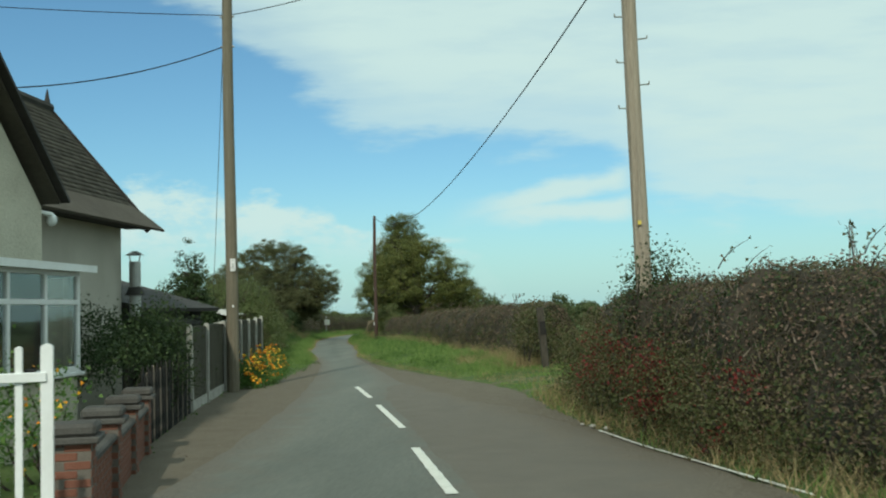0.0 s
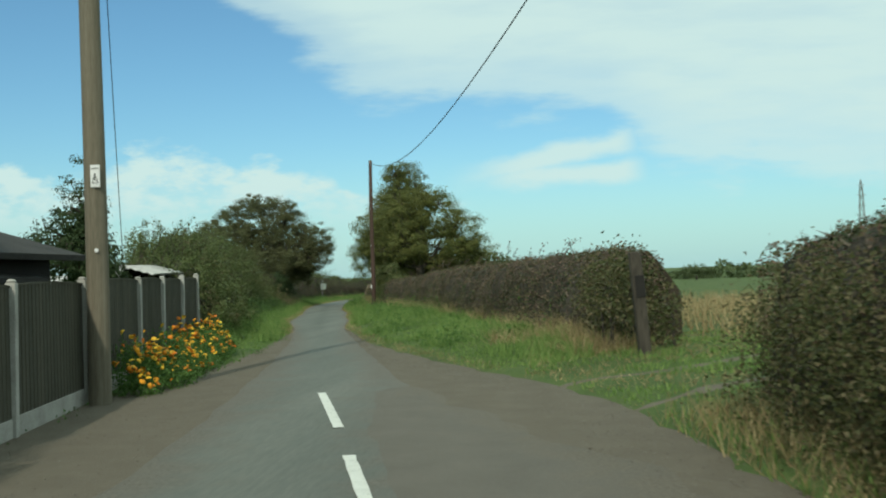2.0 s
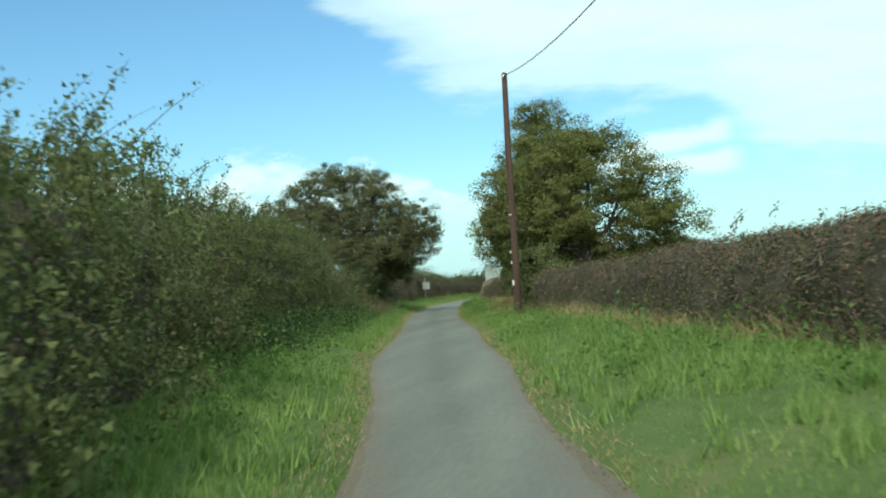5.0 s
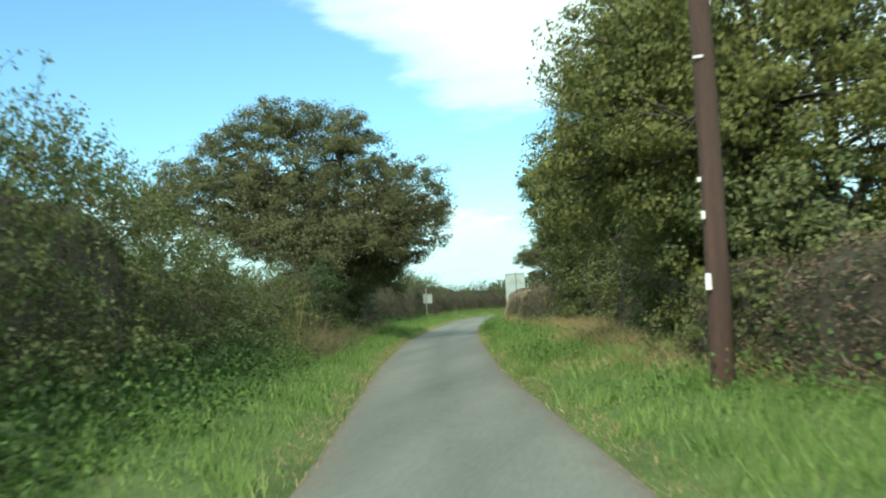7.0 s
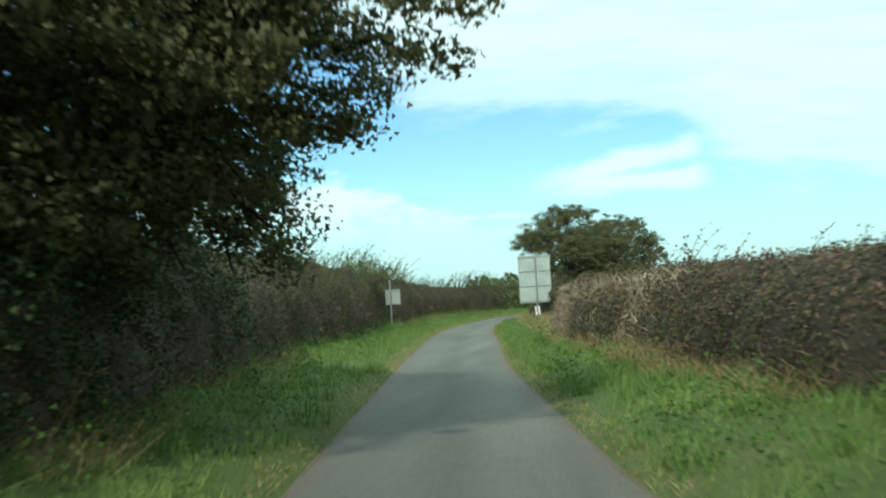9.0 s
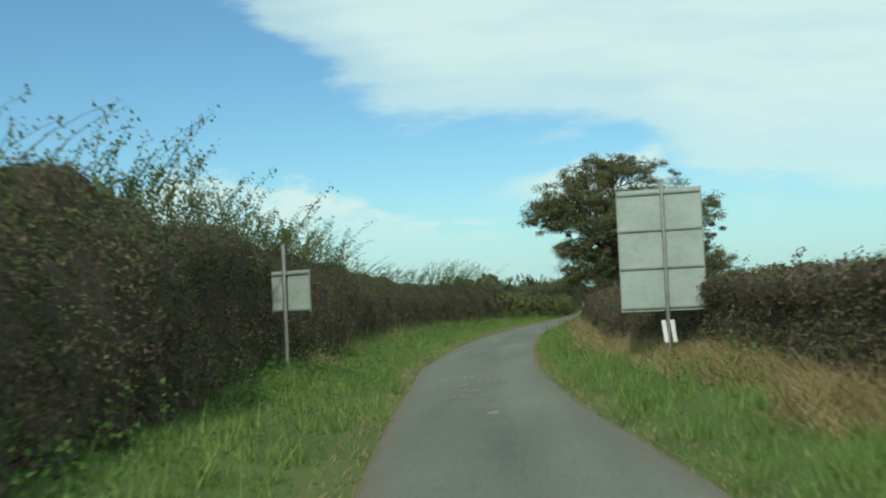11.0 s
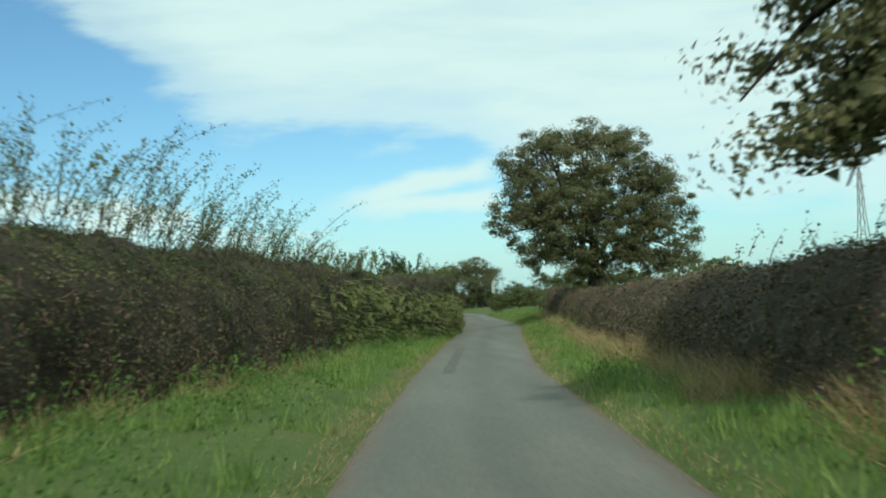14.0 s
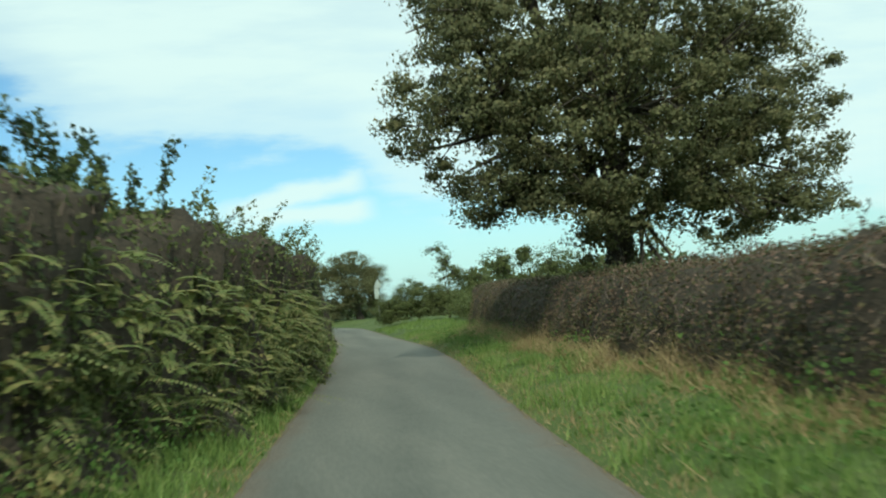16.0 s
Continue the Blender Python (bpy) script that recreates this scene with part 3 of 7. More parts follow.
def strip(name, left, right, y0, y1, z, mat, label, category, step=0.5, wobble=0.06, cols=9, seed=0.0, skirt=0.02):
    """A sheet that follows the road between two edges, with worn, uneven sides and a thickness."""
    ys = np.arange(y0, y1 + step / 2, step)
    wave = lambda s: wobble * (np.sin(ys * 2.1 + s) + 0.7 * np.sin(ys * 4.7 + 2 * s) + 0.5 * np.sin(ys * 9.1 + s))  # noqa: E731
    l, r = left(ys) + wave(seed), right(ys) + wave(seed + 5)
    r = np.maximum(r, l + 0.01)
    f = np.linspace(0, 1, cols)
    X = l[:, None] + (r - l)[:, None] * f
    Z = RISE(ys)[:, None] + z + 0.02 * (1 - (2 * f - 1) ** 2)[None] * np.minimum(1, (r - l) / 3)[:, None]
    Y = np.repeat(ys[:, None], cols, 1)
    X, Y, Z = (np.concatenate([A[:, :1], A, A[:, -1:]], 1) for A in (X, Y, Z))
    Z[:, 0] -= skirt
    Z[:, -1] -= skirt
    X[:, 0] -= 3.5 * skirt
    X[:, -1] += 3.5 * skirt
    n = cols + 2
    V = np.stack([X, Y, Z], -1).reshape(-1, 3)
    i, j = np.meshgrid(np.arange(len(ys) - 1), np.arange(n - 1), indexing="ij")
    a = (i * n + j).ravel()
    ob = tagged(sheet(name, V, np.stack([a, a + 1, a + n + 1, a + n], 1), mat, smooth=True), label, category, kind="structure")
    # how worn it is towards its sides, and where the middle between the wheel tracks runs
    side = np.minimum(X - l[:, None], r[:, None] - X)
    wear = 1 - side / np.interp(ys, [10, 40, 56], [1.5, 1.1, 0.42])[:, None]
    across = (X - l[:, None]) / (r - l)[:, None]
    middle = np.exp(-((across - 0.5) / 0.11) ** 2) * np.interp(ys, [44, 58], [0, 1])[:, None]
    for key, v in (("wear", np.clip(wear, -1, 1)), ("middle", middle)):
        ob.data.attributes.new(key, "FLOAT", "POINT").data.foreach_set("value", v.astype(np.float32).ravel())
    return ob


build_ground()
strip("pavement", lambda y: EDGE_L(y) - 0.35, lambda y: EDGE_R(y) + 0.05, -60, 57, -0.012, "dirt", "brown gravel and dirt beside the lane", "gravel", wobble=0.10, cols=15)
strip("road_shoulder", lambda y: TAR_L(y) - 0.05, lambda y: np.where(y < 24, TAR_R(y), np.where(y < 33, TAR_R(y) + 0.3 * (EDGE_R(y) - 0.35 - TAR_R(y)), TAR_R(y) + np.interp(y, [33, 37], [0.5, 0.0]))), -60, 38, -0.004, "tarmac_old", "worn brownish old tarmac at the road junction", "road", wobble=0.08, seed=2.0)
for side_ in (-1, 1):
    strip("road_edge", (lambda y: TAR_L(y) - 0.32) if side_ < 0 else (lambda y: TAR_R(y) - 0.1), (lambda y: TAR_L(y) + 0.1) if side_ < 0 else (lambda y: TAR_R(y) + 0.32), 50, 300, 0.0, "dirt", "crumbling brown dirt along the road edge", "gravel", wobble=0.05, seed=7.0 + side_, cols=4)
strip("road", TAR_L, lambda y: np.where(y < 34, np.minimum(TAR_R(y), np.interp(y, [-60, 5, 17, 23.2, 29.2, 34], [4.2, 3.6, 2.5, 1.1, -0.2, -0.9])), TAR_R(y)), -60, 380, 0.006, "tarmac", "narrow grey tarmac country lane with crumbling edges", "road", wobble=0.022, seed=1.0, cols=17)


def dash(name, a, b, width, label, z=0.031):
    a, b = Vector((*a, 0)), Vector((*b, 0))
    side = (b - a).normalized().cross(Vector((0, 0, 1))) * width / 2
    n, V, F = 14, [], []
    for i in range(n + 1):
        p = a.lerp(b, i / n)
        for s in (-1, 1):
            q = p + side * s * (1 + 0.10 * math.sin(i * 2.7 + s * 3 + a.y))
            V.append((q.x, q.y, float(RISE(q.y)) + z))
    F = [(2 * i, 2 * i + 1, 2 * i + 3, 2 * i + 2) for i in range(n)]
    tagged(sheet(name, V, F, "paint_line"), label, "road marking", group="lane markings", kind="structure")


dash("road_marking", (1.75, 16.6), (0.9, 20.9), 0.13, "worn white painted centre line dash")
dash("road_marking", (0.42, 23.4), (-0.62, 27.7), 0.12, "worn white painted centre line dash")
dash("road_marking", (-1.05, 29.5), (-1.95, 33.0), 0.12, "worn white painted centre line dash")
dash("road_marking", (5.6, 15.0), (4.35, 20.0), 0.07, "thin white painted edge line at the junction", 0.012)
dash("road_marking", (4.35, 20.0), (3.62, 22.8), 0.06, "thin white painted edge line at the junction", 0.012)


# ---------------------------------------------------------------- hedges
def hedge(name, front, y0, y1, height, width, side, mats, density, leaf, label, seed, twigs=0.0, ragged=0.10, back=True, twig_mat="twig", skirt=0.0, category="hedge", swell=0.0, keep_back=None):
    """A cut hedge along front(y). side: +1 when its body lies to the right of the front line, -1 to the left."""
    rng = np.random.default_rng(seed)
    step = 0.4
    ys = np.arange(y0, y1 + step, step)
    fx = front(ys)
    H = height(ys) if callable(height) else np.full(len(ys), height)
    prof = [(-0.05, -0.2), (0.0, 0.25), (0.04, 0.6), (0.10, 0.86), (0.26, 0.985), (0.5, 1.0), (0.76, 0.985), (0.92, 0.86), (1.0, 0.5), (1.0, -0.2)]
    top = np.asarray(prof)
    top[:4, 0] -= skirt * np.array([1.0, 0.95, 0.72, 0.30])
    X = fx[:, None] + side * top[None, :, 0] * width
    Y = np.repeat(ys[:, None], len(prof), 1)
    G = ground_z(X, Y)
    G0 = ground_z(fx, ys)[:, None] + 0 * G
    Z = np.where(top[None, :, 1] < 0, G - 0.1, G0 + (H - G0[:, 0])[:, None] * top[None, :, 1])
    P = np.stack([X, Y, Z], -1)
    off = ragged * 1.5 * lumps(P, 0.8, seed) + ragged * lumps(P, 2.1, seed + 5) + 0.8 * ragged * lumps(P, 4.6, seed + 3)
    off = off + swell * lumps(P, 0.42, seed + 8)
    taper = np.clip(np.minimum(ys - ys[0], ys[-1] - ys) / 4.0, 0, 1)[:, None]
    if keep_back:
        taper = taper * keep_back(ys)[:, None]
    P[..., 0] += -side * off * 1.0 + side * skirt * width * 0.8 * (1 - taper) * (top[None, :, 1] < 0.8)
    P[..., 2] += 0.5 * off * (top[None, :, 1] > 0.5)
    # close the two ends
    P[0, :, 1] += 0.25 * (top[:, 1] > 0.7)
    n, k = P.shape[:2]
    i, j = np.meshgrid(np.arange(n - 1), np.arange(k - 1), indexing="ij")
    a = (i * k + j).ravel()
    F = np.stack([a, a + 1, a + k + 1, a + k], 1)
    ob = empty(name, (float(fx[0]), float(ys[0]), float(G0[0, 0])), label, category)
    ends = []
    for e in (0, n - 1):
        for q in range(k // 2 - 1):
            ends.append((e * k + q, e * k + q + 1, e * k + k - 2 - q, e * k + k - 1 - q))
    # solid body; its dark colour stands in for shade behind the leaves
    place(sheet("hedge_body", P.reshape(-1, 3), np.concatenate([F, np.array(ends)]), "hedge_core", smooth=True, label="solid dark body, with the shade among the twigs in its colour"), ob)
    # leaves over the seen skin
    cells = P[:-1, :-1], P[1:, :-1], P[:-1, 1:], P[1:, 1:]
    area = np.linalg.norm(np.cross(cells[1] - cells[0], cells[2] - cells[0]), axis=-1)
    if not back:
        area[:, 6:] *= 0.15
    area = area.ravel()
    normal = unit(np.cross(cells[2] - cells[0], cells[1] - cells[0])).reshape(-1, 3) * -side
    normal *= np.sign((normal * np.stack([np.full(len(normal), -side), 0 * normal[:, 0], np.ones(len(normal))], 1)).sum(1))[:, None]
    total = int(area.sum() * density)
    caps = []
    for e, out in ((0, -1.0), (n - 1, 1.0)):
        m = int(width * float(H[0 if e == 0 else -1]) * density * 1.4)
        u, v = rng.uniform(-0.02, 1.02, m), rng.uniform(0.0, 1.0, m)
        v = v * np.interp(u, [0, 0.12, 0.5, 0.88, 1], [0.88, 0.97, 1.0, 0.97, 0.88])
        cx = fx[e] + side * u * width
        gz = ground_z(cx, np.full(m, ys[e]))
        cz = gz + v * (H[e] - gz)
        bulge = 0.22 * np.sin(np.pi * np.clip(u, 0, 1)) * (1 - 0.5 * v)
        caps.append(np.stack([cx, ys[e] + out * (bulge + np.abs(rng.normal(size=m)) * 0.10), cz], 1))
    caps = np.concatenate(caps)
    pick = rng.choice(len(area), total, p=area / area.sum())
    u, v = rng.uniform(size=(2, total, 1))
    c = [q.reshape(-1, 3)[pick] for q in cells]
    pts = (c[0] * (1 - u) + c[1] * u) * (1 - v) + (c[2] * (1 - u) + c[3] * u) * v
    hole = lumps(pts, 2.3, seed + 9) + 0.6 * lumps(pts, 6.1, seed + 4)
    pts = pts + normal[pick] * (rng.normal(size=(total, 1)) * 0.06 + 0.05)
    keep = rng.uniform(size=total) < np.clip(0.75 + 0.6 * hole, 0.12, 1)
    pts, nrm = np.concatenate([pts[keep], caps]), np.concatenate([normal[pick][keep], np.tile([0.0, -0.6, 0.3], (len(caps), 1))])
    gz = ground_z(pts[:, 0], pts[:, 1])
    rel = np.clip((pts[:, 2] - gz) / np.maximum(np.interp(pts[:, 1], ys, H) - gz, 0.5), 0, 1.2)
    sel = rng.uniform(size=len(pts)) + 0.42 * lumps(pts, 0.9, seed + 1)
    share = np.stack([lo + (hi - lo) * np.clip(rel * 2.0 - 0.7, 0, 1) for _, lo, hi in mats], 1)
    share = np.cumsum(share / share.sum(1, keepdims=True), 1)
    which = (np.clip(sel, 0, 0.999)[:, None] > share).sum(1)
    for q, (mat, _, _) in enumerate(mats):
        s = which == q
        if s.sum() < 10:
            continue
        V, F = leaves(pts[s], leaf, rng, along=np.array([0, 0, -0.1]), slim=0.58, face=nrm[s] + np.array([0, 0, 0.35]) + 0.5 * rng.normal(size=(int(s.sum()), 3)))
        place(sheet("foliage", V, F, mat, stuff=True, label="small hedge leaves"), ob)
    if twigs:
        m = int(area.sum() * twigs)
        pk = rng.choice(len(area), m, p=area / area.sum())
        q0 = [q.reshape(-1, 3)[pk] for q in cells]
        u, v = rng.uniform(size=(2, m, 1))
        tp = (q0[0] * (1 - u) + q0[1] * u) * (1 - v) + (q0[2] * (1 - u) + q0[3] * u) * v + normal[pk] * rng.uniform(-0.02, 0.10, (m, 1))
        V, F = leaves(tp, 0.24, rng, along=normal[pk] * 0.4 + np.array([0, 0, 0.9]), spread=0.8, slim=0.024, vary=0.6)
        place(sheet("brushwood", V, F, twig_mat, stuff=True, label="cut and broken twigs"), ob)
    return ob


def shoots(parent, roots, length, mat, rng, bend=(0.2, 0.0), leaf=0.07, per=26, thick=0.012, stiff=0.25):
    """Long thin new growth that sticks out, with leaves along it."""
    V, F, P = [], [], []
    for r in roots:
        L = length * rng.uniform(0.45, 1.25)
        d = np.array([rng.normal() * stiff + bend[0], rng.normal() * stiff + bend[1], 1.0])
        droop = np.array([rng.normal() * 0.3 + bend[0], rng.normal() * 0.3 + bend[1], -0.25])
        ts = np.linspace(0, 1, 5)
        pts = [r + L * (d * t + droop * t * t * 0.8) for t in ts]
        v, f = tube(pts, [thick * (1 - 0.8 * t) for t in ts], 3)
        F += [tuple(i + len(V) for i in q) for q in f]
        V += v
        t = rng.uniform(0.1, 1.0, per)[:, None]
        P.append(r + L * (d * t + droop * t * t * 0.8) + rng.normal(size=(per, 3)) * 0.05)
    place(sheet("shoot_growth", V, F, "bark", stuff=True, label="long thin upright shoots"), parent)
    lv, lf = leaves(np.concatenate(P), leaf, rng, along=np.array([0, 0, 0.4]))
    place(sheet("shoot_foliage", lv, lf, mat, stuff=True, label="small leaves along the shoots"), parent)


def foliage_mass(parent, lobes, clusters, per, leaf, mat, label, rng, spread=0.22):
    """Billowing growth over a hedge: clusters of small leaves that face outwards from many overlapping lobes."""
    C, R = np.array([c for c, _ in lobes], float), np.array([r for _, r in lobes], float)
    w = R.prod(1) ** 0.67
    q = rng.choice(len(C), clusters, p=w / w.sum())
    d = unit(rng.normal(size=(clusters, 3)) + np.array([0, -0.3, 0.15]))
    cc = C[q] + d * R[q] * rng.uniform(0.72, 1.1, (clusters, 1))
    k = np.repeat(np.arange(clusters), per)
    du = unit(rng.normal(size=(len(k), 3)))
    p = cc[k] + du * rng.uniform(0.2, 1.1, (len(k), 1)) * (spread * rng.uniform(0.6, 1.5, clusters))[k][:, None]
    ok = p[:, 2] > ground_z(p[:, 0], p[:, 1]) + 0.05
    V, F = leaves(p[ok], leaf, rng, along=np.array([0, 0, -0.15]), slim=0.6, face=(du + 0.9 * d[k])[ok])
    place(sheet("foliage", V, F, mat, stuff=True, label=label), parent)


BROWN = [("hedge_leaf", 0.46, 0.34), ("hedge_brown", 0.30, 0.54), ("dark_leaf", 0.24, 0.12)]
GREENER = [("hedge_green", 0.24, 0.80), ("hedge_brown", 0.64, 0.10), ("dark_leaf", 0.12, 0.10)]
rng = np.random.default_rng(3)

HEDGE_A = smooth_lerp([(-20, 8.0), (10, 7.5), (17.7, 5.9), (21, 4.8), (25.5, 4.15), (30, 3.8), (34.8, 3.7)])
ha = hedge("hedge", HEDGE_A, 6.0, 30.2, lerp([(5, 2.65), (14, 2.5), (20, 2.34), (27, 2.16), (30.2, 2.0)]), 1.5, 1, [("hedge_leaf", 0.22, 0.36), ("hedge_brown", 0.40, 0.38), ("dark_leaf", 0.38, 0.26)], 1250, 0.046, "brown and green clipped hedge with red berried bush at its foot", 11, twigs=30, ragged=0.16, back=False)
hb = hedge("hedge", HEDGE_R, 39.0, 93, lerp([(36, 2.1), (50, 2.05), (66, 2.1), (78, 2.05), (87, 1.95), (93, 1.8)]), 1.15, 1, BROWN, 880, 0.050, "brown flailed hawthorn hedge above a grass verge", 12, twigs=16, ragged=0.13, back=False, skirt=0.4)
hc = hedge("hedge", HEDGE_R, 116.5, 142, lerp([(116, 1.95), (130, 2.0), (142, 2.1)]), 1.5, 1, BROWN, 720, 0.056, "brown flailed hawthorn hedge with a sunlit clipped end", 13, twigs=18, ragged=0.13, back=False, skirt=0.35)
hd = hedge("hedge", HEDGE_R, 152, 282, lerp([(150, 2.05), (195, 2.05), (210, 1.9), (235, 1.95), (260, 2.15), (284, 2.4)]), 1.5, 1, BROWN, 680, 0.056, "long brown flailed hedge above dry grass", 14, twigs=18, ragged=0.14, back=False, skirt=0.4, keep_back=lerp([(152, 1), (155, 0), (168, 0), (173, 1)]))
hw = hedge("ivy_thicket", lambda y: HEDGE_R(y) + 0.75, 95.5, 117.0, lerp([(94, 5.0), (98, 7.4), (104, 8.3), (109, 7.6), (113, 6.6), (117.6, 6.3)]), 2.6, 1, [("ivy", 0.55, 0.62), ("hedge_leaf", 0.22, 0.20), ("dark_leaf", 0.23, 0.18)], 90, 0.075, "tall thicket wall of trees wrapped in dark ivy", 18, twigs=14, ragged=0.30, swell=0.3, back=False, twig_mat="twig_dark", category="thicket")
hl1 = hedge("hedge", lambda y: HEDGE_L(y) - 0.8, 46, 112, lerp([(44, 1.9), (50, 2.6), (57, 2.9), (66, 3.5), (72, 3.8), (86, 3.7), (92, 3.4), (97, 2.7), (102, 2.1), (112, 2.4)]), 2.2, -1, [("hedge_green", 0.50, 0.76), ("hedge_brown", 0.32, 0.10), ("dark_leaf", 0.18, 0.14)], 150, 0.068, "tall overgrown green hedge with wispy top shoots", 15, twigs=24, ragged=0.15, back=False, twig_mat="twig_dark", skirt=0.3, swell=0.2)
hl2 = hedge("hedge", HEDGE_L, 112, 226, lerp([(112, 3.0), (150, 3.3), (170, 3.3), (190, 3.25), (205, 3.0), (226, 3.15)]), 2.0, -1, GREENER, 570, 0.054, "dark hedge with a green top and brown bare lower stems", 16, twigs=60, ragged=0.18, back=False, twig_mat="twig_dark", skirt=0.36, swell=0.26, keep_back=lerp([(112, 1), (157, 1), (161, 0), (167, 0), (172, 1)]))
hl3 = hedge("hedge", HEDGE_L, 226, 312, lerp([(226, 2.95), (240, 3.1), (262, 3.4), (285, 4.0), (312, 4.5)]), 2.4, -1, [("hedge_green", 0.50, 0.72), ("fern", 0.30, 0.10), ("dark_leaf", 0.20, 0.18)], 190, 0.080, "leafy green hedge leaning over the road edge", 17, twigs=8, ragged=0.30, back=False)


def thicket_lobes(rng):
    out = []
    for y in np.arange(86.8, 117.4, 1.3):
        f, top = float(HEDGE_R(y)), float(np.interp(y, [86, 91, 95, 98, 104, 109, 112, 117.6], [2.2, 3.0, 4.6, 7.0, 7.9, 7.5, 6.5, 6.3]))
        lean = rng.uniform(-0.25, 0.25)
        for z in np.arange(0.7, top, 1.3):
            over = 1.45 * float(np.clip((y - 107) / 8, 0, 1)) * float(np.clip((z - 2.8) / 2.6, 0, 1))
            out.append(((f + float(np.interp(y, [92, 96], [0.35, 0.85])) + lean + rng.uniform(-0.35, 0.3) - over, y + rng.uniform(-0.4, 0.4), z + rng.uniform(-0.3, 0.3)), (rng.uniform(0.6, 1.05), rng.uniform(0.7, 1.1), rng.uniform(0.8, 1.3))))
    for y in np.arange(112.6, 118.0, 0.9):
        for z in (0.6, 1.4, 2.2, 3.0, 3.8):
            out.append(((float(HEDGE_R(y)) + 0.35 + rng.uniform(-0.15, 0.25) - 0.25 * max(0, z - 2), y, z), (0.6, 0.8, 0.8)))
    for y in (117.6, 118.5, 119.4):
        for z in (0.6, 1.4):
            out.append(((float(HEDGE_R(y)) + 0.4 + rng.uniform(-0.2, 0.2), y, z), (0.7, 0.7, 0.7)))
    return out


def billow_lobes(y0, y1, top, rng, step=1.25, reach=0.75):
    out = []
    for y in np.arange(y0, y1, step):
        t, f = float(top(y)), float(HEDGE_L(y))
        for u, b in ((0.18, 0), (0.42, 0), (0.66, 0), (0.88, 0), (0.86, 1.1)):
            out.append(((f + reach - 1.7 * u - b + rng.uniform(-0.35, 0.35), y + rng.uniform(-0.5, 0.5), t * u + rng.uniform(-0.2, 0.2)), tuple(rng.uniform(0.5, 0.95, 3))))
    return out


brng = np.random.default_rng(31)
lobes = thicket_lobes(brng)
foliage_mass(hw, lobes, 2100, 66, 0.085, "ivy", "glossy ivy hanging in clumps", brng, spread=0.26)
foliage_mass(hw, lobes[::2], 320, 60, 0.08, "hedge_green", "brighter bramble leaves among the ivy", brng, spread=0.24)
lobes = billow_lobes(47, 123, lerp([(46, 2.8), (57, 3.4), (66, 4.0), (72, 4.4), (86, 4.3), (92, 4.4), (97, 3.7), (100, 3.0), (103, 2.45), (110, 2.6), (123, 2.6)]), brng)
foliage_mass(hl1, lobes, 3000, 58, 0.066, "hedge_green", "soft billowing shrub growth", brng, spread=0.25)
foliage_mass(hl1, lobes[::2], 900, 56, 0.064, "hedge_leaf", "browner bramble growth", brng, spread=0.25)

# the oak's shadow on the hedge, put in as a mass of dark leaves
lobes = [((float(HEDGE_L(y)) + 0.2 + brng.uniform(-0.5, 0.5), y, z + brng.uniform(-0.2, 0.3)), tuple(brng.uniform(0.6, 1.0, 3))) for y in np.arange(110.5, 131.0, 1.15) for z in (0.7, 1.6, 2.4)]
foliage_mass(hl2, lobes, 780, 58, 0.072, "dark_leaf", "dark leaves that stand in for the shade under the oak", brng, spread=0.28)
lobes = billow_lobes(158, 186, lerp([(158, 2.7), (166, 2.9), (186, 2.7)]), brng, reach=-0.1)
foliage_mass(hl2, lobes, 620, 60, 0.07, "hedge_green", "soft pale green shrub growth", brng, spread=0.26)
lobes = billow_lobes(222, 268, lerp([(222, 2.8), (240, 2.95), (262, 3.2), (268, 3.4)]), brng, reach=0.1)
foliage_mass(hl3, lobes, 1150, 60, 0.082, "hedge_green", "leafy overhanging growth", brng, spread=0.26)
foliage_mass(hl3, lobes[::2], 600, 60, 0.082, "fern", "paler yellowing growth", brng, spread=0.26)

ye = 142.2 - 14 * rng.uniform(0, 1, 4200) ** 1.5
he = rng.uniform(0.08, 1.0, 4200)
pe = np.stack([HEDGE_R(ye) - 0.10 - 0.45 * (1 - he) + rng.normal(size=4200) * 0.07, ye, ground_z(HEDGE_R(ye), ye) + 1.6 * he], 1)
V, F = leaves(pe, 0.3, rng, along=np.array([-0.3, -0.2, 0.9]), spread=0.6, slim=0.05, vary=0.6)
place(sheet("cut_stem", V, F, "twig_pale", stuff=True, label="pale cut stems at the sunlit end"), hc)


def along(front, y0, y1, n, height, inset, spread, rng):
    y = rng.uniform(y0, y1, n)
    return np.stack([front(y) + inset + rng.normal(size=n) * spread, y, height(y) + rng.uniform(-0.25, 0.05, n)], 1)


top1, top2, top3 = lerp([(46, 2.7), (57, 3.1), (72, 3.8), (86, 3.8), (92, 3.7), (97, 3.0), (102, 2.1), (112, 2.3)]), lerp([(112, 3.0), (150, 3.3), (190, 3.25), (226, 3.1)]), lerp([(226, 3.1), (262, 3.4), (312, 4.4)])
shoots(hl1, along(HEDGE_L, 46, 110, 420, top1, -1.0, 0.6, rng), 1.1, "hedge_green", rng, bend=(0.12, 0.1), per=34)
shoots(hl1, np.array([(-18.3, 81.5, 3.6)]) + rng.normal(size=(10, 3)) * np.array([0.22, 0.3, 0.1]), 2.0, "hedge_green", rng, bend=(0.0, 0.0), per=110, leaf=0.07, stiff=0.06)
shoots(hl2, along(HEDGE_L, 112, 226, 380, top2, -0.8, 0.5, rng), 0.95, "hedge_green", rng, bend=(0.35, 0.1), per=26)
shoots(hl2, along(HEDGE_L, 157, 182, 190, top2, -0.8, 0.5, rng), 1.6, "hedge_green", rng, bend=(0.1, 0.1), per=60, stiff=0.18)
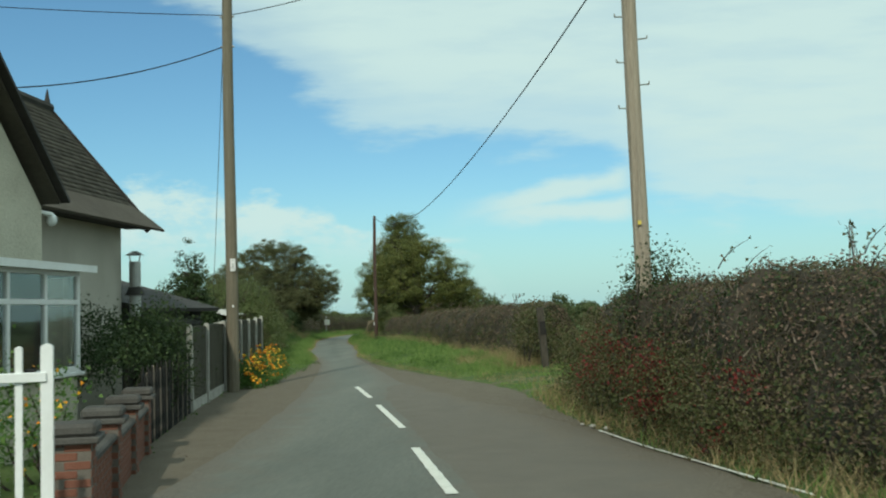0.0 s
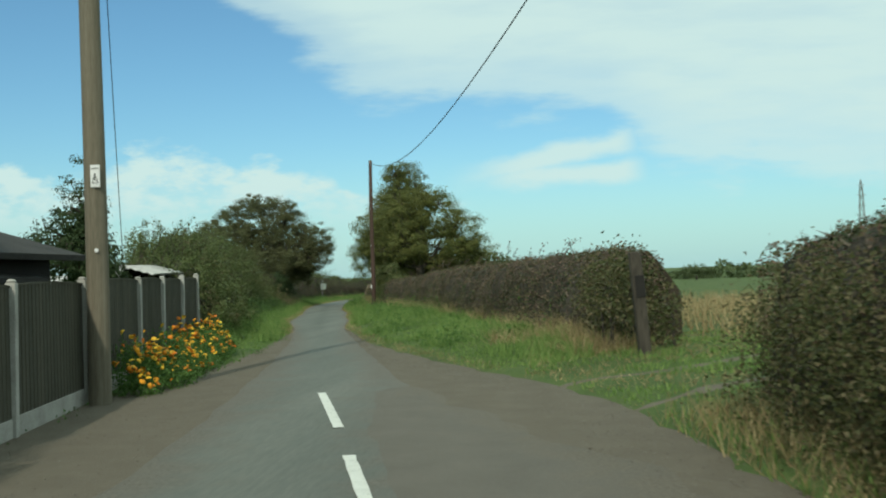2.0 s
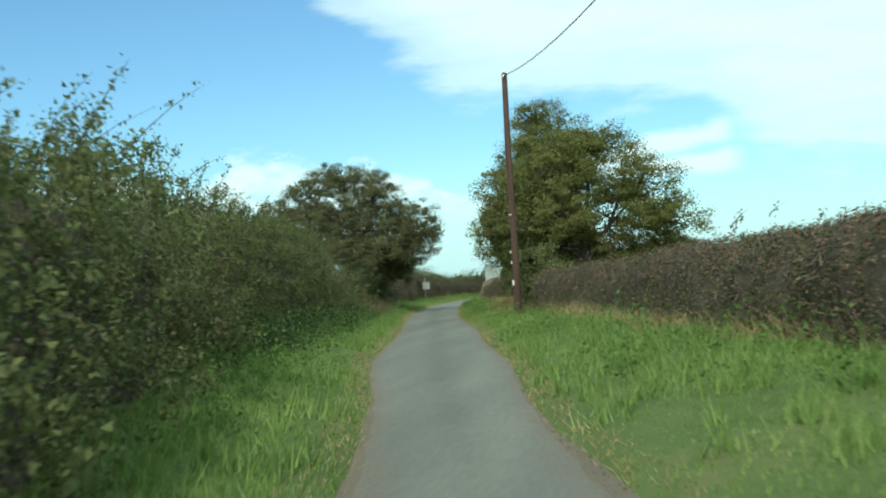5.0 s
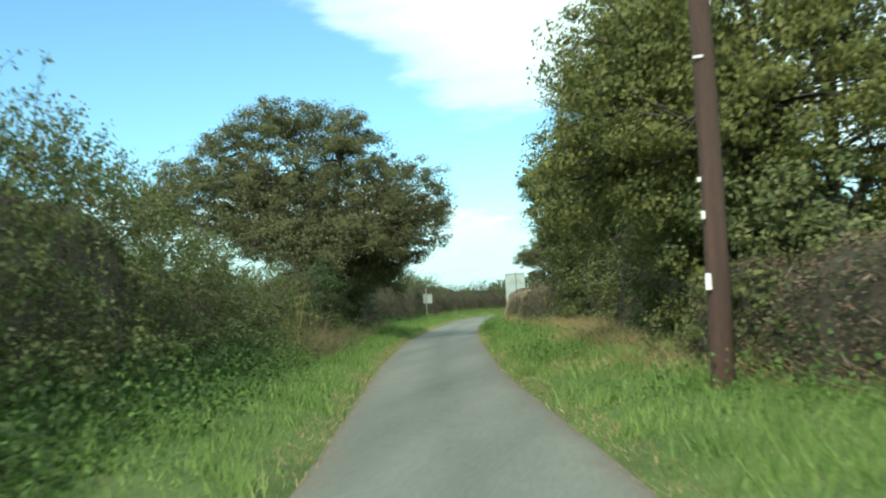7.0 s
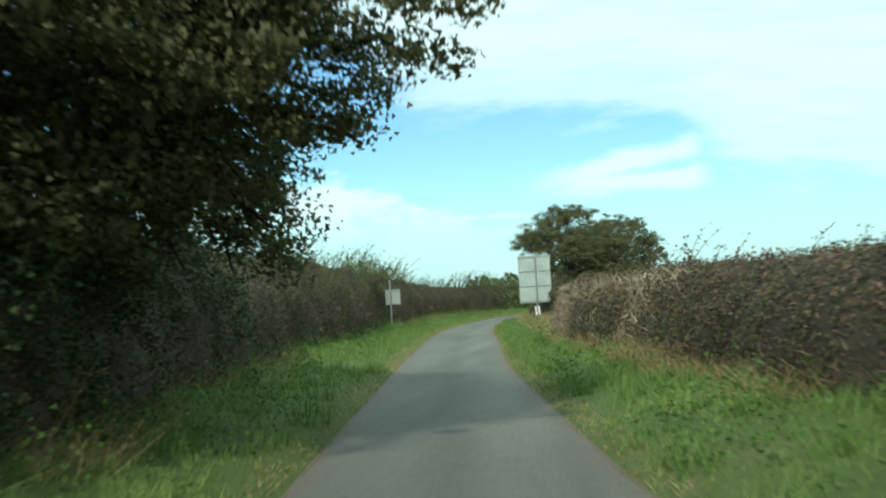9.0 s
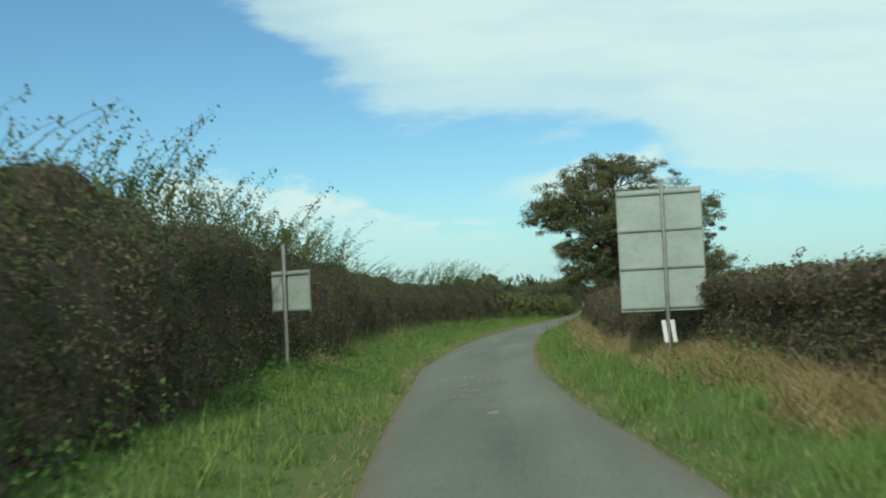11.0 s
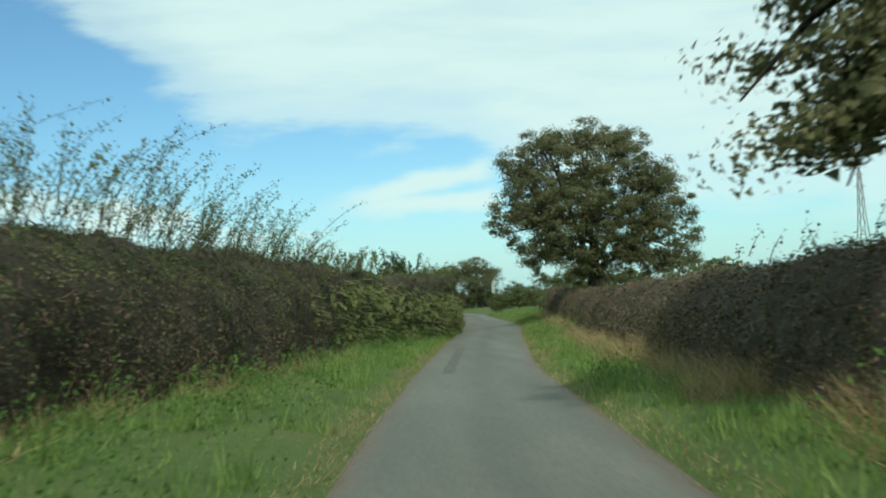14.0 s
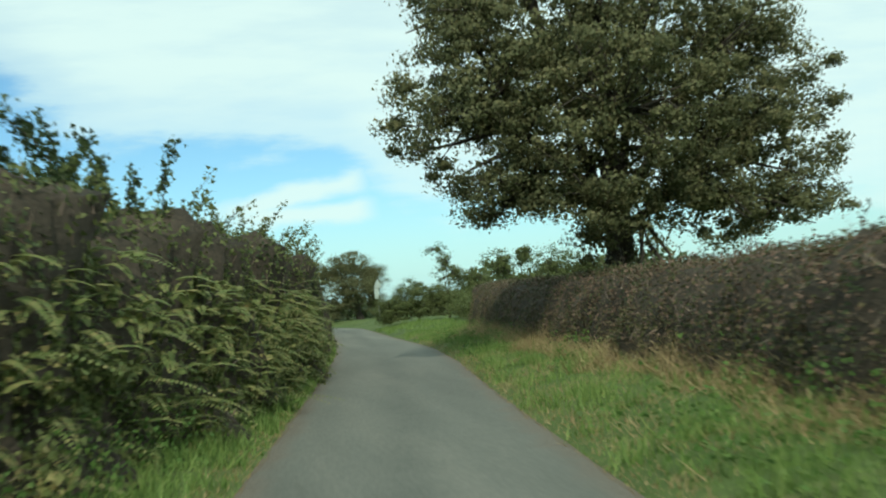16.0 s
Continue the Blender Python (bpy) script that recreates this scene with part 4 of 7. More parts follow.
shoots(hl2, along(HEDGE_L, 207, 226, 130, top2, -0.5, 0.45, rng), 1.75, "hedge_green", rng, bend=(0.22, 0.05), per=60, leaf=0.06, stiff=0.2)
shoots(hl3, along(HEDGE_L, 226, 236, 50, top3, -0.7, 0.4, rng), 1.0, "hedge_green", rng, bend=(0.15, 0.05), per=60, leaf=0.06, stiff=0.2)
shoots(hl3, along(HEDGE_L, 240.5, 245, 16, top3, -1.0, 0.35, rng), 1.25, "dark_leaf", rng, bend=(0.0, 0.0), per=170, leaf=0.09, stiff=0.05)
shoots(hl3, along(HEDGE_L, 226, 300, 160, top3, -0.8, 0.5, rng), 0.95, "hedge_green", rng, bend=(0.15, 0.05), per=46, leaf=0.09)
shoots(ha, along(HEDGE_A, 10, 26, 20, lerp([(0, 2.5), (40, 2.4)]), 0.6, 0.4, rng), 0.45, "hedge_leaf", rng, per=12)
shoots(hb, along(HEDGE_R, 41, 88, 40, lerp([(0, 2.15), (90, 2.4)]), 0.6, 0.4, rng), 0.4, "hedge_brown", rng, per=10)
shoots(hd, along(HEDGE_R, 152, 270, 70, lerp([(0, 2.0), (300, 2.2)]), 0.7, 0.4, rng), 0.55, "hedge_leaf", rng, per=16)
shoots(hd, along(HEDGE_R, 167, 176, 24, lerp([(0, 2.0), (300, 2.2)]), 0.6, 0.3, rng), 1.0, "hedge_leaf", rng, per=50, stiff=0.12)
shoots(hc, along(HEDGE_R, 119, 141, 26, lerp([(0, 2.1), (300, 2.1)]), 0.9, 0.4, rng), 0.95, "hedge_leaf", rng, per=18)


# ---------------------------------------------------------------- trees
def tree(name, base, trunk_r, fork, lobes, clusters, per, leaf, mat, label, seed, spread=0.44, shell=0.70, shrink=0.90, dark=0.0, twiggy=70, sticks=True, inner=6):
    """A trunk, limbs that run out into the lobes, and a crown of many small leaves in clusters.
    lobes: (centre, radii), in world metres."""
    rng = np.random.default_rng(seed)
    ob = empty(name, base, label, "tree")
    b, f = Vector(base), Vector(fork)
    parts = []
    pts = [b + (f - b) * t + Vector((0.12 * math.sin(5 * t + seed), 0.1 * math.cos(4 * t + seed), 0)) * (t * (1 - t) * 4) for t in np.linspace(0, 1, 7)]
    parts.append(([pts[0] - Vector((0, 0, 0.4))] + pts, [trunk_r * 1.5, trunk_r * 1.35] + [trunk_r * (1.05 - 0.3 * t) for t in np.linspace(0, 1, 6)], 10))
    vols = np.array([np.prod(r) ** 0.7 for _, r in lobes])
    C, R = np.array([c for c, _ in lobes], float), np.array([r for _, r in lobes], float)
    for c, r in lobes:
        c = Vector(c)
        low = c.z < f.z + 1.2
        start = f + Vector((0, 0, 2.2 * trunk_r)) if low else f.lerp(b, rng.uniform(0.0, 0.35))
        mid = start.lerp(c, 0.5) + Vector(rng.normal(size=3) * min(0.35, trunk_r)) + Vector((0, 0, 2.2 * trunk_r if low else 0.25))
        fat = 1.0 if c.z > f.z + 1.2 else 0.35
        parts.append(([start, start.lerp(mid, 0.5), mid, mid.lerp(c, 0.6), c], [trunk_r * fat * q for q in (0.40, 0.32, 0.24, 0.15, 0.06)], 6))
        for _ in range(5):
            e = c + Vector(unit(rng.normal(size=3)) * np.asarray(r) * 0.85)
            s = mid.lerp(c, rng.uniform(0.1, 0.9))
            parts.append(([s, s.lerp(e, 0.5) + Vector(rng.normal(size=3) * 0.2), e], [trunk_r * q for q in (0.17, 0.10, 0.03)], 4))
    V, F = tubes(parts[:1])
    place(sheet("trunk", V, F, "bark", smooth=True, label="rough dark bark"), ob)
    V, F = tubes(parts[1:])
    place(sheet("branchwork", V, F, "bark", smooth=True, stuff=True), ob)
    which = rng.choice(len(lobes), clusters, p=vols / vols.sum())
    d = unit(rng.normal(size=(clusters, 3)))
    rad = np.where(rng.uniform(size=clusters) < shell, rng.uniform(0.82, 1.08, clusters), rng.uniform(0.25, 0.9, clusters))
    cc = C[which] + d * R[which] * rad[:, None] * shrink
    cc = cc + 0.42 * unit(d) * lumps(cc, 1.0, seed)[:, None] * 1.5
    size = spread * rng.uniform(0.5, 1.5, clusters)
    k = np.repeat(np.arange(clusters), per)
    du = unit(rng.normal(size=(len(k), 3)))
    p = cc[k] + du * rng.uniform(0.35, 1.05, (len(k), 1)) * 1.5 * size[k][:, None] * np.array([1, 1, 0.62])
    face = du * np.array([1, 1, 1.3]) + 0.6 * unit(cc - C[which])[k]
    up = p[:, 2] > ground_z(p[:, 0], p[:, 1]) + 0.25
    V, F = leaves(p[up], leaf, rng, along=np.array([0, 0, -0.25]), slim=0.54, face=face[up])
    place(sheet("crown", V, F, mat, stuff=True, label="crown of many small leaves with gaps"), ob)
    m = int(clusters * inner)
    q = rng.choice(len(lobes), m, p=vols / vols.sum())
    p = C[q] + unit(rng.normal(size=(m, 3))) * R[q] * rng.uniform(0.1, 0.68, (m, 1))
    V, F = leaves(p, leaf * 1.6, rng, slim=0.6)
    place(sheet("inner_crown", V, F, mat, stuff=True, label="shaded leaves inside the crown"), ob)
    if sticks:
        e = cc[rng.choice(clusters, min(twiggy * 6, clusters), replace=False)]
        near = C[((e[:, None] - C) ** 2).sum(-1).argmin(1)]
        V, F = tubes([([Vector(a), Vector(a).lerp(Vector(q), 0.5) + Vector(rng.normal(size=3) * 0.15), Vector(q)], [0.04, 0.025, 0.008], 3) for a, q in zip(near, e)])
        place(sheet("twig_mass", V, F, "bark", stuff=True), ob)
    return ob


def g(x, y):
    return float(ground_z(x, y))


tree("oak_tree", (-24.5, 120.2, g(-24.5, 120.2)), 0.42, (-24.3, 119.6, 4.0),
     [((-24.5, 118.4, 7.42), (4.5, 4.2, 3.2)), ((-25.2, 118, 10.05), (2.2, 2.1, 1.2)), ((-20.6, 118.4, 6.43), (2.6, 2.8, 2.1)), ((-19.9, 118.0, 4.90), (1.9, 2.2, 1.2)), ((-21.4, 118.8, 3.70), (1.5, 2.0, 1.2)), ((-22.2, 118.6, 3.50), (2.0, 2.2, 1.5)), ((-28.7, 117.8, 7.51), (2.7, 2.8, 1.9)), ((-30.9, 117.6, 6.61), (1.9, 2.2, 1.5)), ((-27.4, 117.0, 5.4), (2.5, 2.2, 1.35)), ((-24.0, 116.4, 4.90), (2.9, 2.1, 1.8)), ((-24.0, 121.6, 6.16), (4.0, 2.8, 2.5)),  ((-24.4, 118.4, 3.1), (1.6, 1.8, 1.1)), ((-22.8, 117.4, 3.0), (1.6, 1.5, 1.1)), ((-23.6, 115.2, 4.0), (2.1, 1.7, 1.4)), ((-26.0, 115.4, 4.6), (1.9, 1.7, 1.3)), ((-21.9, 116.2, 4.6), (1.5, 1.6, 1.2)), ((-19.5, 118.6, 5.7), (1.8, 2.0, 1.4)), ((-21.5, 121.6, 2.9), (1.0, 1.2, 0.9)), ((-22.2, 120.4, 3.2), (1.3, 1.4, 1.1)), ((-21.2, 120.8, 4.2), (1.2, 1.4, 1.0)), ((-23.4, 121.8, 2.7), (1.3, 1.2, 1.0)), ((-26.4, 117.0, 7.2), (1.9, 1.6, 1.5)), ((-30.4, 117.4, 6.2), (1.5, 1.8, 0.9)), ((-20.8, 118.6, 4.2), (1.4, 1.8, 1.1)), ((-22.6, 118.4, 9.0), (2.1, 1.8, 1.2)), ((-27.4, 118.0, 9.2), (2.0, 1.7, 1.1))],
     2050, 134, 0.090, "oak_leaf", "broad olive-green oak tree growing out of the hedge", 21, shell=0.66, spread=0.30, inner=5)
tree("oak_tree", (-19.4, 203.0, g(-19.4, 203)), 0.36, (-19.2, 203.0, 4.4),
     [((-19.2, 203.0, 6.8), (4.1, 3.9, 2.7)), ((-22.4, 202.4, 6.9), (2.1, 2.6, 1.7)), ((-15.5, 203.0, 6.0), (2.1, 2.6, 2.0)), ((-21.8, 203.0, 4.5), (1.9, 2.2, 1.2)), ((-16.0, 203.2, 4.0), (2.2, 2.2, 1.2)), ((-19.0, 200.2, 5.4), (3.0, 2.0, 1.7)), ((-17.4, 204.6, 4.2), (2.8, 2.6, 1.2)), ((-19.6, 203.0, 9.0), (2.0, 1.8, 0.8)), ((-20.6, 202.0, 3.6), (1.7, 1.8, 0.9)), ((-18.2, 201.4, 3.5), (1.9, 1.6, 0.8)), ((-22.2, 203.2, 3.0), (1.0, 1.3, 0.8)), ((-16.6, 203.5, 2.9), (2.2, 1.8, 0.9)), ((-14.4, 203.4, 3.3), (1.6, 1.6, 0.9)), ((-23.5, 203.4, 7.0), (1.3, 1.8, 1.2)), ((-21.4, 203.2, 8.5), (1.6, 1.6, 0.9))],
     1150, 155, 0.084, "oak_leaf", "rounded dense oak tree standing in the hedge", 22, inner=18, shell=0.62, spread=0.28)
tree("oak_tree", (-14.2, 257.5, g(-14.2, 257.5)), 0.46, (-13.9, 257.4, 3.8),
     [((-14.1, 257.5, 8.5), (5.1, 4.6, 3.6)), ((-17.7, 257.0, 6.7), (3.0, 3.2, 2.0)), ((-10.2, 257.5, 6.0), (3.2, 3.4, 2.4)), ((-16.5, 257.0, 11.3), (1.7, 1.8, 1.1)), ((-12.3, 257.2, 11.1), (2.0, 2.0, 1.1)), ((-18.1, 257.0, 9.5), (1.8, 1.8, 1.6)), ((-9.4, 257.0, 3.8), (2.1, 2.4, 1.1)), ((-12.0, 256.2, 4.0), (2.2, 2.2, 1.3)), ((-16.8, 257.0, 4.6), (1.8, 2.0, 1.1)), ((-14.5, 254.8, 6.2), (3.4, 2.0, 2.2)), ((-10.2, 257.5, 8.6), (2.3, 2.4, 1.8)), ((-15.2, 255.8, 4.2), (1.8, 1.6, 1.0)), ((-14.6, 256.6, 3.0), (1.1, 0.9, 1.0)), ((-13.4, 256.0, 1.7), (1.2, 0.7, 0.9)), ((-14.4, 257.0, 11.3), (1.6, 1.8, 1.0))],
     1150, 145, 0.115, "oak_leaf", "tall spreading oak tree with a short dark trunk", 23, inner=5, shell=0.62, spread=0.33)
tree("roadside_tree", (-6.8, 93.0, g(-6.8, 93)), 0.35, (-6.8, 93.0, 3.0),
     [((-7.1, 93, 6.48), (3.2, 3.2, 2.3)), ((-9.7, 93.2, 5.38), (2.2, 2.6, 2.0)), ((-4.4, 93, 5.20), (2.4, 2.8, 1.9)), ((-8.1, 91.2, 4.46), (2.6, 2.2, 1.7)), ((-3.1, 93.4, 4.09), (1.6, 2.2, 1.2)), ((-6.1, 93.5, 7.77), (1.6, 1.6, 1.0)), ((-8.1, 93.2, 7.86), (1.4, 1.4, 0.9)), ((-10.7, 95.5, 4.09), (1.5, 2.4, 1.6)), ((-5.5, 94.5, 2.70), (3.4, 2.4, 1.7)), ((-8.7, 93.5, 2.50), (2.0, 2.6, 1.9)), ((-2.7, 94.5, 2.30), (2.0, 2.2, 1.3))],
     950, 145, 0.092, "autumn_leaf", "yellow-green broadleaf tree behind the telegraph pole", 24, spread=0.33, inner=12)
tree("ivy_covered_tree", (-11.6, 114.0, g(-11.6, 114)), 0.5, (-11.8, 114.0, 4.0),
     [((-13.3, 115.4, 6.0), (1.3, 1.8, 0.95)), ((-12.3, 115.0, 6.4), (1.7, 2.0, 1.05)), ((-11.6, 113.6, 6.3), (1.7, 2.2, 1.1)), ((-12.6, 114.0, 5.0), (1.3, 2.0, 1.1)), ((-12.2, 114.6, 4.2), (1.2, 1.8, 1.1)), ((-12.7, 116.0, 4.6), (1.0, 1.4, 1.0))],
     520, 120, 0.09, "ivy", "leaning tree wrapped in ivy with a bulging head", 25, spread=0.26, shell=0.8)
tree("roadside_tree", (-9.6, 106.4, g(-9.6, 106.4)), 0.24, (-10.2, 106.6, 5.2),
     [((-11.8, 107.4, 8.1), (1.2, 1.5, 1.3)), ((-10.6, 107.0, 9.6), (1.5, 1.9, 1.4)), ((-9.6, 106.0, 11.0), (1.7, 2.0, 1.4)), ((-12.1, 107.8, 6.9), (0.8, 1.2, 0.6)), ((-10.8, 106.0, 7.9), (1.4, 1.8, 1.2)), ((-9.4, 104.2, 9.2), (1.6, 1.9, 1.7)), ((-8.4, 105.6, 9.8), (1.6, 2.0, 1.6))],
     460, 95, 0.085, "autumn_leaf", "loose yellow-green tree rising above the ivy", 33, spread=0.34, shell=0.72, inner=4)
tree("holly_tree", (-8.6, 40.6, g(-8.6, 40.6)), 0.12, (-8.6, 40.6, 1.6),
     [((-8.95, 40.6, 2.05), (0.95, 0.8, 0.8)), ((-8.85, 40.5, 2.75), (0.75, 0.7, 0.6)), ((-8.75, 40.6, 3.3), (0.5, 0.5, 0.55)), ((-8.70, 40.6, 3.85), (0.15, 0.2, 0.4)), ((-9.45, 40.7, 2.45), (0.4, 0.5, 0.5)), ((-8.35, 40.4, 1.95), (0.45, 0.5, 0.6))],
     300, 60, 0.07, "dark_leaf", "dark evergreen bush behind the garden fence", 26, spread=0.16, twiggy=12)
# trees where the lane bends away
tree("bend_tree", (-14.6, 333, 0.2), 0.35, (-14.8, 333, 2.0), [((-15.2, 333, 5.4), (2.6, 2.4, 1.7)), ((-17.4, 333, 5.0), (1.8, 2.0, 1.6)), ((-13.2, 333, 4.4), (1.5, 2.0, 1.4)), ((-15.6, 331.5, 3.4), (3.0, 2.0, 1.5)), ((-17.6, 332, 1.6), (2.6, 1.6, 1.5)), ((-20.5, 333, 4.0), (2.4, 2.0, 2.2)), ((-13.2, 332.4, 2.0), (1.2, 1.4, 1.2))], 560, 90, 0.13, "oak_leaf", "rounded green trees where the lane bends", 27, twiggy=20)
tree("field_shrub", (-11.4, 300, 0.3), 0.09, (-11.4, 300, 2.4), [((-11.9, 300, 5.2), (0.45, 0.5, 0.5)), ((-11.4, 300, 4.3), (0.5, 0.6, 0.6)), ((-10.9, 300, 3.5), (0.9, 0.9, 0.7)), ((-9.6, 300.6, 3.2), (1.2, 1.2, 0.8))], 120, 40, 0.11, "hedge_green", "thin scrubby sapling behind the hedge", 28, spread=0.26, twiggy=20)
tree("field_shrub", (-9.6, 287, 0.3), 0.09, (-9.4, 287, 2.2), [((-10.5, 287, 3.4), (0.9, 1.0, 1.0)), ((-9.2, 287, 3.9), (0.8, 0.8, 0.9)), ((-7.6, 287.5, 3.2), (1.3, 1.2, 0.9)), ((-5.4, 288, 3.0), (1.4, 1.2, 0.8)), ((-8.6, 286.4, 2.4), (2.2, 1.2, 0.8))], 260, 44, 0.11, "hedge_green", "loose scrub of young trees behind the hedge", 30, spread=0.26, twiggy=20)
tree("roadside_shrub", (-13.4, 301, 0.3), 0.08, (-13.4, 301, 0.9), [((-15.5, 300.6, 1.1), (1.2, 1.8, 1.35)), ((-14.0, 301, 1.7), (1.7, 2.0, 1.6)), ((-12.2, 300.4, 1.6), (1.8, 2.0, 1.5)), ((-10.4, 299, 1.4), (1.8, 2.0, 1.4)), ((-11.2, 294, 1.1), (1.3, 2.6, 1.1)), ((-11.9, 288.5, 1.0), (1.2, 2.8, 1.1))], 560, 80, 0.10, "hedge_green", "rounded dense green bush beside the lane", 29, spread=0.30, twiggy=10)
# far trees over the fields
for i, (x, y, h, w) in enumerate([(7.1, 150, 4.9, 2.2), (-2.1, 118, 4.2, 2.4), (10.5, 152, 4.4, 1.8), (48.0, 320, 5.0, 6.0), (-52.0, 320, 3.2, 6.0)]):
    tree("far_tree", (x, y, -0.6), 0.3, (x, y, h * 0.4), [((x, y, h * 0.62), (w * 0.8, w * 0.7, h * 0.36)), ((x + w * 0.6, y, h * 0.45), (w * 0.6, w * 0.5, h * 0.3)), ((x - w * 0.6, y, h * 0.45), (w * 0.6, w * 0.5, h * 0.3))], 130, 60, 0.30, "far_leaf", "distant rounded field tree", 40 + i, spread=0.6, sticks=False)
n = 26000
wx = rng.uniform(-190, 230, n)
wy = 345 + 14 * np.sin(wx * 0.02) + rng.normal(size=n) * 3
wz = -1.4 + rng.uniform(0, 1, n) ** 0.8 * (4.6 + 1.5 * np.sin(wx * 0.11) + 1.2 * np.sin(wx * 0.31 + 1) + 0.8 * np.sin(wx * 0.83))
V, F = leaves(np.stack([wx, wy, wz], 1), 1.0, rng, slim=0.7)
tagged(sheet("far_woods", V, F, "far_leaf"), "line of distant hedgerow trees beyond the fields", "woodland", kind="stuff")


# ---------------------------------------------------------------- poles and wires
def pole(at, height, r0, r1, mat, label, lean=(0, 0)):
    ob = empty("telegraph_pole", (at[0], at[1], at[2]), label, "pole", group="wooden poles beside the lane")
    b = Vector(at)
    n = 14
    pts = [b + Vector((lean[0] * t + 0.015 * math.sin(7 * t), lean[1] * t + 0.012 * math.cos(5 * t), -0.4 + (height + 0.4) * t)) for t in np.linspace(0, 1, n)]
    V, F = tube(pts, [r0 + (r1 - r0) * t for t in np.linspace(0, 1, n)], 14)
    V.append(tuple(pts[-1] + Vector((0, 0, r1 * 0.5))))
    F4 = F + [((n - 1) * 14 + k, (n - 1) * 14 + (k + 1) % 14, len(V) - 1, len(V) - 1) for k in range(14)]
    bm = bmesh.new()
    vs = [bm.verts.new(v) for v in V]
    for f in F4:
        bm.faces.new([vs[i] for i in dict.fromkeys(f)])
    place(part("shaft", bm, mat, smooth=True), ob)
    return ob


def cable(name, a, b, sag, r, label, n=24):
    a, b = Vector(a), Vector(b)
    pts = [a.lerp(b, t) - Vector((0, 0, sag * 4 * t * (1 - t))) for t in np.linspace(0, 1, n)]
    V, F = tube(pts, [r] * n, 5)
    return tagged(sheet(name, V, F, "cable"), label, "cable", group="overhead cables")


P1, PR, P2 = (-5.08, 32.5), (4.56, 24.0), (-9.33, 86.85)
p1 = pole((*P1, g(*P1)), 12.6, 0.165, 0.125, "pole_grey", "weathered grey-brown wooden telegraph pole beside the garden fence")
plate = box((P1[0] + 0.02, P1[1] - 0.175, 3.10), (P1[0] + 0.16, P1[1] - 0.163, 3.42), 0.003)
warn = place(part("warning_plate", plate, "white", label="small white metal warning plate"), p1)
tri = bmesh.new()
for a, b in (((0.045, 3.16), (0.135, 3.16)), ((0.135, 3.16), (0.09, 3.30)), ((0.09, 3.30), (0.045, 3.16)), ((0.09, 3.19), (0.09, 3.26)), ((0.035, 3.37), (0.145, 3.37))):
    beam(tri, (P1[0] + a[0], P1[1] - 0.178, a[1]), (P1[0] + b[0], P1[1] - 0.178, b[1]), 0.012, 0.006)
place(part("pictogram", tri, "cable", label="black triangle outline and bar"), warn)
place(part("disc", beam(bmesh.new(), (P1[0] + 0.08, P1[1] - 0.172, 2.2), (P1[0] + 0.08, P1[1] - 0.155, 2.2), 0.06, sides=10), "white", label="small white round tag"), p1)
for z in (9.0, 9.8):
    place(part("insulator", beam(bmesh.new(), (P1[0] - 0.2, P1[1], z), (P1[0] + 0.16, P1[1], z), 0.06, sides=8), "steel"), p1)

pr = pole((*PR, g(*PR)), 9.6, 0.15, 0.115, "pole_pale", "pale sun-bleached wooden telegraph pole with climbing steps", lean=(-0.12, 0.05))
for i in range(10):
    z, s = 5.35 + 0.4 * i, 1 if i % 2 else -1
    bm = bmesh.new()
    cx = PR[0] - 0.12 * z / 9.6
    beam(bm, (cx + s * 0.08, PR[1], z), (cx + s * 0.27, PR[1], z + 0.01), 0.026, sides=6)
    beam(bm, (cx + s * 0.26, PR[1], z), (cx + s * 0.27, PR[1], z + 0.06), 0.026, sides=6)
    place(part("climbing_step", bm, "sign_rail"), pr)
place(part("cable_cover", box((PR[0] - 0.18, PR[1] - 0.13, 2.0), (PR[0] - 0.12, PR[1] - 0.07, 9.0), 0.008, turn=pose(0, 0, 0, 0, -0.7, 0)), "pole_pale", label="narrow cable cover strip up the pole"), pr)
place(part("tag", box((PR[0] - 0.10, PR[1] - 0.172, 3.33), (PR[0] - 0.04, PR[1] - 0.155, 3.40), 0.003), "lichen_yellow", label="small yellow tag"), pr)

p2 = pole((*P2, g(*P2)), 9.7, 0.15, 0.11, "pole_brown", "dark reddish-brown wooden telegraph pole on the verge", lean=(0.05, 0.0))
for z, dx, w, h in ((1.62, -0.10, 0.035, 0.10), (2.42, -0.11, 0.022, 0.05), (2.85, -0.13, 0.022, 0.03), (4.33, -0.05, 0.06, 0.015)):
    place(part("tag", box((P2[0] + dx - w, P2[1] - 0.168, z - h), (P2[0] + dx + w, P2[1] - 0.15, z + h), 0.003), "white", label="small white tag"), p2)
place(part("insulator", beam(bmesh.new(), (P2[0] + 0.04, P2[1], 9.85), (P2[0] + 0.04, P2[1] - 0.25, 9.9), 0.07, sides=8), "steel"), p2)

cable("overhead_cable", (P2[0] + 0.05, P2[1] - 0.2, 9.9), (PR[0] - 0.12, PR[1], 8.3), 2.25, 0.016, "long sagging black overhead cable between two poles")
cable("overhead_cable", (P1[0] - 0.15, P1[1], 9.0), (-14.0, 21.5, 7.6), 1.35, 0.016, "black overhead cable running to the cottage")
cable("overhead_cable", (P1[0] - 0.15, P1[1], 9.85), (-22.0, 24.0, 10.0), 0.35, 0.012, "thin black overhead cable above the cottage roof")
cable("overhead_cable", (P1[0] + 0.1, P1[1], 9.85), (PR[0] - 0.12, PR[1], 9.55), 0.35, 0.012, "thin black overhead cable across the junction")
cable("stay_wire", (P1[0], P1[1] + 0.1, 12.4), (-9.4, 44.5, 0.1), 0.3, 0.009, "taut twisted stay wire bracing the pole")


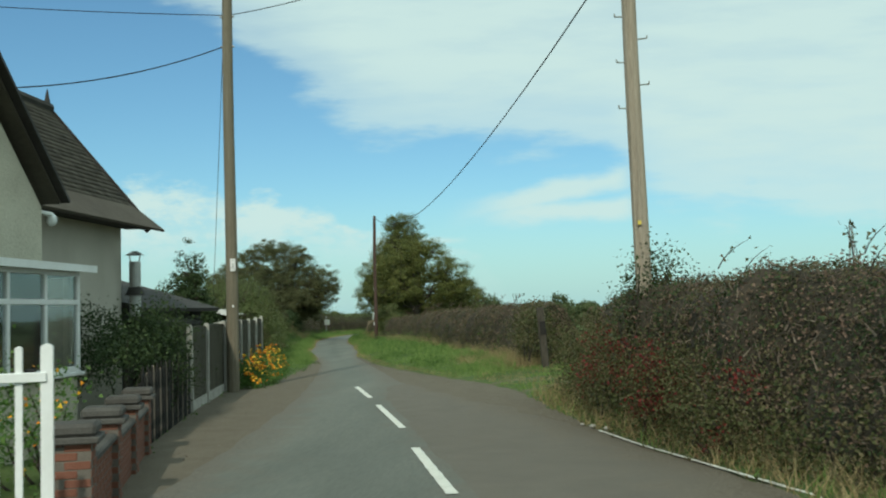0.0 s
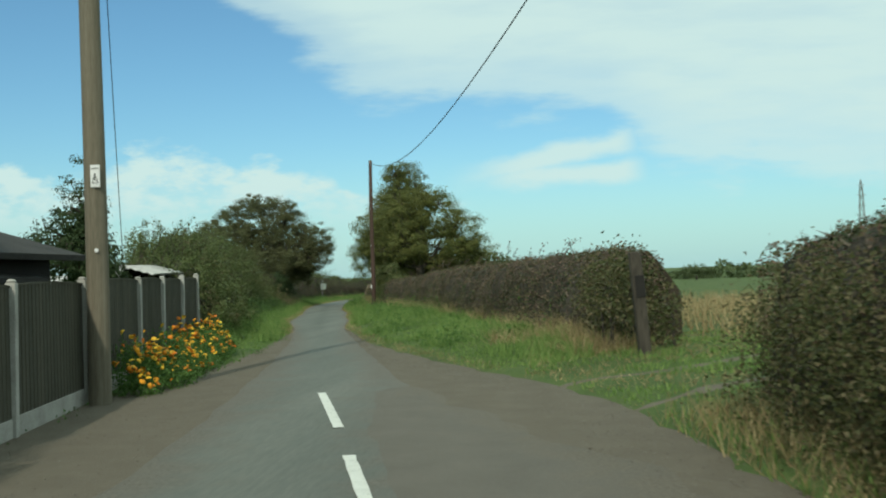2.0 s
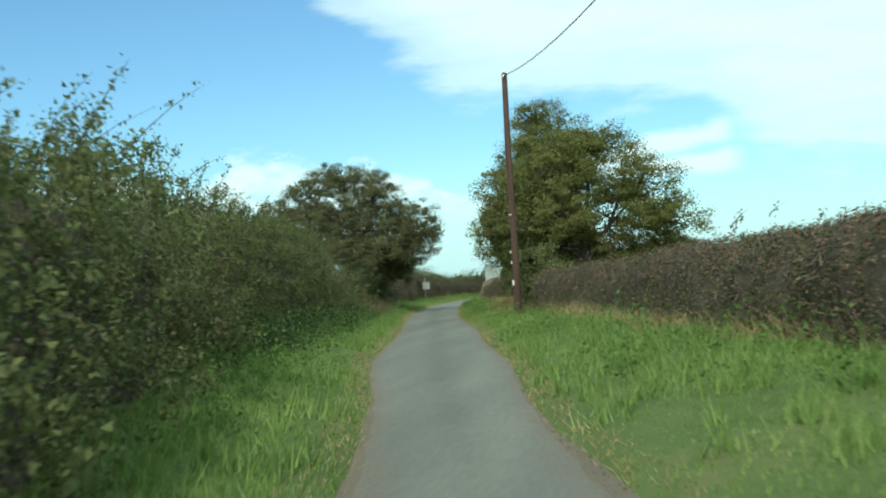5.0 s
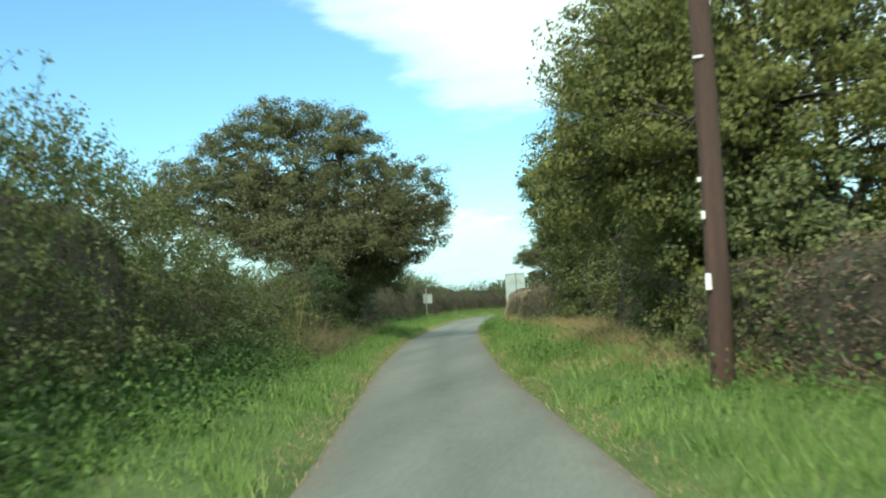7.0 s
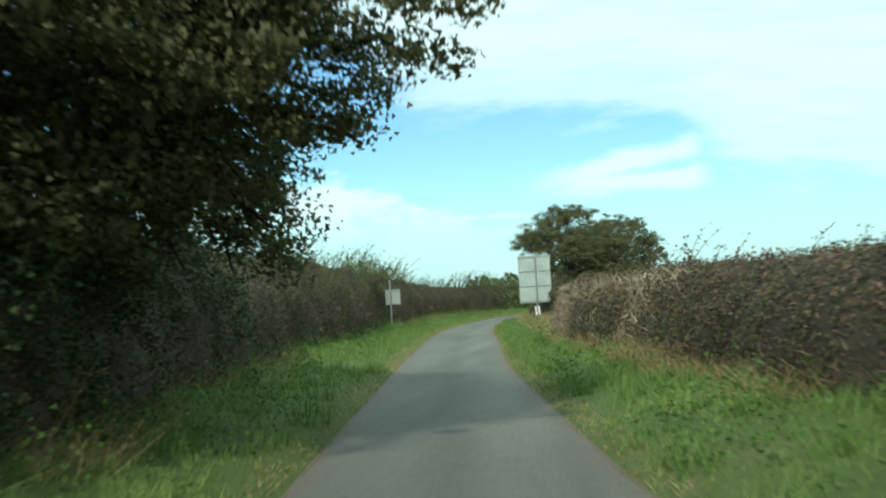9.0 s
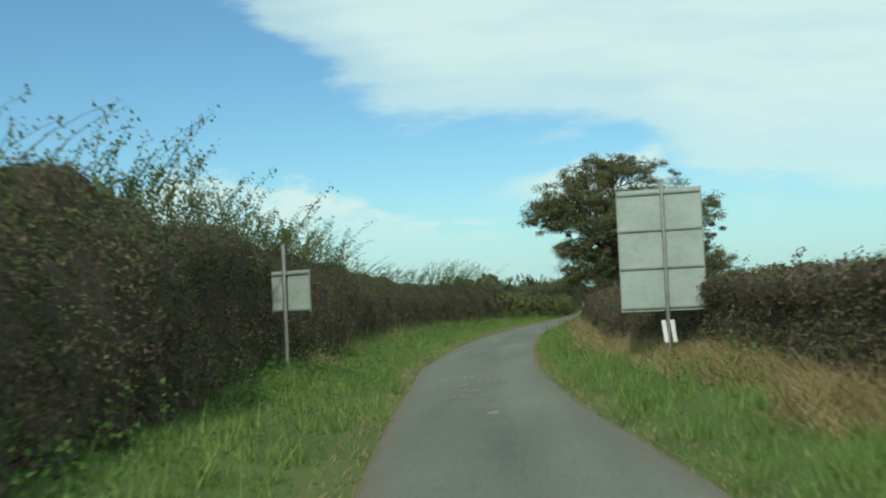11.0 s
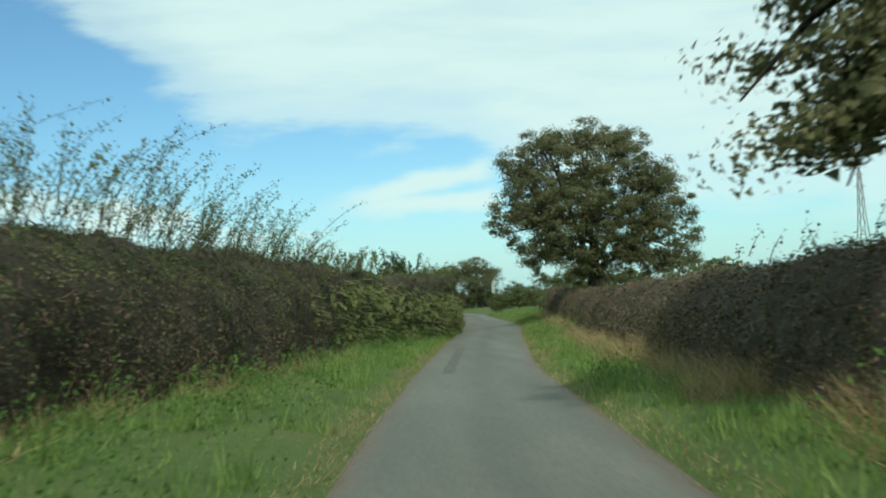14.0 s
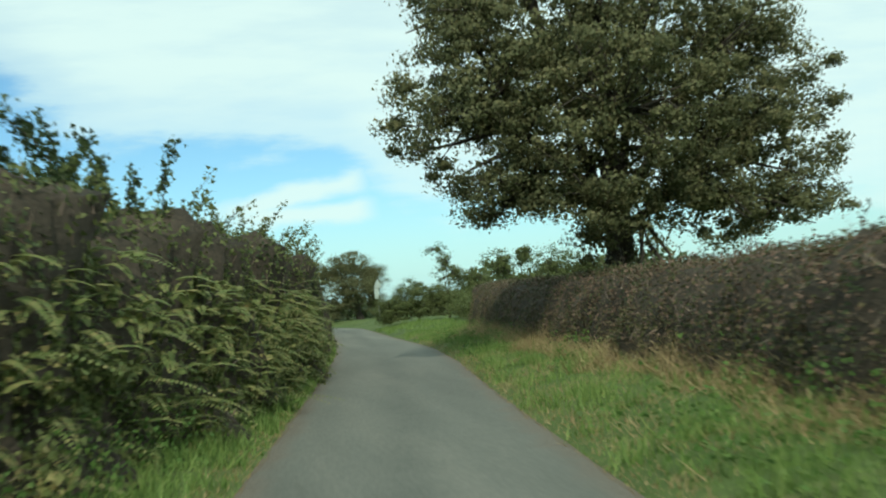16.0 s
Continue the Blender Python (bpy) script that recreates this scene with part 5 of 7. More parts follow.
# ---------------------------------------------------------------- road signs seen from behind
def back_sign(a, b, z0, z1, post, post_top, rails, label, post_r):
    """A sign plate between two plan points, seen from its back, on one post."""
    a, b, base = Vector((*a, 0)), Vector((*b, 0)), Vector((*post, g(*post)))
    along_, ob = (b - a).normalized(), empty("road_sign", tuple(base), label, "road sign", group="road signs seen from behind")
    out = Vector((along_.y, -along_.x, 0))
    if out.y > 0:
        out = -out
    q = Matrix(((along_.x, out.x, 0), (along_.y, out.y, 0), (0, 0, 1))).to_4x4()
    mid = (a + b) / 2
    w = (b - a).length
    def slab(name, mat, x0, x1, y0, y1, h0, h1, bev=0.0, text="", under=None):
        bm = box((x0, y0, h0), (x1, y1, h1), bev)
        bm.transform(Matrix.Translation(mid) @ q)
        return place(part(name, bm, mat, label=text), under or ob)
    px = (Vector((base.x, base.y, 0)) - mid).dot(along_)
    plate_ = slab("plate", "sign_back", -w / 2, w / 2, -0.004, 0.004, z0, z1, 0.002, "plain grey back of a metal sign plate")
    for s in (-1, 1):
        slab("edge_strip", "sign_rail", s * w / 2 - 0.012, s * w / 2 + 0.012, -0.008, 0.012, z0 - 0.01, z1 + 0.01, under=plate_)
    for f in rails:
        z = z0 + (z1 - z0) * f
        slab("rail", "sign_rail", -w / 2 + 0.02, w / 2 - 0.02, 0.006, 0.045, z - 0.022, z + 0.022, 0.004, under=plate_)
        slab("clip", "steel", px - post_r * 1.5, px + post_r * 1.5, 0.04, 0.07, z - 0.018, z + 0.018, 0.003, under=plate_)
    c = mid + along_ * px + out * (0.05 + post_r)
    bm = beam(bmesh.new(), (c.x, c.y, base.z - 0.3), (c.x, c.y, post_top), post_r * 2, sides=14)
    place(part("post", bm, "steel", label="galvanised steel post", smooth=False), ob)
    beamcap = beam(bmesh.new(), (c.x, c.y, post_top), (c.x, c.y, post_top + 0.03), post_r * 2.2, sides=14)
    place(part("post_cap", beamcap, "sign_rail"), ob)
    return ob, c


big, bc = back_sign((-21.536, 166.314), (-19.785, 166.013), 1.39, 4.0, (-20.58, 166.12), 4.16, (0.03, 0.355, 0.665, 0.965), "tall grey back of a rectangular road sign on one post", 0.045)
for s in (-1, 1):
    place(part("reflector_strip", box((bc.x + s * 0.09 - 0.045, bc.y - 0.075, 0.72), (bc.x + s * 0.09 + 0.045, bc.y - 0.066, 1.2), 0.003, turn=pose(0, 0, 0, 0, -6 * 1, 0)), "white", label="white reflective strip"), big)
back_sign((-28.666, 164.286), (-27.785, 163.873), 1.72, 2.55, (-28.32, 164.1), 3.05, (0.05, 0.93), "small square road sign back on a tall post", 0.042)

WSX, WSY = -13.85, 322.0
ws = empty("warning_sign", (WSX, WSY, 0.2), "white triangular road sign back at the bend", "road sign")
place(part("plate", prism([(WSX - 0.36, 3.25), (WSX + 0.36, 3.25), (WSX + 0.03, 3.98), (WSX - 0.03, 3.98)], "y", WSY - 0.02, WSY), "sign_back", label="pale triangular sign plate"), ws)
place(part("lower_plate", prism([(WSX - 0.30, 2.3), (WSX + 0.06, 2.3), (WSX + 0.06, 3.2), (WSX - 0.30, 3.2)], "y", WSY - 0.02, WSY), "sign_back", label="pale oblong plate below"), ws)
place(part("post", beam(bmesh.new(), (WSX, WSY + 0.06, 0), (WSX, WSY + 0.06, 4.0), 0.09, sides=10), "steel"), ws)


# ---------------------------------------------------------------- garden fence
def garden_fence():
    a, b, n = Vector((-4.47, 27.3, 0)), Vector((-7.05, 43.0, 0)), 7
    d = (b - a).normalized()
    ang = math.degrees(math.atan2(d.y, d.x))
    ob = empty("garden_fence", (a.x, a.y, g(a.x, a.y)), "grey-green closeboard panel fence with concrete posts", "fence")
    bw = 0.152
    me_b = bpy.data.meshes.new("fence_board")
    bm = box((-bw / 2, -0.011, 0), (bw / 2, 0.011, 1.0), 0.004)
    bm.to_mesh(me_b), bm.free()
    me_b.materials.append(M["fence_wood"])
    me_p = bpy.data.meshes.new("fence_post")
    bm = bmesh.new()
    add_box(bm, (-0.055, -0.06, -0.3), (0.055, 0.06, 1.80), 0.008)
    add_box(bm, (-0.045, -0.05, 1.795), (0.045, 0.05, 1.84), 0.02)
    bm.to_mesh(me_p), bm.free()
    me_p.materials.append(M["concrete"])
    rnd = random.Random(4)
    at = [0.0, 0.14, 0.3376, 0.4076, 0.5732, 0.7134, 0.8599, 1.0]
    for i in range(n + 1):
        p = a.lerp(b, at[i])
        o = new("fence_post", me_p)
        o.matrix_world = pose(p.x, p.y, g(p.x, p.y) - 0.01, rnd.uniform(-0.8, 0.8), rnd.uniform(-0.8, 0.8), ang)
        place(o, ob)
        if i == n:
            continue
        q = a.lerp(b, (at[i] + at[i + 1]) / 2)
        step = (b - a).length * (at[i + 1] - at[i])
        z = g(q.x, q.y)
        gb_ = box((-step / 2 + 0.06, -0.022, -0.1), (step / 2 - 0.06, 0.022, 0.24), 0.006)
        gb_.transform(pose(q.x, q.y, z, 0, 0, ang))
        place(part("gravel_board", gb_, "concrete", label="pale concrete board at the foot"), ob)
        for zz in (0.55, 1.5):
            r = box((-step / 2 + 0.06, 0.012, zz), (step / 2 - 0.06, 0.05, zz + 0.05), 0.005)
            r.transform(pose(q.x, q.y, z, 0, 0, ang))
            place(part("fence_rail", r, "fence_wood"), ob)
        m = int((step - 0.12) / (bw * 0.92))
        for k in range(m):
            u = -step / 2 + 0.06 + (k + 0.5) * (step - 0.12) / m
            c = q + d * u
            arch = 0.035 * (1 - (2 * u / step) ** 2)
            o = new("fence_board", me_b)
            o.matrix_world = pose(c.x, c.y, z + 0.235, 0, 0, ang + 3.0) @ Matrix.Diagonal((1.06, 1, 1.50 + arch + rnd.uniform(-0.012, 0.012), 1))
            place(o, ob)
        us = np.linspace(-0.5, 0.5, 9) * (step - 0.11)
        hs = 1.745 + 0.035 * (1 - (2 * us / step) ** 2)
        cap = prism([(u, h + 0.014) for u, h in zip(us, hs)] + [(u, h - 0.014) for u, h in zip(us[::-1], hs[::-1])], "y", -0.025, 0.025)
        cap.transform(pose(q.x, q.y, z, 0, 0, ang))
        place(part("capping", cap, "fence_wood"), ob)


garden_fence()


def picket_fence():
    a, b = Vector((-3.25, 21.3, 0)), Vector((-4.42, 27.1, 0))
    d = (b - a).normalized()
    ang = math.degrees(math.atan2(d.y, d.x))
    ob = empty("picket_fence", (a.x, a.y, g(a.x, a.y)), "low dark weathered picket fence under climbing plants", "fence")
    n = 42
    me = bpy.data.meshes.new("paling")
    bm = prism([(-0.035, 0.02), (0.035, 0.02), (0.035, 1.14), (0, 1.2), (-0.035, 1.14)], "y", -0.01, 0.01)
    bm.to_mesh(me), bm.free()
    me.materials.append(M["black_wood"])
    pale_ = me.copy()
    pale_.materials.clear()
    pale_.materials.append(M["old_wood"])
    for i in range(n):
        p = a + (b - a) * (i + 0.5) / n
        o = new("paling", pale_ if i % 5 == 3 else me)
        o.matrix_world = pose(p.x, p.y, g(p.x, p.y), 0, random.Random(i).uniform(-2, 2), ang) @ Matrix.Diagonal((1, 1, 1 + 0.06 * math.sin(i * 1.9), 1))
        place(o, ob)
    for zz in (0.1, 0.35, 0.95):
        m = (a + b) / 2
        r = box((-(b - a).length / 2, 0.011, zz), ((b - a).length / 2, 0.05, zz + 0.07), 0.004)
        r.transform(pose(m.x, m.y, g(m.x, m.y), 0, 0, ang))
        place(part("fence_rail", r, "black_wood"), ob)


picket_fence()


# ---------------------------------------------------------------- brick garden wall and white gate
def brick_wall():
    pts = [Vector((-1.34, 14.7, 0)), Vector((-1.93, 16.75, 0)), Vector((-2.55, 18.85, 0)), Vector((-3.15, 20.9, 0))]
    ob = empty("garden_wall", (pts[0].x, pts[0].y, g(pts[0].x, pts[0].y)), "red brick garden wall with dark capped piers", "wall")
    d = (pts[-1] - pts[0]).normalized()
    ang = math.degrees(math.atan2(d.y, d.x))
    me = bpy.data.meshes.new("brick")
    bm = box((-0.1075, -0.05, -0.0325), (0.1075, 0.05, 0.0325), 0.005)
    bm.to_mesh(me), bm.free()
    me.materials.append(M["brick"])
    for i, p in enumerate(pts):
        z0 = g(p.x, p.y)
        core = box((-0.165, -0.165, -0.2), (0.165, 0.165, 0.80))
        core.transform(pose(p.x, p.y, z0, 0, 0, ang))
        pier = place(part("pier", core, "mortar", label="brick pier with a dark coping slab"), ob)
        for c in range(11):
            for k in range(4):
                o = new("brick", me)
                s = 1 if c % 2 else -1
                m = pose(p.x, p.y, z0 + 0.04 + c * 0.075, 0, 0, ang + 90 * k) @ pose(0.055 * s, 0.122, 0)
                o.matrix_world = m
                o.parent = pier
        cop = bmesh.new()
        add_box(cop, (-0.24, -0.24, 0.82), (0.24, 0.24, 0.88), 0.012)
        add_box(cop, (-0.21, -0.21, 0.88), (0.21, 0.21, 0.99), 0.03)
        cop.transform(pose(p.x, p.y, z0, 0, 0, ang))
        place(part("coping", cop, "coping"), pier)
        if i + 1 < len(pts):
            q = pts[i + 1]
            m, L = (p + q) / 2, (q - p).length - 0.36
            zz = g(m.x, m.y)
            w = box((-L / 2, -0.10, -0.2), (L / 2, 0.10, 0.60))
            w.transform(pose(m.x, m.y, zz, 0, 0, ang))
            run = place(part("wall_run", w, "mortar", label="low brick wall between the piers"), ob)
            nb = int(L / 0.225)
            for c in range(8):
                for k in range(nb):
                    o = new("brick", me)
                    u = -L / 2 + (k + 0.5) * L / nb + (0.05 if c % 2 else -0.05)
                    o.matrix_world = pose(m.x, m.y, zz, 0, 0, ang) @ pose(u, -0.056, 0.03 + c * 0.075)
                    o.parent = run
            cop = box((-L / 2, -0.16, 0.62), (L / 2, 0.16, 0.70), 0.02)
            cop.transform(pose(m.x, m.y, zz, 0, 0, ang))
            place(part("coping", cop, "coping"), run)


brick_wall()


def white_gate():
    base = (-0.88, 13.25)
    z0 = g(*base)
    ob = empty("garden_gate", (*base, z0), "white painted picket gate standing open", "gate")
    d = Vector((-0.95, -0.32, 0)).normalized()
    ang = math.degrees(math.atan2(d.y, d.x))
    for i, (u, w, h) in enumerate([(0.0, 0.085, 1.655), (0.19, 0.05, 1.64), (0.35, 0.05, 1.63), (0.51, 0.05, 1.62), (0.67, 0.05, 1.62), (0.83, 0.05, 1.63), (1.02, 0.085, 1.655)]):
        bm = prism([(-w / 2, 0.03 if i not in (0, 6) else -0.2), (w / 2, 0.03 if i not in (0, 6) else -0.2), (w / 2, h - w * 0.3), (w * 0.3, h - 0.01), (0, h), (-w * 0.3, h - 0.01), (-w / 2, h - w * 0.3)], "y", -w * 0.35, w * 0.35)
        bm.transform(pose(base[0] + d.x * u, base[1] + d.y * u, z0, 0, 0, ang))
        place(part("gate_post" if i in (0, 6) else "paling", bm, "white"), ob)
    for z in (0.35, 1.38):
        bm = box((0.0, 0.015, z), (1.02, 0.05, z + 0.07), 0.006)
        bm.transform(pose(base[0], base[1], z0, 0, 0, ang))
        place(part("gate_rail", bm, "white"), ob)
    bm = box((0.08, -0.06, 1.42), (0.16, -0.03, 1.47), 0.006)
    bm.transform(pose(base[0], base[1], z0, 0, 0, ang))
    place(part("latch", bm, "cable", label="black iron latch"), ob)


white_gate()


# ---------------------------------------------------------------- cottage
def roof_slab(p, q, r, s, thick):
    """A thick roof plane with corners p, q, r, s."""
    P = [Vector(v) for v in (p, q, r, s)]
    nrm = (P[1] - P[0]).cross(P[3] - P[0]).normalized()
    if nrm.z < 0:
        nrm = -nrm
    bm = bmesh.new()
    lo, hi = [bm.verts.new(v - nrm * thick) for v in P], [bm.verts.new(v) for v in P]
    bm.faces.new(lo), bm.faces.new(hi)
    for i in range(4):
        bm.faces.new((lo[i], lo[(i + 1) % 4], hi[(i + 1) % 4], hi[i]))
    return bm, P, nrm


def tiles(parent, p, q, r, s, rows, cols, mat):
    """Overlapping courses of small tiles over a roof plane; p-q is the eave, s-r the ridge."""
    P = [Vector(v) for v in (p, q, r, s)]
    nrm = (P[1] - P[0]).cross(P[3] - P[0]).normalized()
    if nrm.z < 0:
        nrm = -nrm
    V, F = [], []
    for i in range(rows):
        f0, f1 = i / rows, min(1.0, (i + 1.15) / rows)
        for j in range(cols):
            sh = 0.5 * (i % 2) / cols
            u0, u1 = np.clip([(j + 0.03) / cols + sh - 0.25 / cols, (j + 0.97) / cols + sh - 0.25 / cols], 0, 1)
            if u1 - u0 < 1e-3:
                continue
            at_ = lambda u, f, h: (P[0].lerp(P[1], u)).lerp(P[3].lerp(P[2], u), f) + nrm * h  # noqa: E731
            k = len(V)
            V += [at_(u0, f0, 0.035), at_(u1, f0, 0.035), at_(u1, f1, 0.008), at_(u0, f1, 0.008), at_(u0, f0, 0.005), at_(u1, f0, 0.005)]
            F += [(k, k + 1, k + 2, k + 3), (k + 4, k + 5, k + 1, k)]
    place(sheet("roof_tiling", [tuple(v) for v in V], F, mat, stuff=True, label="small plain brown roof tiles"), parent)


def window_unit(parent, a, b, z0, z1, lights, top=0.3):
    """A white framed window between plan points a and b, with a row of small top lights."""
    a, b = Vector((*a, 0)), Vector((*b, 0))
    L, d = (b - a).length, (b - a).normalized()
    ang = math.degrees(math.atan2(d.y, d.x))
    T = pose(a.x, a.y, 0, 0, 0, ang)
    fr = bmesh.new()
    zt = z1 - (z1 - z0) * top
    for x in np.linspace(0, L, lights + 1):
        add_box(fr, (x - 0.04, -0.04, z0), (x + 0.04, 0.04, z1), 0.008)
    for z in (z0, zt, z1):
        add_box(fr, (-0.04, -0.045, z - 0.04), (L + 0.04, 0.045, z + 0.04), 0.008)
    fr.transform(T)
    w = place(part("window_frame", fr, "white", label="white plastic window frame"), parent)
    for i in range(lights):
        x0, x1 = L * i / lights + 0.045, L * (i + 1) / lights - 0.045
        for lo, hi in ((z0 + 0.045, zt - 0.045), (zt + 0.045, z1 - 0.045)):
            gl = box((x0, -0.006, lo), (x1, 0.006, hi))
            gl.transform(T)
            o = place(part("pane", gl, "glass"), w)
            o.visible_shadow = False
    sl = box((-0.08, -0.10, z0 - 0.10), (L + 0.08, 0.06, z0 - 0.04), 0.01)
    sl.transform(T)
    place(part("sill", sl, "white"), w)


def cottage():
    ob = empty("cottage", (-7.0, 22.0, 0.1), "cream rendered cottage with steep brown tiled roofs and dark bargeboards", "house")
    # main block: front wall along the road, ridge parallel to it
    x0, x1, ya, yb, eave, ridge = -10.4, -6.0, 14.0, 27.45, 3.95, 6.62
    xr = -7.85
    place(part("main_wall", box((x0, ya, -0.2), (x1, yb, eave + 0.05)), "smooth_render", label="smooth cream rendered wall"), ob)
    place(part("gable_wall", prism([(x0, eave), (x1, eave), (xr, ridge - 0.18)], "y", yb - 0.25, yb), "smooth_render"), ob)
    tipx, over = -5.58, 0.62
    ez = 3.92
    for nm, (ex, ez_) in {"front": (tipx, ez), "rear": (x0 - 0.5, 3.7)}.items():
        c = [(ex, ya, ez_), (ex, yb + over, ez_), (xr, yb + over, ridge), (xr, ya, ridge)]
        bm, P_, _ = roof_slab(*c, 0.10)
        place(part("roof_plane", bm, "dark_roof", label="brown tiled roof"), ob)
        if nm == "front":
            tiles(ob, *c, 24, 60, "roof_tile")
    # flared foot of the front slope
    bm, _, _ = roof_slab((tipx + 0.26, ya, ez - 0.06), (tipx + 0.30, yb + over + 0.05, ez - 0.06), (tipx - 0.45, yb + over, ez + 0.55), (tipx - 0.45, ya, ez + 0.55), 0.05)
    place(part("eave_flare", bm, "roof_tile"), ob)
    bm = bmesh.new()
    beam(bm, (tipx, yb + over - 0.03, ez - 0.05), (xr, yb + over - 0.03, ridge - 0.06), 0.05, 0.2)
    beam(bm, (x0 - 0.5, yb + over - 0.03, 3.65), (xr, yb + over - 0.03, ridge - 0.06), 0.05, 0.2)
    place(part("bargeboard", bm, "barge", label="dark brown bargeboard"), ob)
    place(part("ridge_tile", beam(bmesh.new(), (xr, ya, ridge + 0.02), (xr, yb + over, ridge + 0.02), 0.24, sides=8), "dark_roof"), ob)
    fin = bmesh.new()
    bmesh.ops.create_cone(fin, segments=6, radius1=0.09, radius2=0.01, depth=0.42, cap_ends=True, matrix=Matrix.Translation((xr, yb + over - 0.1, ridge + 0.22)))
    place(part("finial", fin, "dark_roof", label="pointed ridge finial"), ob)
    # soffit under the front eave
    place(part("soffit", box((x1, ya, eave - 0.08), (tipx + 0.05, yb + 0.3, eave - 0.03)), "barge"), ob)
    # gabled wing towards the road
    gx, ga, gb_, ge, gr = -5.0, 14.6, 21.75, 3.75, 7.1
    gm = (ga + gb_) / 2
    place(part("wing_wall", box((-7.5, ga, -0.2), (gx, gb_, ge)), "render_wall", label="rough-cast cream render"), ob)
    place(part("wing_gable", prism([(ga, ge), (gb_, ge), (gm, gr - 0.25)], "x", gx - 0.25, gx), "render_wall"), ob)
    for s, yy in ((1, gb_ + 0.28), (-1, ga - 0.28)):
        c = [(gx + 0.2, yy, ge + 0.14), (-8.2, yy, ge + 0.14), (-8.2, gm, gr), (gx + 0.2, gm, gr)]
        bm, _, _ = roof_slab(*c, 0.10)
        place(part("roof_plane", bm, "roof_tile", label="brown tiled wing roof"), ob)
        bm = bmesh.new()
        beam(bm, (gx + 0.21, yy, ge + 0.10), (gx + 0.21, gm, gr - 0.02), 0.26, 0.05)
        place(part("bargeboard", bm, "barge", label="deep dark bargeboard"), ob)
    # security lamp on the corner
    bm = bmesh.new()
    bmesh.ops.create_uvsphere(bm, u_segments=12, v_segments=8, radius=0.09, matrix=Matrix.Translation((gx - 0.1, gb_ + 0.55, 3.60)) @ Matrix.Diagonal((1, 1, 1.2, 1)))
    add_box(bm, (gx - 0.14, gb_, 3.66), (gx - 0.06, gb_ + 0.55, 3.72), 0.01)
    place(part("corner_lamp", bm, "white", label="small white lamp under the eave"), ob)
    # bay window
    bay = [(gx + 0.02, 18.0), (-4.42, 18.4), (-4.42, 21.7), (gx - 0.2, 22.15)]
    place(part("bay_base", prism([(p[0], p[1]) for p in bay] + [(gx - 0.3, 18.2)], "z", -0.2, 1.08), "render_wall", label="rough-cast bay base"), ob)
    for i, li in ((0, 1), (1, 3), (2, 1)):
        a, b = (bay[i], bay[i + 1])
        window_unit(ob, (a[0], a[1]), (b[0], b[1]), 1.22, 2.68, li)
    place(part("bay_roof", prism([(-4.24, 18.2), (-4.24, 21.9), (gx - 0.25, 22.35), (gx - 0.3, 17.8)], "z", 2.73, 2.79), "sign_back", label="flat grey felted bay roof"), ob)
    place(part("bay_fascia", prism([(-4.19, 18.15), (-4.19, 21.95), (-4.24, 21.95), (-4.24, 18.15)], "z", 2.70, 2.81), "white"), ob)
    # added dark panel hides the wall and stands in for the unlit room
    place(part("curtain", box((-4.92, 18.5, 1.25), (-4.86, 21.5, 2.7)), "black_wood", label="dark panel behind the glass in place of the unlit room"), ob)
    place(part("upper_window", box((gx - 0.02, 17.2, 3.6), (gx + 0.03, 19.0, 4.8), 0.02), "white", label="white framed upper window"), ob)


cottage()


def outbuilding():
    ob = empty("outbuilding", (-7.0, 31.0, 0.1), "low dark lean-to outbuilding behind the garden fence", "shed")
    place(part("shed_wall", box((-9.6, 27.8, -0.1), (-6.2, 33.4, 2.25)), "black_wood", label="dark stained boards"), ob)
    bm, _, _ = roof_slab((-5.8, 27.6, 2.18), (-5.8, 33.8, 2.18), (-9.7, 33.8, 3.35), (-9.7, 27.6, 3.35), 0.09)
    place(part("roof_plane", bm, "dark_roof", label="dark felt roof"), ob)
    bm = beam(bmesh.new(), (-5.75, 27.55, 2.16), (-9.7, 27.55, 3.33), 0.05, 0.16)
    place(part("bargeboard", bm, "barge"), ob)
    bm, _, _ = roof_slab((-5.2, 27.6, 1.84), (-6.0, 33.0, 1.84), (-6.8, 33.0, 2.0), (-6.3, 27.6, 2.1), 0.07)
    place(part("lower_roof", bm, "dark_roof"), ob)


outbuilding()
fl = empty("stove_flue", (-5.7, 27.0, 2.2), "shiny steel stove flue with a round cowl", "flue")
fx_, fy_ = -5.72, 27.5
place(part("pipe", beam(bmesh.new(), (fx_, fy_, 2.0), (fx_, fy_, 3.16), 0.24, sides=16), "steel", label="shiny steel pipe", smooth=False), fl)
place(part("collar", beam(bmesh.new(), (fx_, fy_, 2.45), (fx_, fy_, 2.62), 0.42, 0.26, sides=16), "dark_roof"), fl)
cowl = place(part("cowl", beam(bmesh.new(), (fx_, fy_, 3.30), (fx_, fy_, 3.38), 0.40, 0.12, sides=16), "steel"), fl)
for s in (-1, 1):
    place(part("cowl_strut", beam(bmesh.new(), (fx_ + s * 0.09, fy_, 3.14), (fx_ + s * 0.12, fy_, 3.32), 0.02), "steel"), cowl)


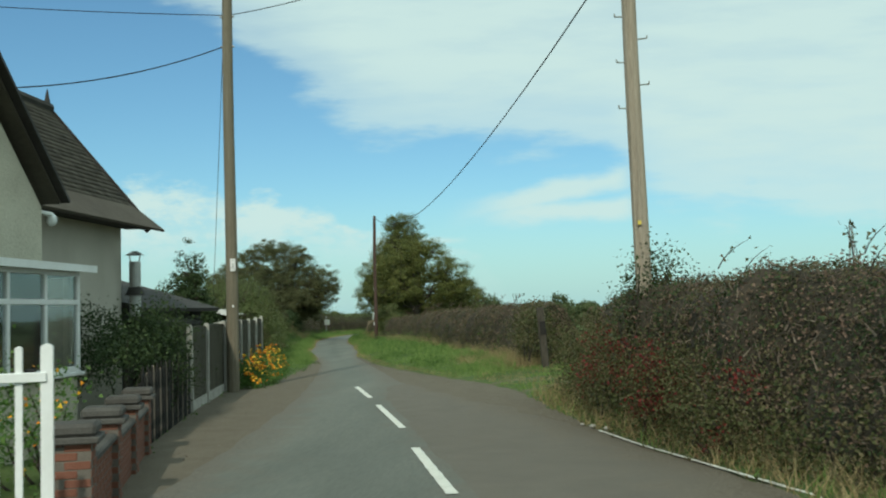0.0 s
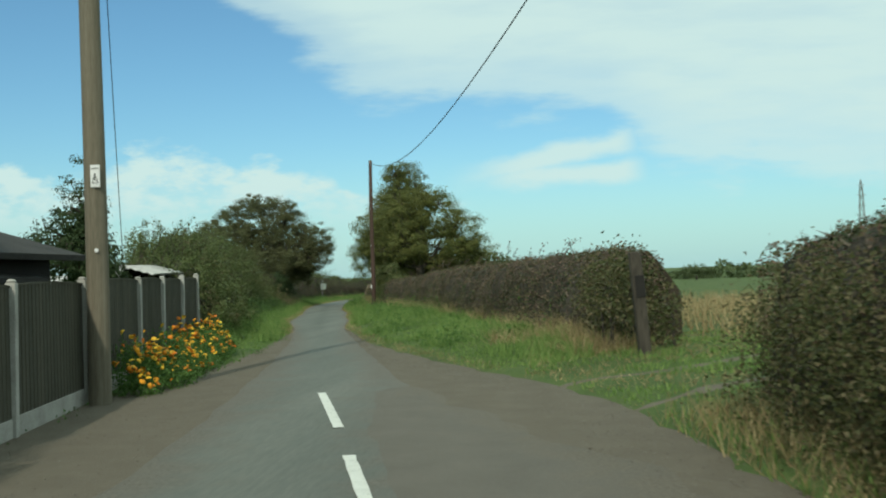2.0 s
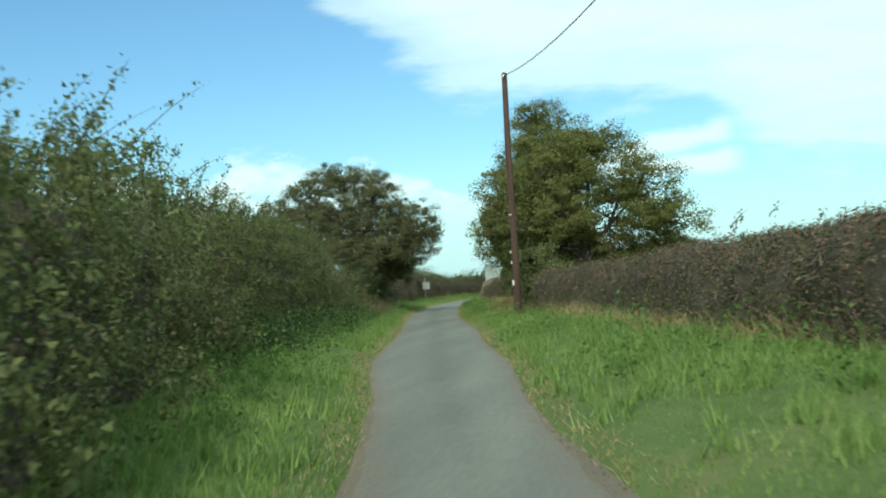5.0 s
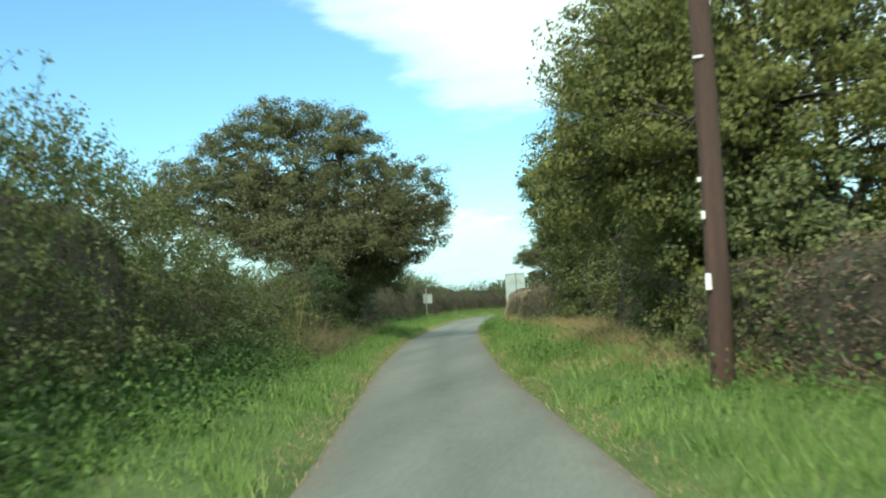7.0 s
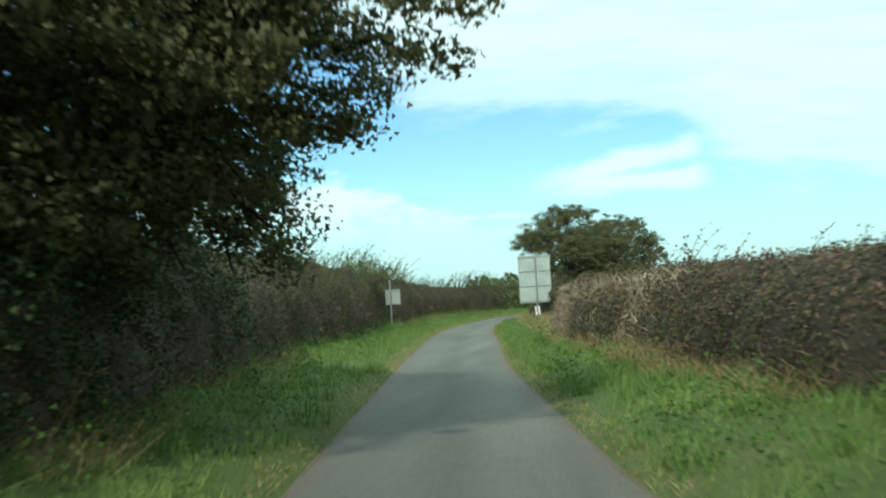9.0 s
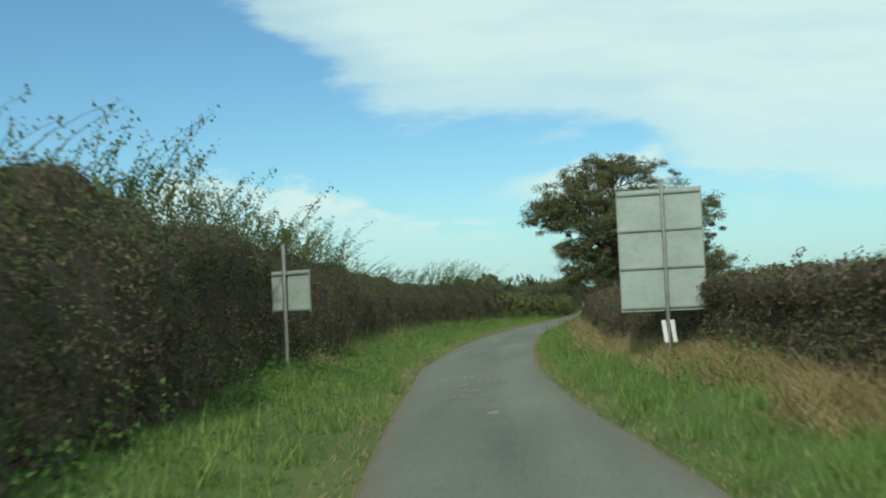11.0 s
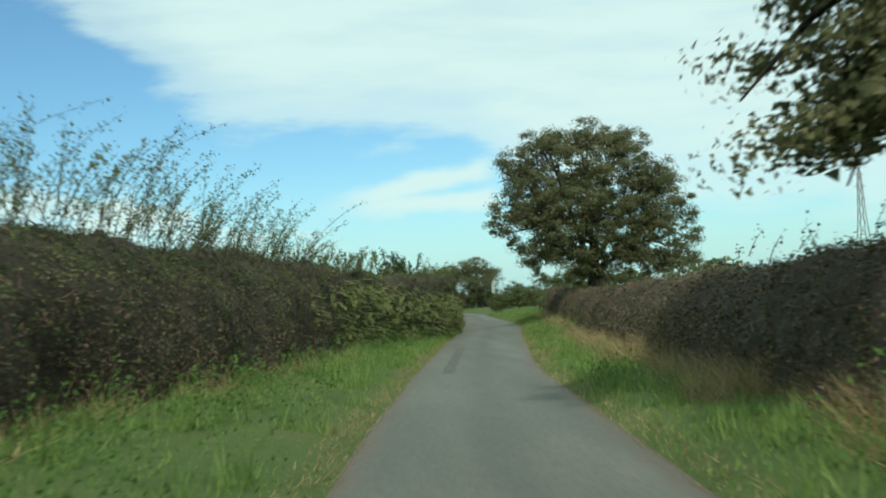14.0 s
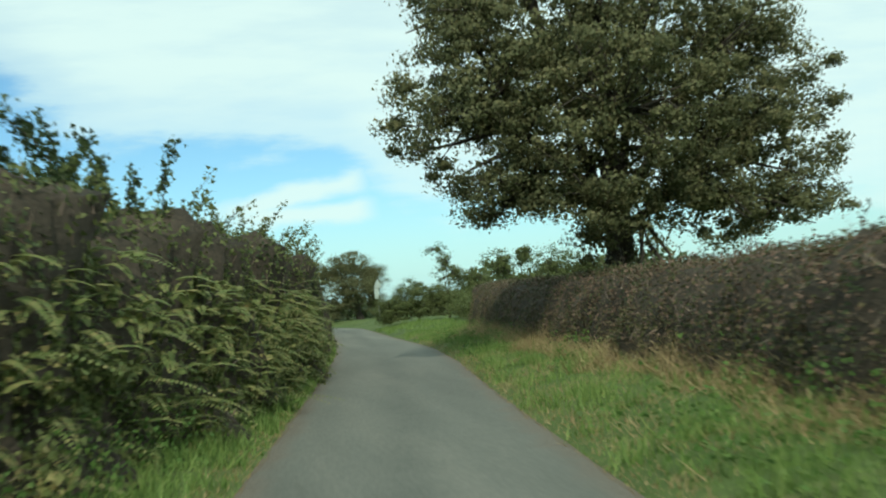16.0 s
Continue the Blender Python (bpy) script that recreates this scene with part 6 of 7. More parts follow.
def corrugated_shed():
    ob = empty("garden_shed", (-9.2, 46, 0.1), "old shed with a curled corrugated roof and peeling white fascia", "shed")
    place(part("shed_wall", box((-12.2, 44.7, -0.1), (-9.0, 46.6, 1.86)), "corrugated", label="grey sheet walls"), ob)
    n, V, F = 60, [], []
    for i in range(n + 1):
        x = -12.4 + 3.8 * i / n
        z = 2.02 + 0.22 * math.exp(-((x + 9.7) / 0.9) ** 2) - 0.10 * max(0, (x + 9.3)) + 0.022 * math.sin(i * 1.9)
        for y, dz in ((44.35, 0.0), (46.8, 0.06)):
            V += [(x, y, z + dz), (x, y, z + dz - 0.02)]
    for i in range(n):
        k = 4 * i
        F += [(k, k + 4, k + 6, k + 2), (k + 1, k + 3, k + 7, k + 5), (k, k + 1, k + 5, k + 4)]
    place(sheet("roof_sheet", V, F, "corrugated", label="corrugated sheet roof"), ob)
    place(part("fascia", box((-9.9, 44.32, 1.92), (-9.4, 44.36, 2.16), 0.004, turn=pose(0, 0, 0, 0, -14, 0)), "white", label="peeling white fascia board"), ob)
    place(part("fascia", box((-12.3, 44.32, 1.88), (-9.9, 44.36, 2.02), 0.004), "white"), ob)
    place(part("vent_pipe", beam(bmesh.new(), (-10.2, 44.6, 1.9), (-10.2, 44.6, 2.42), 0.05, sides=8), "cable"), ob)


corrugated_shed()

GPX, GPY = 3.0, 35.6
gp = empty("gate_post", (GPX, GPY, g(GPX, GPY)), "weathered square gate post overgrown by the hedge", "post")
bm = box((-0.10, -0.07, -0.3), (0.10, 0.07, 1.72), 0.018)
bm.transform(pose(GPX, GPY, g(GPX, GPY), 0, -4, 8))
place(part("timber", bm, "bark"), gp)
bm = box((-0.06, -0.084, 0.95), (0.104, 0.02, 1.32), 0.008)
bm.transform(pose(GPX, GPY, g(GPX, GPY), 0, -4, 8))
place(part("hinge_plate", bm, "black_wood", label="dark rusted hinge plate on the post"), gp)


def pylon(x, y, h):
    ob = empty("pylon", (x, y, 0), "distant grey lattice electricity pylon", "pylon")
    bm = bmesh.new()
    lv = [(0, 4.2), (0.2, 3.2), (0.38, 2.3), (0.52, 1.7), (0.64, 1.35), (0.75, 1.15), (0.86, 0.95), (0.95, 0.6), (1.0, 0.15)]
    for (f0, w0), (f1, w1) in zip(lv, lv[1:]):
        for sx, sy in ((1, 1), (1, -1), (-1, -1), (-1, 1)):
            beam(bm, (x + sx * w0, y + sy * w0, h * f0), (x + sx * w1, y + sy * w1, h * f1), 0.32)
            tx, ty = (-sx, sy) if sx == sy else (sx, -sy)
            beam(bm, (x + sx * w0, y + sy * w0, h * f0), (x + tx * w1, y + ty * w1, h * f1), 0.22)
            beam(bm, (x + sx * w1, y + sy * w1, h * f1), (x + tx * w1, y + ty * w1, h * f1), 0.2)
    place(part("tower", bm, "steel"), ob)
    for f, w in ((0.70, 2.6), (0.82, 3.4), (0.93, 2.2)):
        arm = bmesh.new()
        for s in (-1, 1):
            beam(arm, (x, y, h * f + 1.2), (x + s * w, y, h * f), 0.2)
            beam(arm, (x, y, h * f), (x + s * w, y, h * f), 0.2)
        place(part("cross_arm", arm, "steel"), ob)


pylon(221.5, 731, 57.5)


# ---------------------------------------------------------------- planting round the cottage
def bush(name, lobes, clusters, per, leaf, mat, label, seed, spread=0.16, category="shrub", extra=None):
    rng = np.random.default_rng(seed)
    c0 = lobes[0][0]
    ob = empty(name, (c0[0], c0[1], g(c0[0], c0[1])), label, category)
    C, R = np.array([c for c, _ in lobes], float), np.array([r for _, r in lobes], float)
    w = R.prod(1) ** 0.7
    def cloud(n, k, first=0):
        q = first + rng.choice(len(C) - first, n, p=w[first:] / w[first:].sum())
        d = unit(rng.normal(size=(n, 3)))
        cc = C[q] + d * R[q] * np.where(rng.uniform(size=n) < 0.7, rng.uniform(0.85, 1.1, n), rng.uniform(0.3, 0.9, n))[:, None]
        p = np.repeat(cc, k, 0) + rng.normal(size=(n * k, 3)) * spread * (0.8 if k > 70 else 1.0)
        return p[p[:, 2] > ground_z(p[:, 0], p[:, 1])]
    stems = []
    for c, r in lobes:
        for _ in range(6):
            e = Vector(c) + Vector(unit(rng.normal(size=3)) * np.asarray(r) * 0.8)
            b = Vector((c[0] + rng.normal() * 0.2, c[1] + rng.normal() * 0.2, g(c[0], c[1]) - 0.1))
            stems.append(([b, b.lerp(e, 0.5) + Vector(rng.normal(size=3) * 0.1), e], [0.03, 0.02, 0.008], 4))
    V, F = tubes(stems)
    place(sheet("stem_mass", V, F, "bark", stuff=True), ob)
    V, F = leaves(cloud(clusters, per), leaf, rng, along=np.array([0, 0, 0.2]))
    place(sheet("foliage", V, F, mat, stuff=True), ob)
    if extra:
        mat2, n2, k2, size2, text = extra
        V, F = leaves(cloud(n2, k2, 2 if len(lobes) > 3 else 0), size2, rng, slim=0.8)
        place(sheet("berry_cluster", V, F, mat2, stuff=True, label=text), ob)
    return ob


bush("climbing_shrub", [((-4.5, 25.0, 1.55), (0.5, 1.2, 0.5)), ((-4.8, 26.4, 1.6), (0.5, 0.8, 0.5)), ((-4.1, 22.8, 1.35), (0.45, 0.9, 0.4)), ((-5.8, 24.5, 1.5), (0.8, 1.8, 0.6)), ((-4.05, 24.6, 1.05), (0.28, 1.3, 0.45)), ((-4.75, 26.0, 1.2), (0.25, 0.6, 0.4))], 330, 50, 0.06, "dark_leaf", "dark climbing shrub spilling over the picket fence", 61)
bush("garden_shrub", [((-3.1, 17.6, 0.9), (0.5, 1.0, 0.5)), ((-3.4, 16.2, 0.75), (0.5, 0.8, 0.4))], 70, 40, 0.06, "weed", "low flowering garden plants behind the brick wall", 62, extra=("flower_orange", 20, 5, 0.05, "small bright garden flowers"))
bush("berry_bush", [((3.75, 28.4, 0.95), (0.45, 1.1, 0.65)), ((3.8, 26.2, 1.0), (0.5, 1.2, 0.7)), ((4.0, 24.0, 0.95), (0.5, 1.1, 0.6)), ((4.45, 21.6, 0.8), (0.5, 1.1, 0.55)), ((4.95, 19.6, 0.7), (0.5, 1.0, 0.5))], 380, 60, 0.045, "hedge_leaf", "tangled bush with red berries below the hedge", 63, extra=("berry_leaf", 34, 100, 0.042, "clusters of small red berries"))
bush("pole_ivy", [((PR[0], PR[1] - 0.1, 2.45), (0.25, 0.25, 0.40)), ((PR[0] + 0.3, PR[1], 2.45), (0.35, 0.3, 0.35)), ((PR[0] - 0.1, PR[1] - 0.15, 1.9), (0.5, 0.3, 0.5))], 60, 40, 0.06, "dark_leaf", "ivy climbing the foot of the pale pole", 64, category="ivy")
bush("verge_bush", [((2.75, 37.0, 1.25), (0.45, 1.2, 0.65)), ((2.6, 38.4, 1.2), (0.5, 1.0, 0.7)), ((3.35, 36.4, 0.8), (0.35, 0.5, 0.5))], 120, 50, 0.075, "hedge_leaf", "straggling hedge end beside the gate post", 65)
tree("garden_tree", (-11.5, 52.0, 0.2), 0.12, (-11.5, 52.0, 1.6), [((-11.0, 52.0, 2.3), (1.3, 1.8, 1.0)), ((-9.8, 51.0, 1.7), (1.1, 1.6, 1.1))], 330, 60, 0.075, "hedge_green", "tall privet shrub with upright shoots", 66, spread=0.2, twiggy=20)


def flower_bed():
    rng = np.random.default_rng(71)
    ob = empty("flower_bed", (-5.0, 37.0, g(-5.0, 37.0)), "dense bed of orange and yellow flowers along the fence", "flowers")
    def spot(n):
        y = rng.uniform(33.3, 43.6, n)
        fxx = np.interp(y, [27.3, 43.0], [-4.47, -7.05])
        u = rng.uniform(0.08, 1.0, n)
        x = fxx + 0.1 + u * np.interp(y, [33.3, 35, 42, 43.6], [0.7, 1.05, 0.95, 0.5])
        h = np.interp(u, [0, 0.35, 0.7, 1.0], [0.62, 0.72, 0.52, 0.18]) * (1 + 0.18 * np.sin(y * 2.6) + 0.12 * np.sin(y * 5.9 + 1))
        return x, y, h
    x, y, h = spot(900)
    k = 26
    p = np.stack([x, y, ground_z(x, y) + h * rng.uniform(0.1, 0.95, 900)], 1)
    p = np.repeat(p, k, 0) + rng.normal(size=(900 * k, 3)) * np.array([0.09, 0.09, 0.08])
    V, F = leaves(p, 0.06, rng, along=np.array([0, 0, 0.5]), slim=0.35)
    place(sheet("foliage", V, F, "weed", stuff=True, label="feathery green leaves"), ob)
    x, y, h = spot(1500)
    s_ = np.argsort(-lumps(np.stack([x, y, 0 * x], 1), 2.2, 4.0) + 0.5 * rng.normal(size=1500))[:400]
    x, y, h = x[s_], y[s_], h[s_]
    z = ground_z(x, y) + h * rng.uniform(0.75, 1.22, 400)
    # a head: a flat dome of ruffled petals
    hv, hf = [], []
    for ring, (r, zz) in enumerate(((1.0, 0.0), (0.8, 0.32), (0.42, 0.55))):
        hv += [(r * math.cos(a + ring * 0.4) * (1 + 0.12 * math.cos(3 * a)), r * math.sin(a + ring * 0.4), zz + 0.10 * math.sin(4 * a)) for a in np.linspace(0, 2 * math.pi, 9)[:-1]]
    for ring in range(2):
        hf += [(ring * 8 + i, ring * 8 + (i + 1) % 8, ring * 8 + 8 + (i + 1) % 8, ring * 8 + 8 + i) for i in range(8)]
    hf += [(16, 17, 18, 19), (16, 19, 20, 23), (20, 21, 22, 23)]
    hv, hf = np.array(hv), np.array(hf)
    VV, FF = [], []
    for i in range(400):
        s = rng.uniform(0.028, 0.056)
        m = np.array(Euler((rng.normal() * 0.5 + 0.5, rng.normal() * 0.5, rng.uniform(0, 6))).to_matrix())
        VV.append((hv * s) @ m.T + (x[i], y[i], z[i]))
        FF.append(hf + i * len(hv))
    place(sheet("bloom", np.concatenate(VV), np.concatenate(FF), "flower_orange", stuff=True, label="ruffled orange and yellow flower heads"), ob)
    V, F = [], []
    for i in range(0, 400, 2):
        v, f = tube([(x[i], y[i], z[i] - 0.35), (x[i], y[i], z[i])], [0.004, 0.004], 3)
        F += [tuple(a + len(V) for a in q) for q in f]
        V += v
    place(sheet("stem_mass", V, F, "weed", stuff=True), ob)


flower_bed()


# ---------------------------------------------------------------- grass, weeds, bracken
def verge_points(n, y0, y1, side, near, far, rng, power=1.0):
    """Random places on a verge; near and far: distance from the road's edge, far may follow the hedge."""
    y = rng.uniform(y0, y1, n)
    u = rng.uniform(0, 1, n) ** power
    edge = road_left(y) if side < 0 else road_right(y)
    reach = np.minimum(np.abs((HEDGE_L(y) if side < 0 else HEDGE_R(y)) - edge), 9) if far is None else np.full(n, far)
    reach = np.maximum(reach, near + 0.05)
    x = edge + side * (near + u * (reach - near))
    return np.stack([x, y, ground_z(x, y) - 0.01], 1), u


def grow(name, sets, mat, label, category, width, rng, lean=0.35):
    V, F, k = [], [], 0
    for roots, h in sets:
        v, f = blades(roots, h, width, rng, lean)
        V.append(v), F.append(f + k)
        k += len(v)
    tagged(sheet(name, np.concatenate(V), np.concatenate(F), mat), label, category, kind="stuff")


rng = np.random.default_rng(81)


def patchy(p, u, base, scale=0.5, seed=1.0):
    return base * (0.75 + 0.45 * lumps(p, scale, seed) + 0.35 * lumps(p, 1.7, seed + 2)).clip(0.35, 1.6)


sets = []
for side, y0, y1, n in ((1, 36, 110, 74000), (1, 110, 285, 68000), (-1, 44, 120, 50000), (-1, 120, 270, 62000)):
    p, u = verge_points(n, y0, y1, side, 0.03, None, rng, power=0.85)
    sets.append((p, patchy(p, u, np.interp(u, [0, 0.08, 0.3, 0.8, 1], [0.04, 0.06, 0.085, 0.13, 0.22]))))
for side, y0, y1, n in ((1, 36, 300, 1500), (-1, 46, 280, 1100)):
    c, u = verge_points(n, y0, y1, side, 0.25, None, rng)
    k = np.repeat(np.arange(n), 34)
    q = c[k] + rng.normal(size=(len(k), 3)) * np.array([0.13, 0.13, 0])
    q[:, 2] = ground_z(q[:, 0], q[:, 1])
    q = q[(q[:, 0] - np.where(side > 0, road_right(q[:, 1]), road_left(q[:, 1]))) * side > 0.05]
    sets.append((q, rng.uniform(0.16, 0.34, len(q))))
grow("verge_grass", sets, "grass", "lush green roadside grass", "grass", 0.022, rng)
sets = []
for side, y0, y1, n, lo in ((1, 62, 94, 9000, 0.7), (1, 94, 150, 26000, 0.66), (1, 150, 275, 64000, 0.52), (1, 36, 42, 3500, 0.5), (1, 42, 62, 6000, 0.8), (-1, 95, 135, 9000, 0.6), (-1, 165, 225, 9000, 0.6)):
    p, u = verge_points(n, y0, y1, side, 0.03, None, rng, power=0.5)
    s = (u + 0.25 * lumps(p, 0.7, 5.0)) > lo
    sets.append((p[s], patchy(p, u, 0.40, 0.8, 3.0)[s]))
for y0, y1, n in ((90, 112, 5000), (222, 282, 14000)):
    p, u = verge_points(n, y0, y1, 1, 0.3, None, rng)
    s = lumps(p, 0.9, 7.0) + 0.5 * lumps(p, 2.7, 1.0) > -0.25
    sets.append((p[s], patchy(p, u, 0.16, 0.8, 3.0)[s]))
p, u = verge_points(16000, 36, 275, 1, 0.02, 0.45, rng)
sets.append((p, np.full(len(p), 0.07)))
p, u = verge_points(14000, 52, 250, -1, 0.02, 0.5, rng)
sets.append((p, np.full(len(p), 0.07)))
grow("dry_grass", sets, "dry_grass", "straw-coloured flattened dead grass below the hedges", "grass", 0.016, rng, lean=0.95)
# the field gateway, its two wheel ruts, and the field beyond it
RUTS = (lerp([(1.2, 33.25), (1.7, 33.4), (3.3, 33.9), (4.2, 34.1), (9.0, 35.6)]), lerp([(1.2, 29.7), (1.8, 30.1), (3.2, 31.4), (4.4, 32.2), (9.0, 34.0)]))
for wheel in RUTS:
    px_ = np.arange(1.3, 8.6, 0.15)
    off = np.linspace(-1, 1, 6)
    wide = 0.15 + 0.07 * np.sin(px_ * 2.3) + 0.05 * np.sin(px_ * 7.7 + 1)
    X = np.repeat(px_[:, None], 6, 1)
    Y = wheel(X) + off * wide[:, None]
    Z = ground_z(X.ravel(), Y.ravel()).reshape(X.shape) + 0.018 - 0.025 * np.abs(off)
    i, j = np.meshgrid(np.arange(len(px_) - 1), np.arange(5), indexing="ij")
    a = (i * 6 + j).ravel()
    tagged(sheet("wheel_rut", np.stack([X, Y, Z], -1).reshape(-1, 3), np.stack([a, a + 6, a + 7, a + 1], 1), "dirt", smooth=True), "bare brown dirt wheel rut through trodden grass", "gravel", kind="structure")
n = 16000
p = np.stack([rng.uniform(1.0, 8.5, n), rng.uniform(30.5, 40, n), np.zeros(n)], 1)
p = p[(p[:, 0] > road_right(p[:, 1]) + 0.1)]
p[:, 2] = ground_z(p[:, 0], p[:, 1])
p = p[np.minimum(*[np.abs(p[:, 1] - wheel(p[:, 0])) for wheel in RUTS]) > 0.13 + 0.16 * lumps(p, 2.2, 6.0)]
n = 9000
q = np.stack([rng.uniform(4.5, 26, n), rng.uniform(38, 62, n), np.zeros(n)], 1)
q = q[q[:, 0] > HEDGE_R(q[:, 1]) + 1.8]
q[:, 2] = ground_z(q[:, 0], q[:, 1])
bare = lumps(p * np.array([0.6, 1.0, 0]), 1.5, 4.0) + 0.5 * lumps(p, 4.0, 2.0)
far = p[:, 1] > 34.5
p, straw = p[bare > -0.12], p[far | (bare < -0.05)][::2]
grow("gateway_straw", [(straw, patchy(straw, 0, 0.09))], "dry_grass", "flattened straw in the field gateway", "grass", 0.016, rng, lean=0.8)
grow("gateway_grass", [(p, patchy(p, 0, 0.11)), ], "grass", "trodden grass in the field gateway", "grass", 0.022, rng)
grow("field_grass", [(q, np.full(len(q), 0.5))], "dry_grass", "tall pale dry grass at the field edge", "grass", 0.03, rng, lean=0.3)
# rank growth below the first hedge
n = 15000
y = rng.uniform(8, 30, n)
x = HEDGE_A(y) - rng.uniform(0, 1, n) ** 1.4 * np.minimum(1.5, HEDGE_A(y) - road_right(y))
p = np.stack([x, y, ground_z(x, y)], 1)
grow("rank_grass", [(p[:1300], patchy(p, 0, 0.30)[:1300])], "grass", "rank uncut grass below the hedge", "grass", 0.02, rng, lean=0.45)
grow("rank_grass", [(p[11000:], patchy(p, 0, 0.40)[11000:])], "dry_grass", "dead brown stems below the hedge", "grass", 0.014, rng, lean=0.5)


def weeds(name, centres, per, leaf, mat, label, rng, spread=0.14, height=0.28):
    k = np.repeat(np.arange(len(centres)), per)
    p = centres[k] + rng.normal(size=(len(k), 3)) * np.array([spread, spread, 0]) + np.stack([0 * k, 0 * k, np.abs(rng.normal(size=len(k))) * height], 1)
    V, F = leaves(p, leaf, rng, along=np.array([0, 0, 0.35]), slim=0.5)
    tagged(sheet(name, V, F, mat), label, "weeds", kind="stuff")


c, u = verge_points(1700, 40, 275, 1, 0.4, None, rng)
weeds("verge_weeds", c[lumps(c, 0.3, 2.0) > -0.1], 26, 0.075, "weed", "broad-leaved docks and nettles in the verge", rng)
c, u = verge_points(1500, 54, 245, -1, 0.6, None, rng, power=0.6)
weeds("verge_weeds", c[lumps(c, 0.3, 6.0) > -0.25], 30, 0.065, "weed", "nettles and docks under the hedge", rng, spread=0.18, height=0.3)
c, u = verge_points(760, 64, 98, -1, 1.5, None, rng, power=0.7)
weeds("nettle_bed", c[lumps(c, 0.4, 3.0) > -0.45], 36, 0.085, "nettle", "bed of nettles and docks, coloured darker for the shade of the hedge", rng, spread=0.2, height=0.3)
y = rng.uniform(8, 29.5, 520)
x = HEDGE_A(y) - rng.uniform(-0.1, 0.7, 520)
weeds("hedge_weeds", np.stack([x, y, ground_z(x, y)], 1), 40, 0.055, "hedge_leaf", "nettles and brambles at the hedge foot", rng, spread=0.2, height=0.4)
y = rng.uniform(15, 50, 300)
x = EDGE_L(y) - rng.uniform(-0.15, 0.4, 300)
weeds("kerb_weeds", np.stack([x, y, ground_z(x, y) + 0.01], 1)[:150], 8, 0.05, "weed", "small weeds in the dirt along the fence", rng, spread=0.08, height=0.05)


def bracken(y0, y1, n, rng):
    V, F, k = [], [], 0
    stems = []
    for _ in range(n):
        y = rng.uniform(y0, y1)
        x = float(HEDGE_L(y)) + rng.uniform(-0.9, 0.35)
        r = np.array([x, y, g(x, y) + rng.uniform(0.05, 2.3) * (1 - 0.5 * max(0, x - float(HEDGE_L(y))))])
        d = np.array([rng.normal() * 0.6 + 0.30, rng.normal() * 0.8 - 0.2, rng.uniform(0.2, 0.9)])
        L = rng.uniform(0.26, 0.72)
        t = np.repeat(np.linspace(0.15, 1, 16), 2)
        c = r + L * (d * t[:, None] + np.array([0, 0, -0.75]) * (t ** 2)[:, None])
        tan = unit(d + np.array([0, 0, -1.5]) * t[:, None])
        side = unit(np.cross(tan, np.array([0, 0, 1.0])))
        sgn = np.tile([1, -1], 16)[:, None]
        ln = (0.26 * L * (1 - t) ** 0.8 + 0.03)[:, None]
        tip = c + sgn * side * ln + tan * ln * 0.35 - np.array([0, 0, 0.25]) * ln
        w = tan * 0.022
        mid = (c + tip) / 2
        V.append(np.stack([c, mid + w, tip, mid - w], 1).reshape(-1, 3))
        F.append(np.arange(4 * 32).reshape(32, 4) + k)
        k += 4 * 32
    tagged(sheet("bracken", np.concatenate(V), np.concatenate(F), "fern"), "arching bracken fronds, partly turned brown", "fern", kind="stuff")


bracken(220, 262, 3000, rng)


def dead_stalks(spots, rng, label):
    for x, y, h in spots:
        z = g(x, y)
        ob = empty("dead_hogweed", (x, y, z), label, "plant", group="dead hogweed stalks")
        stems, heads = [], []
        for _ in range(3):
            b = Vector((x + rng.normal() * 0.1, y + rng.normal() * 0.1, z))
            t = b + Vector((rng.normal() * 0.25 + 0.15, rng.normal() * 0.2, h * rng.uniform(0.7, 1.0)))
            stems.append(([b, b.lerp(t, 0.5) + Vector((0.03, 0, 0)), t], [0.009, 0.007, 0.004], 5))
            for _ in range(8):
                e = t + Vector((rng.normal() * 0.09, rng.normal() * 0.09, rng.uniform(0.05, 0.14)))
                heads.append(([t, e], [0.004, 0.003], 3))
        for nm, lst in (("stalk", stems), ("umbel", heads)):
            V, F = tubes(lst)
            place(sheet(nm, V, F, "dry_grass", label="dry pale " + nm, stuff=nm == "umbel"), ob)


dead_stalks([(-19.3, 101.0, 1.7), (-19.6, 103.2, 1.4), (-29.4, 170.6, 1.1), (-29.2, 172.0, 1.0), (-29.6, 186.0, 1.2), (-22.8, 118.5, 0.9), (-29.5, 200.5, 0.9)], rng, "dry dead hogweed stalks with brown seed heads")
n = 2600
p, u = verge_points(n, 99, 110, -1, 1.3, 3.6, rng)
v1, f1 = blades(p, patchy(p, u, 0.8), 0.014, rng, lean=1.0)
v1[:, 0] = np.minimum(v1[:, 0], road_left(v1[:, 1]) - 0.2)
tagged(sheet("dead_stems", v1, f1, "dead_stem"), "tangle of leaning dead stems on the bank", "grass", kind="stuff")


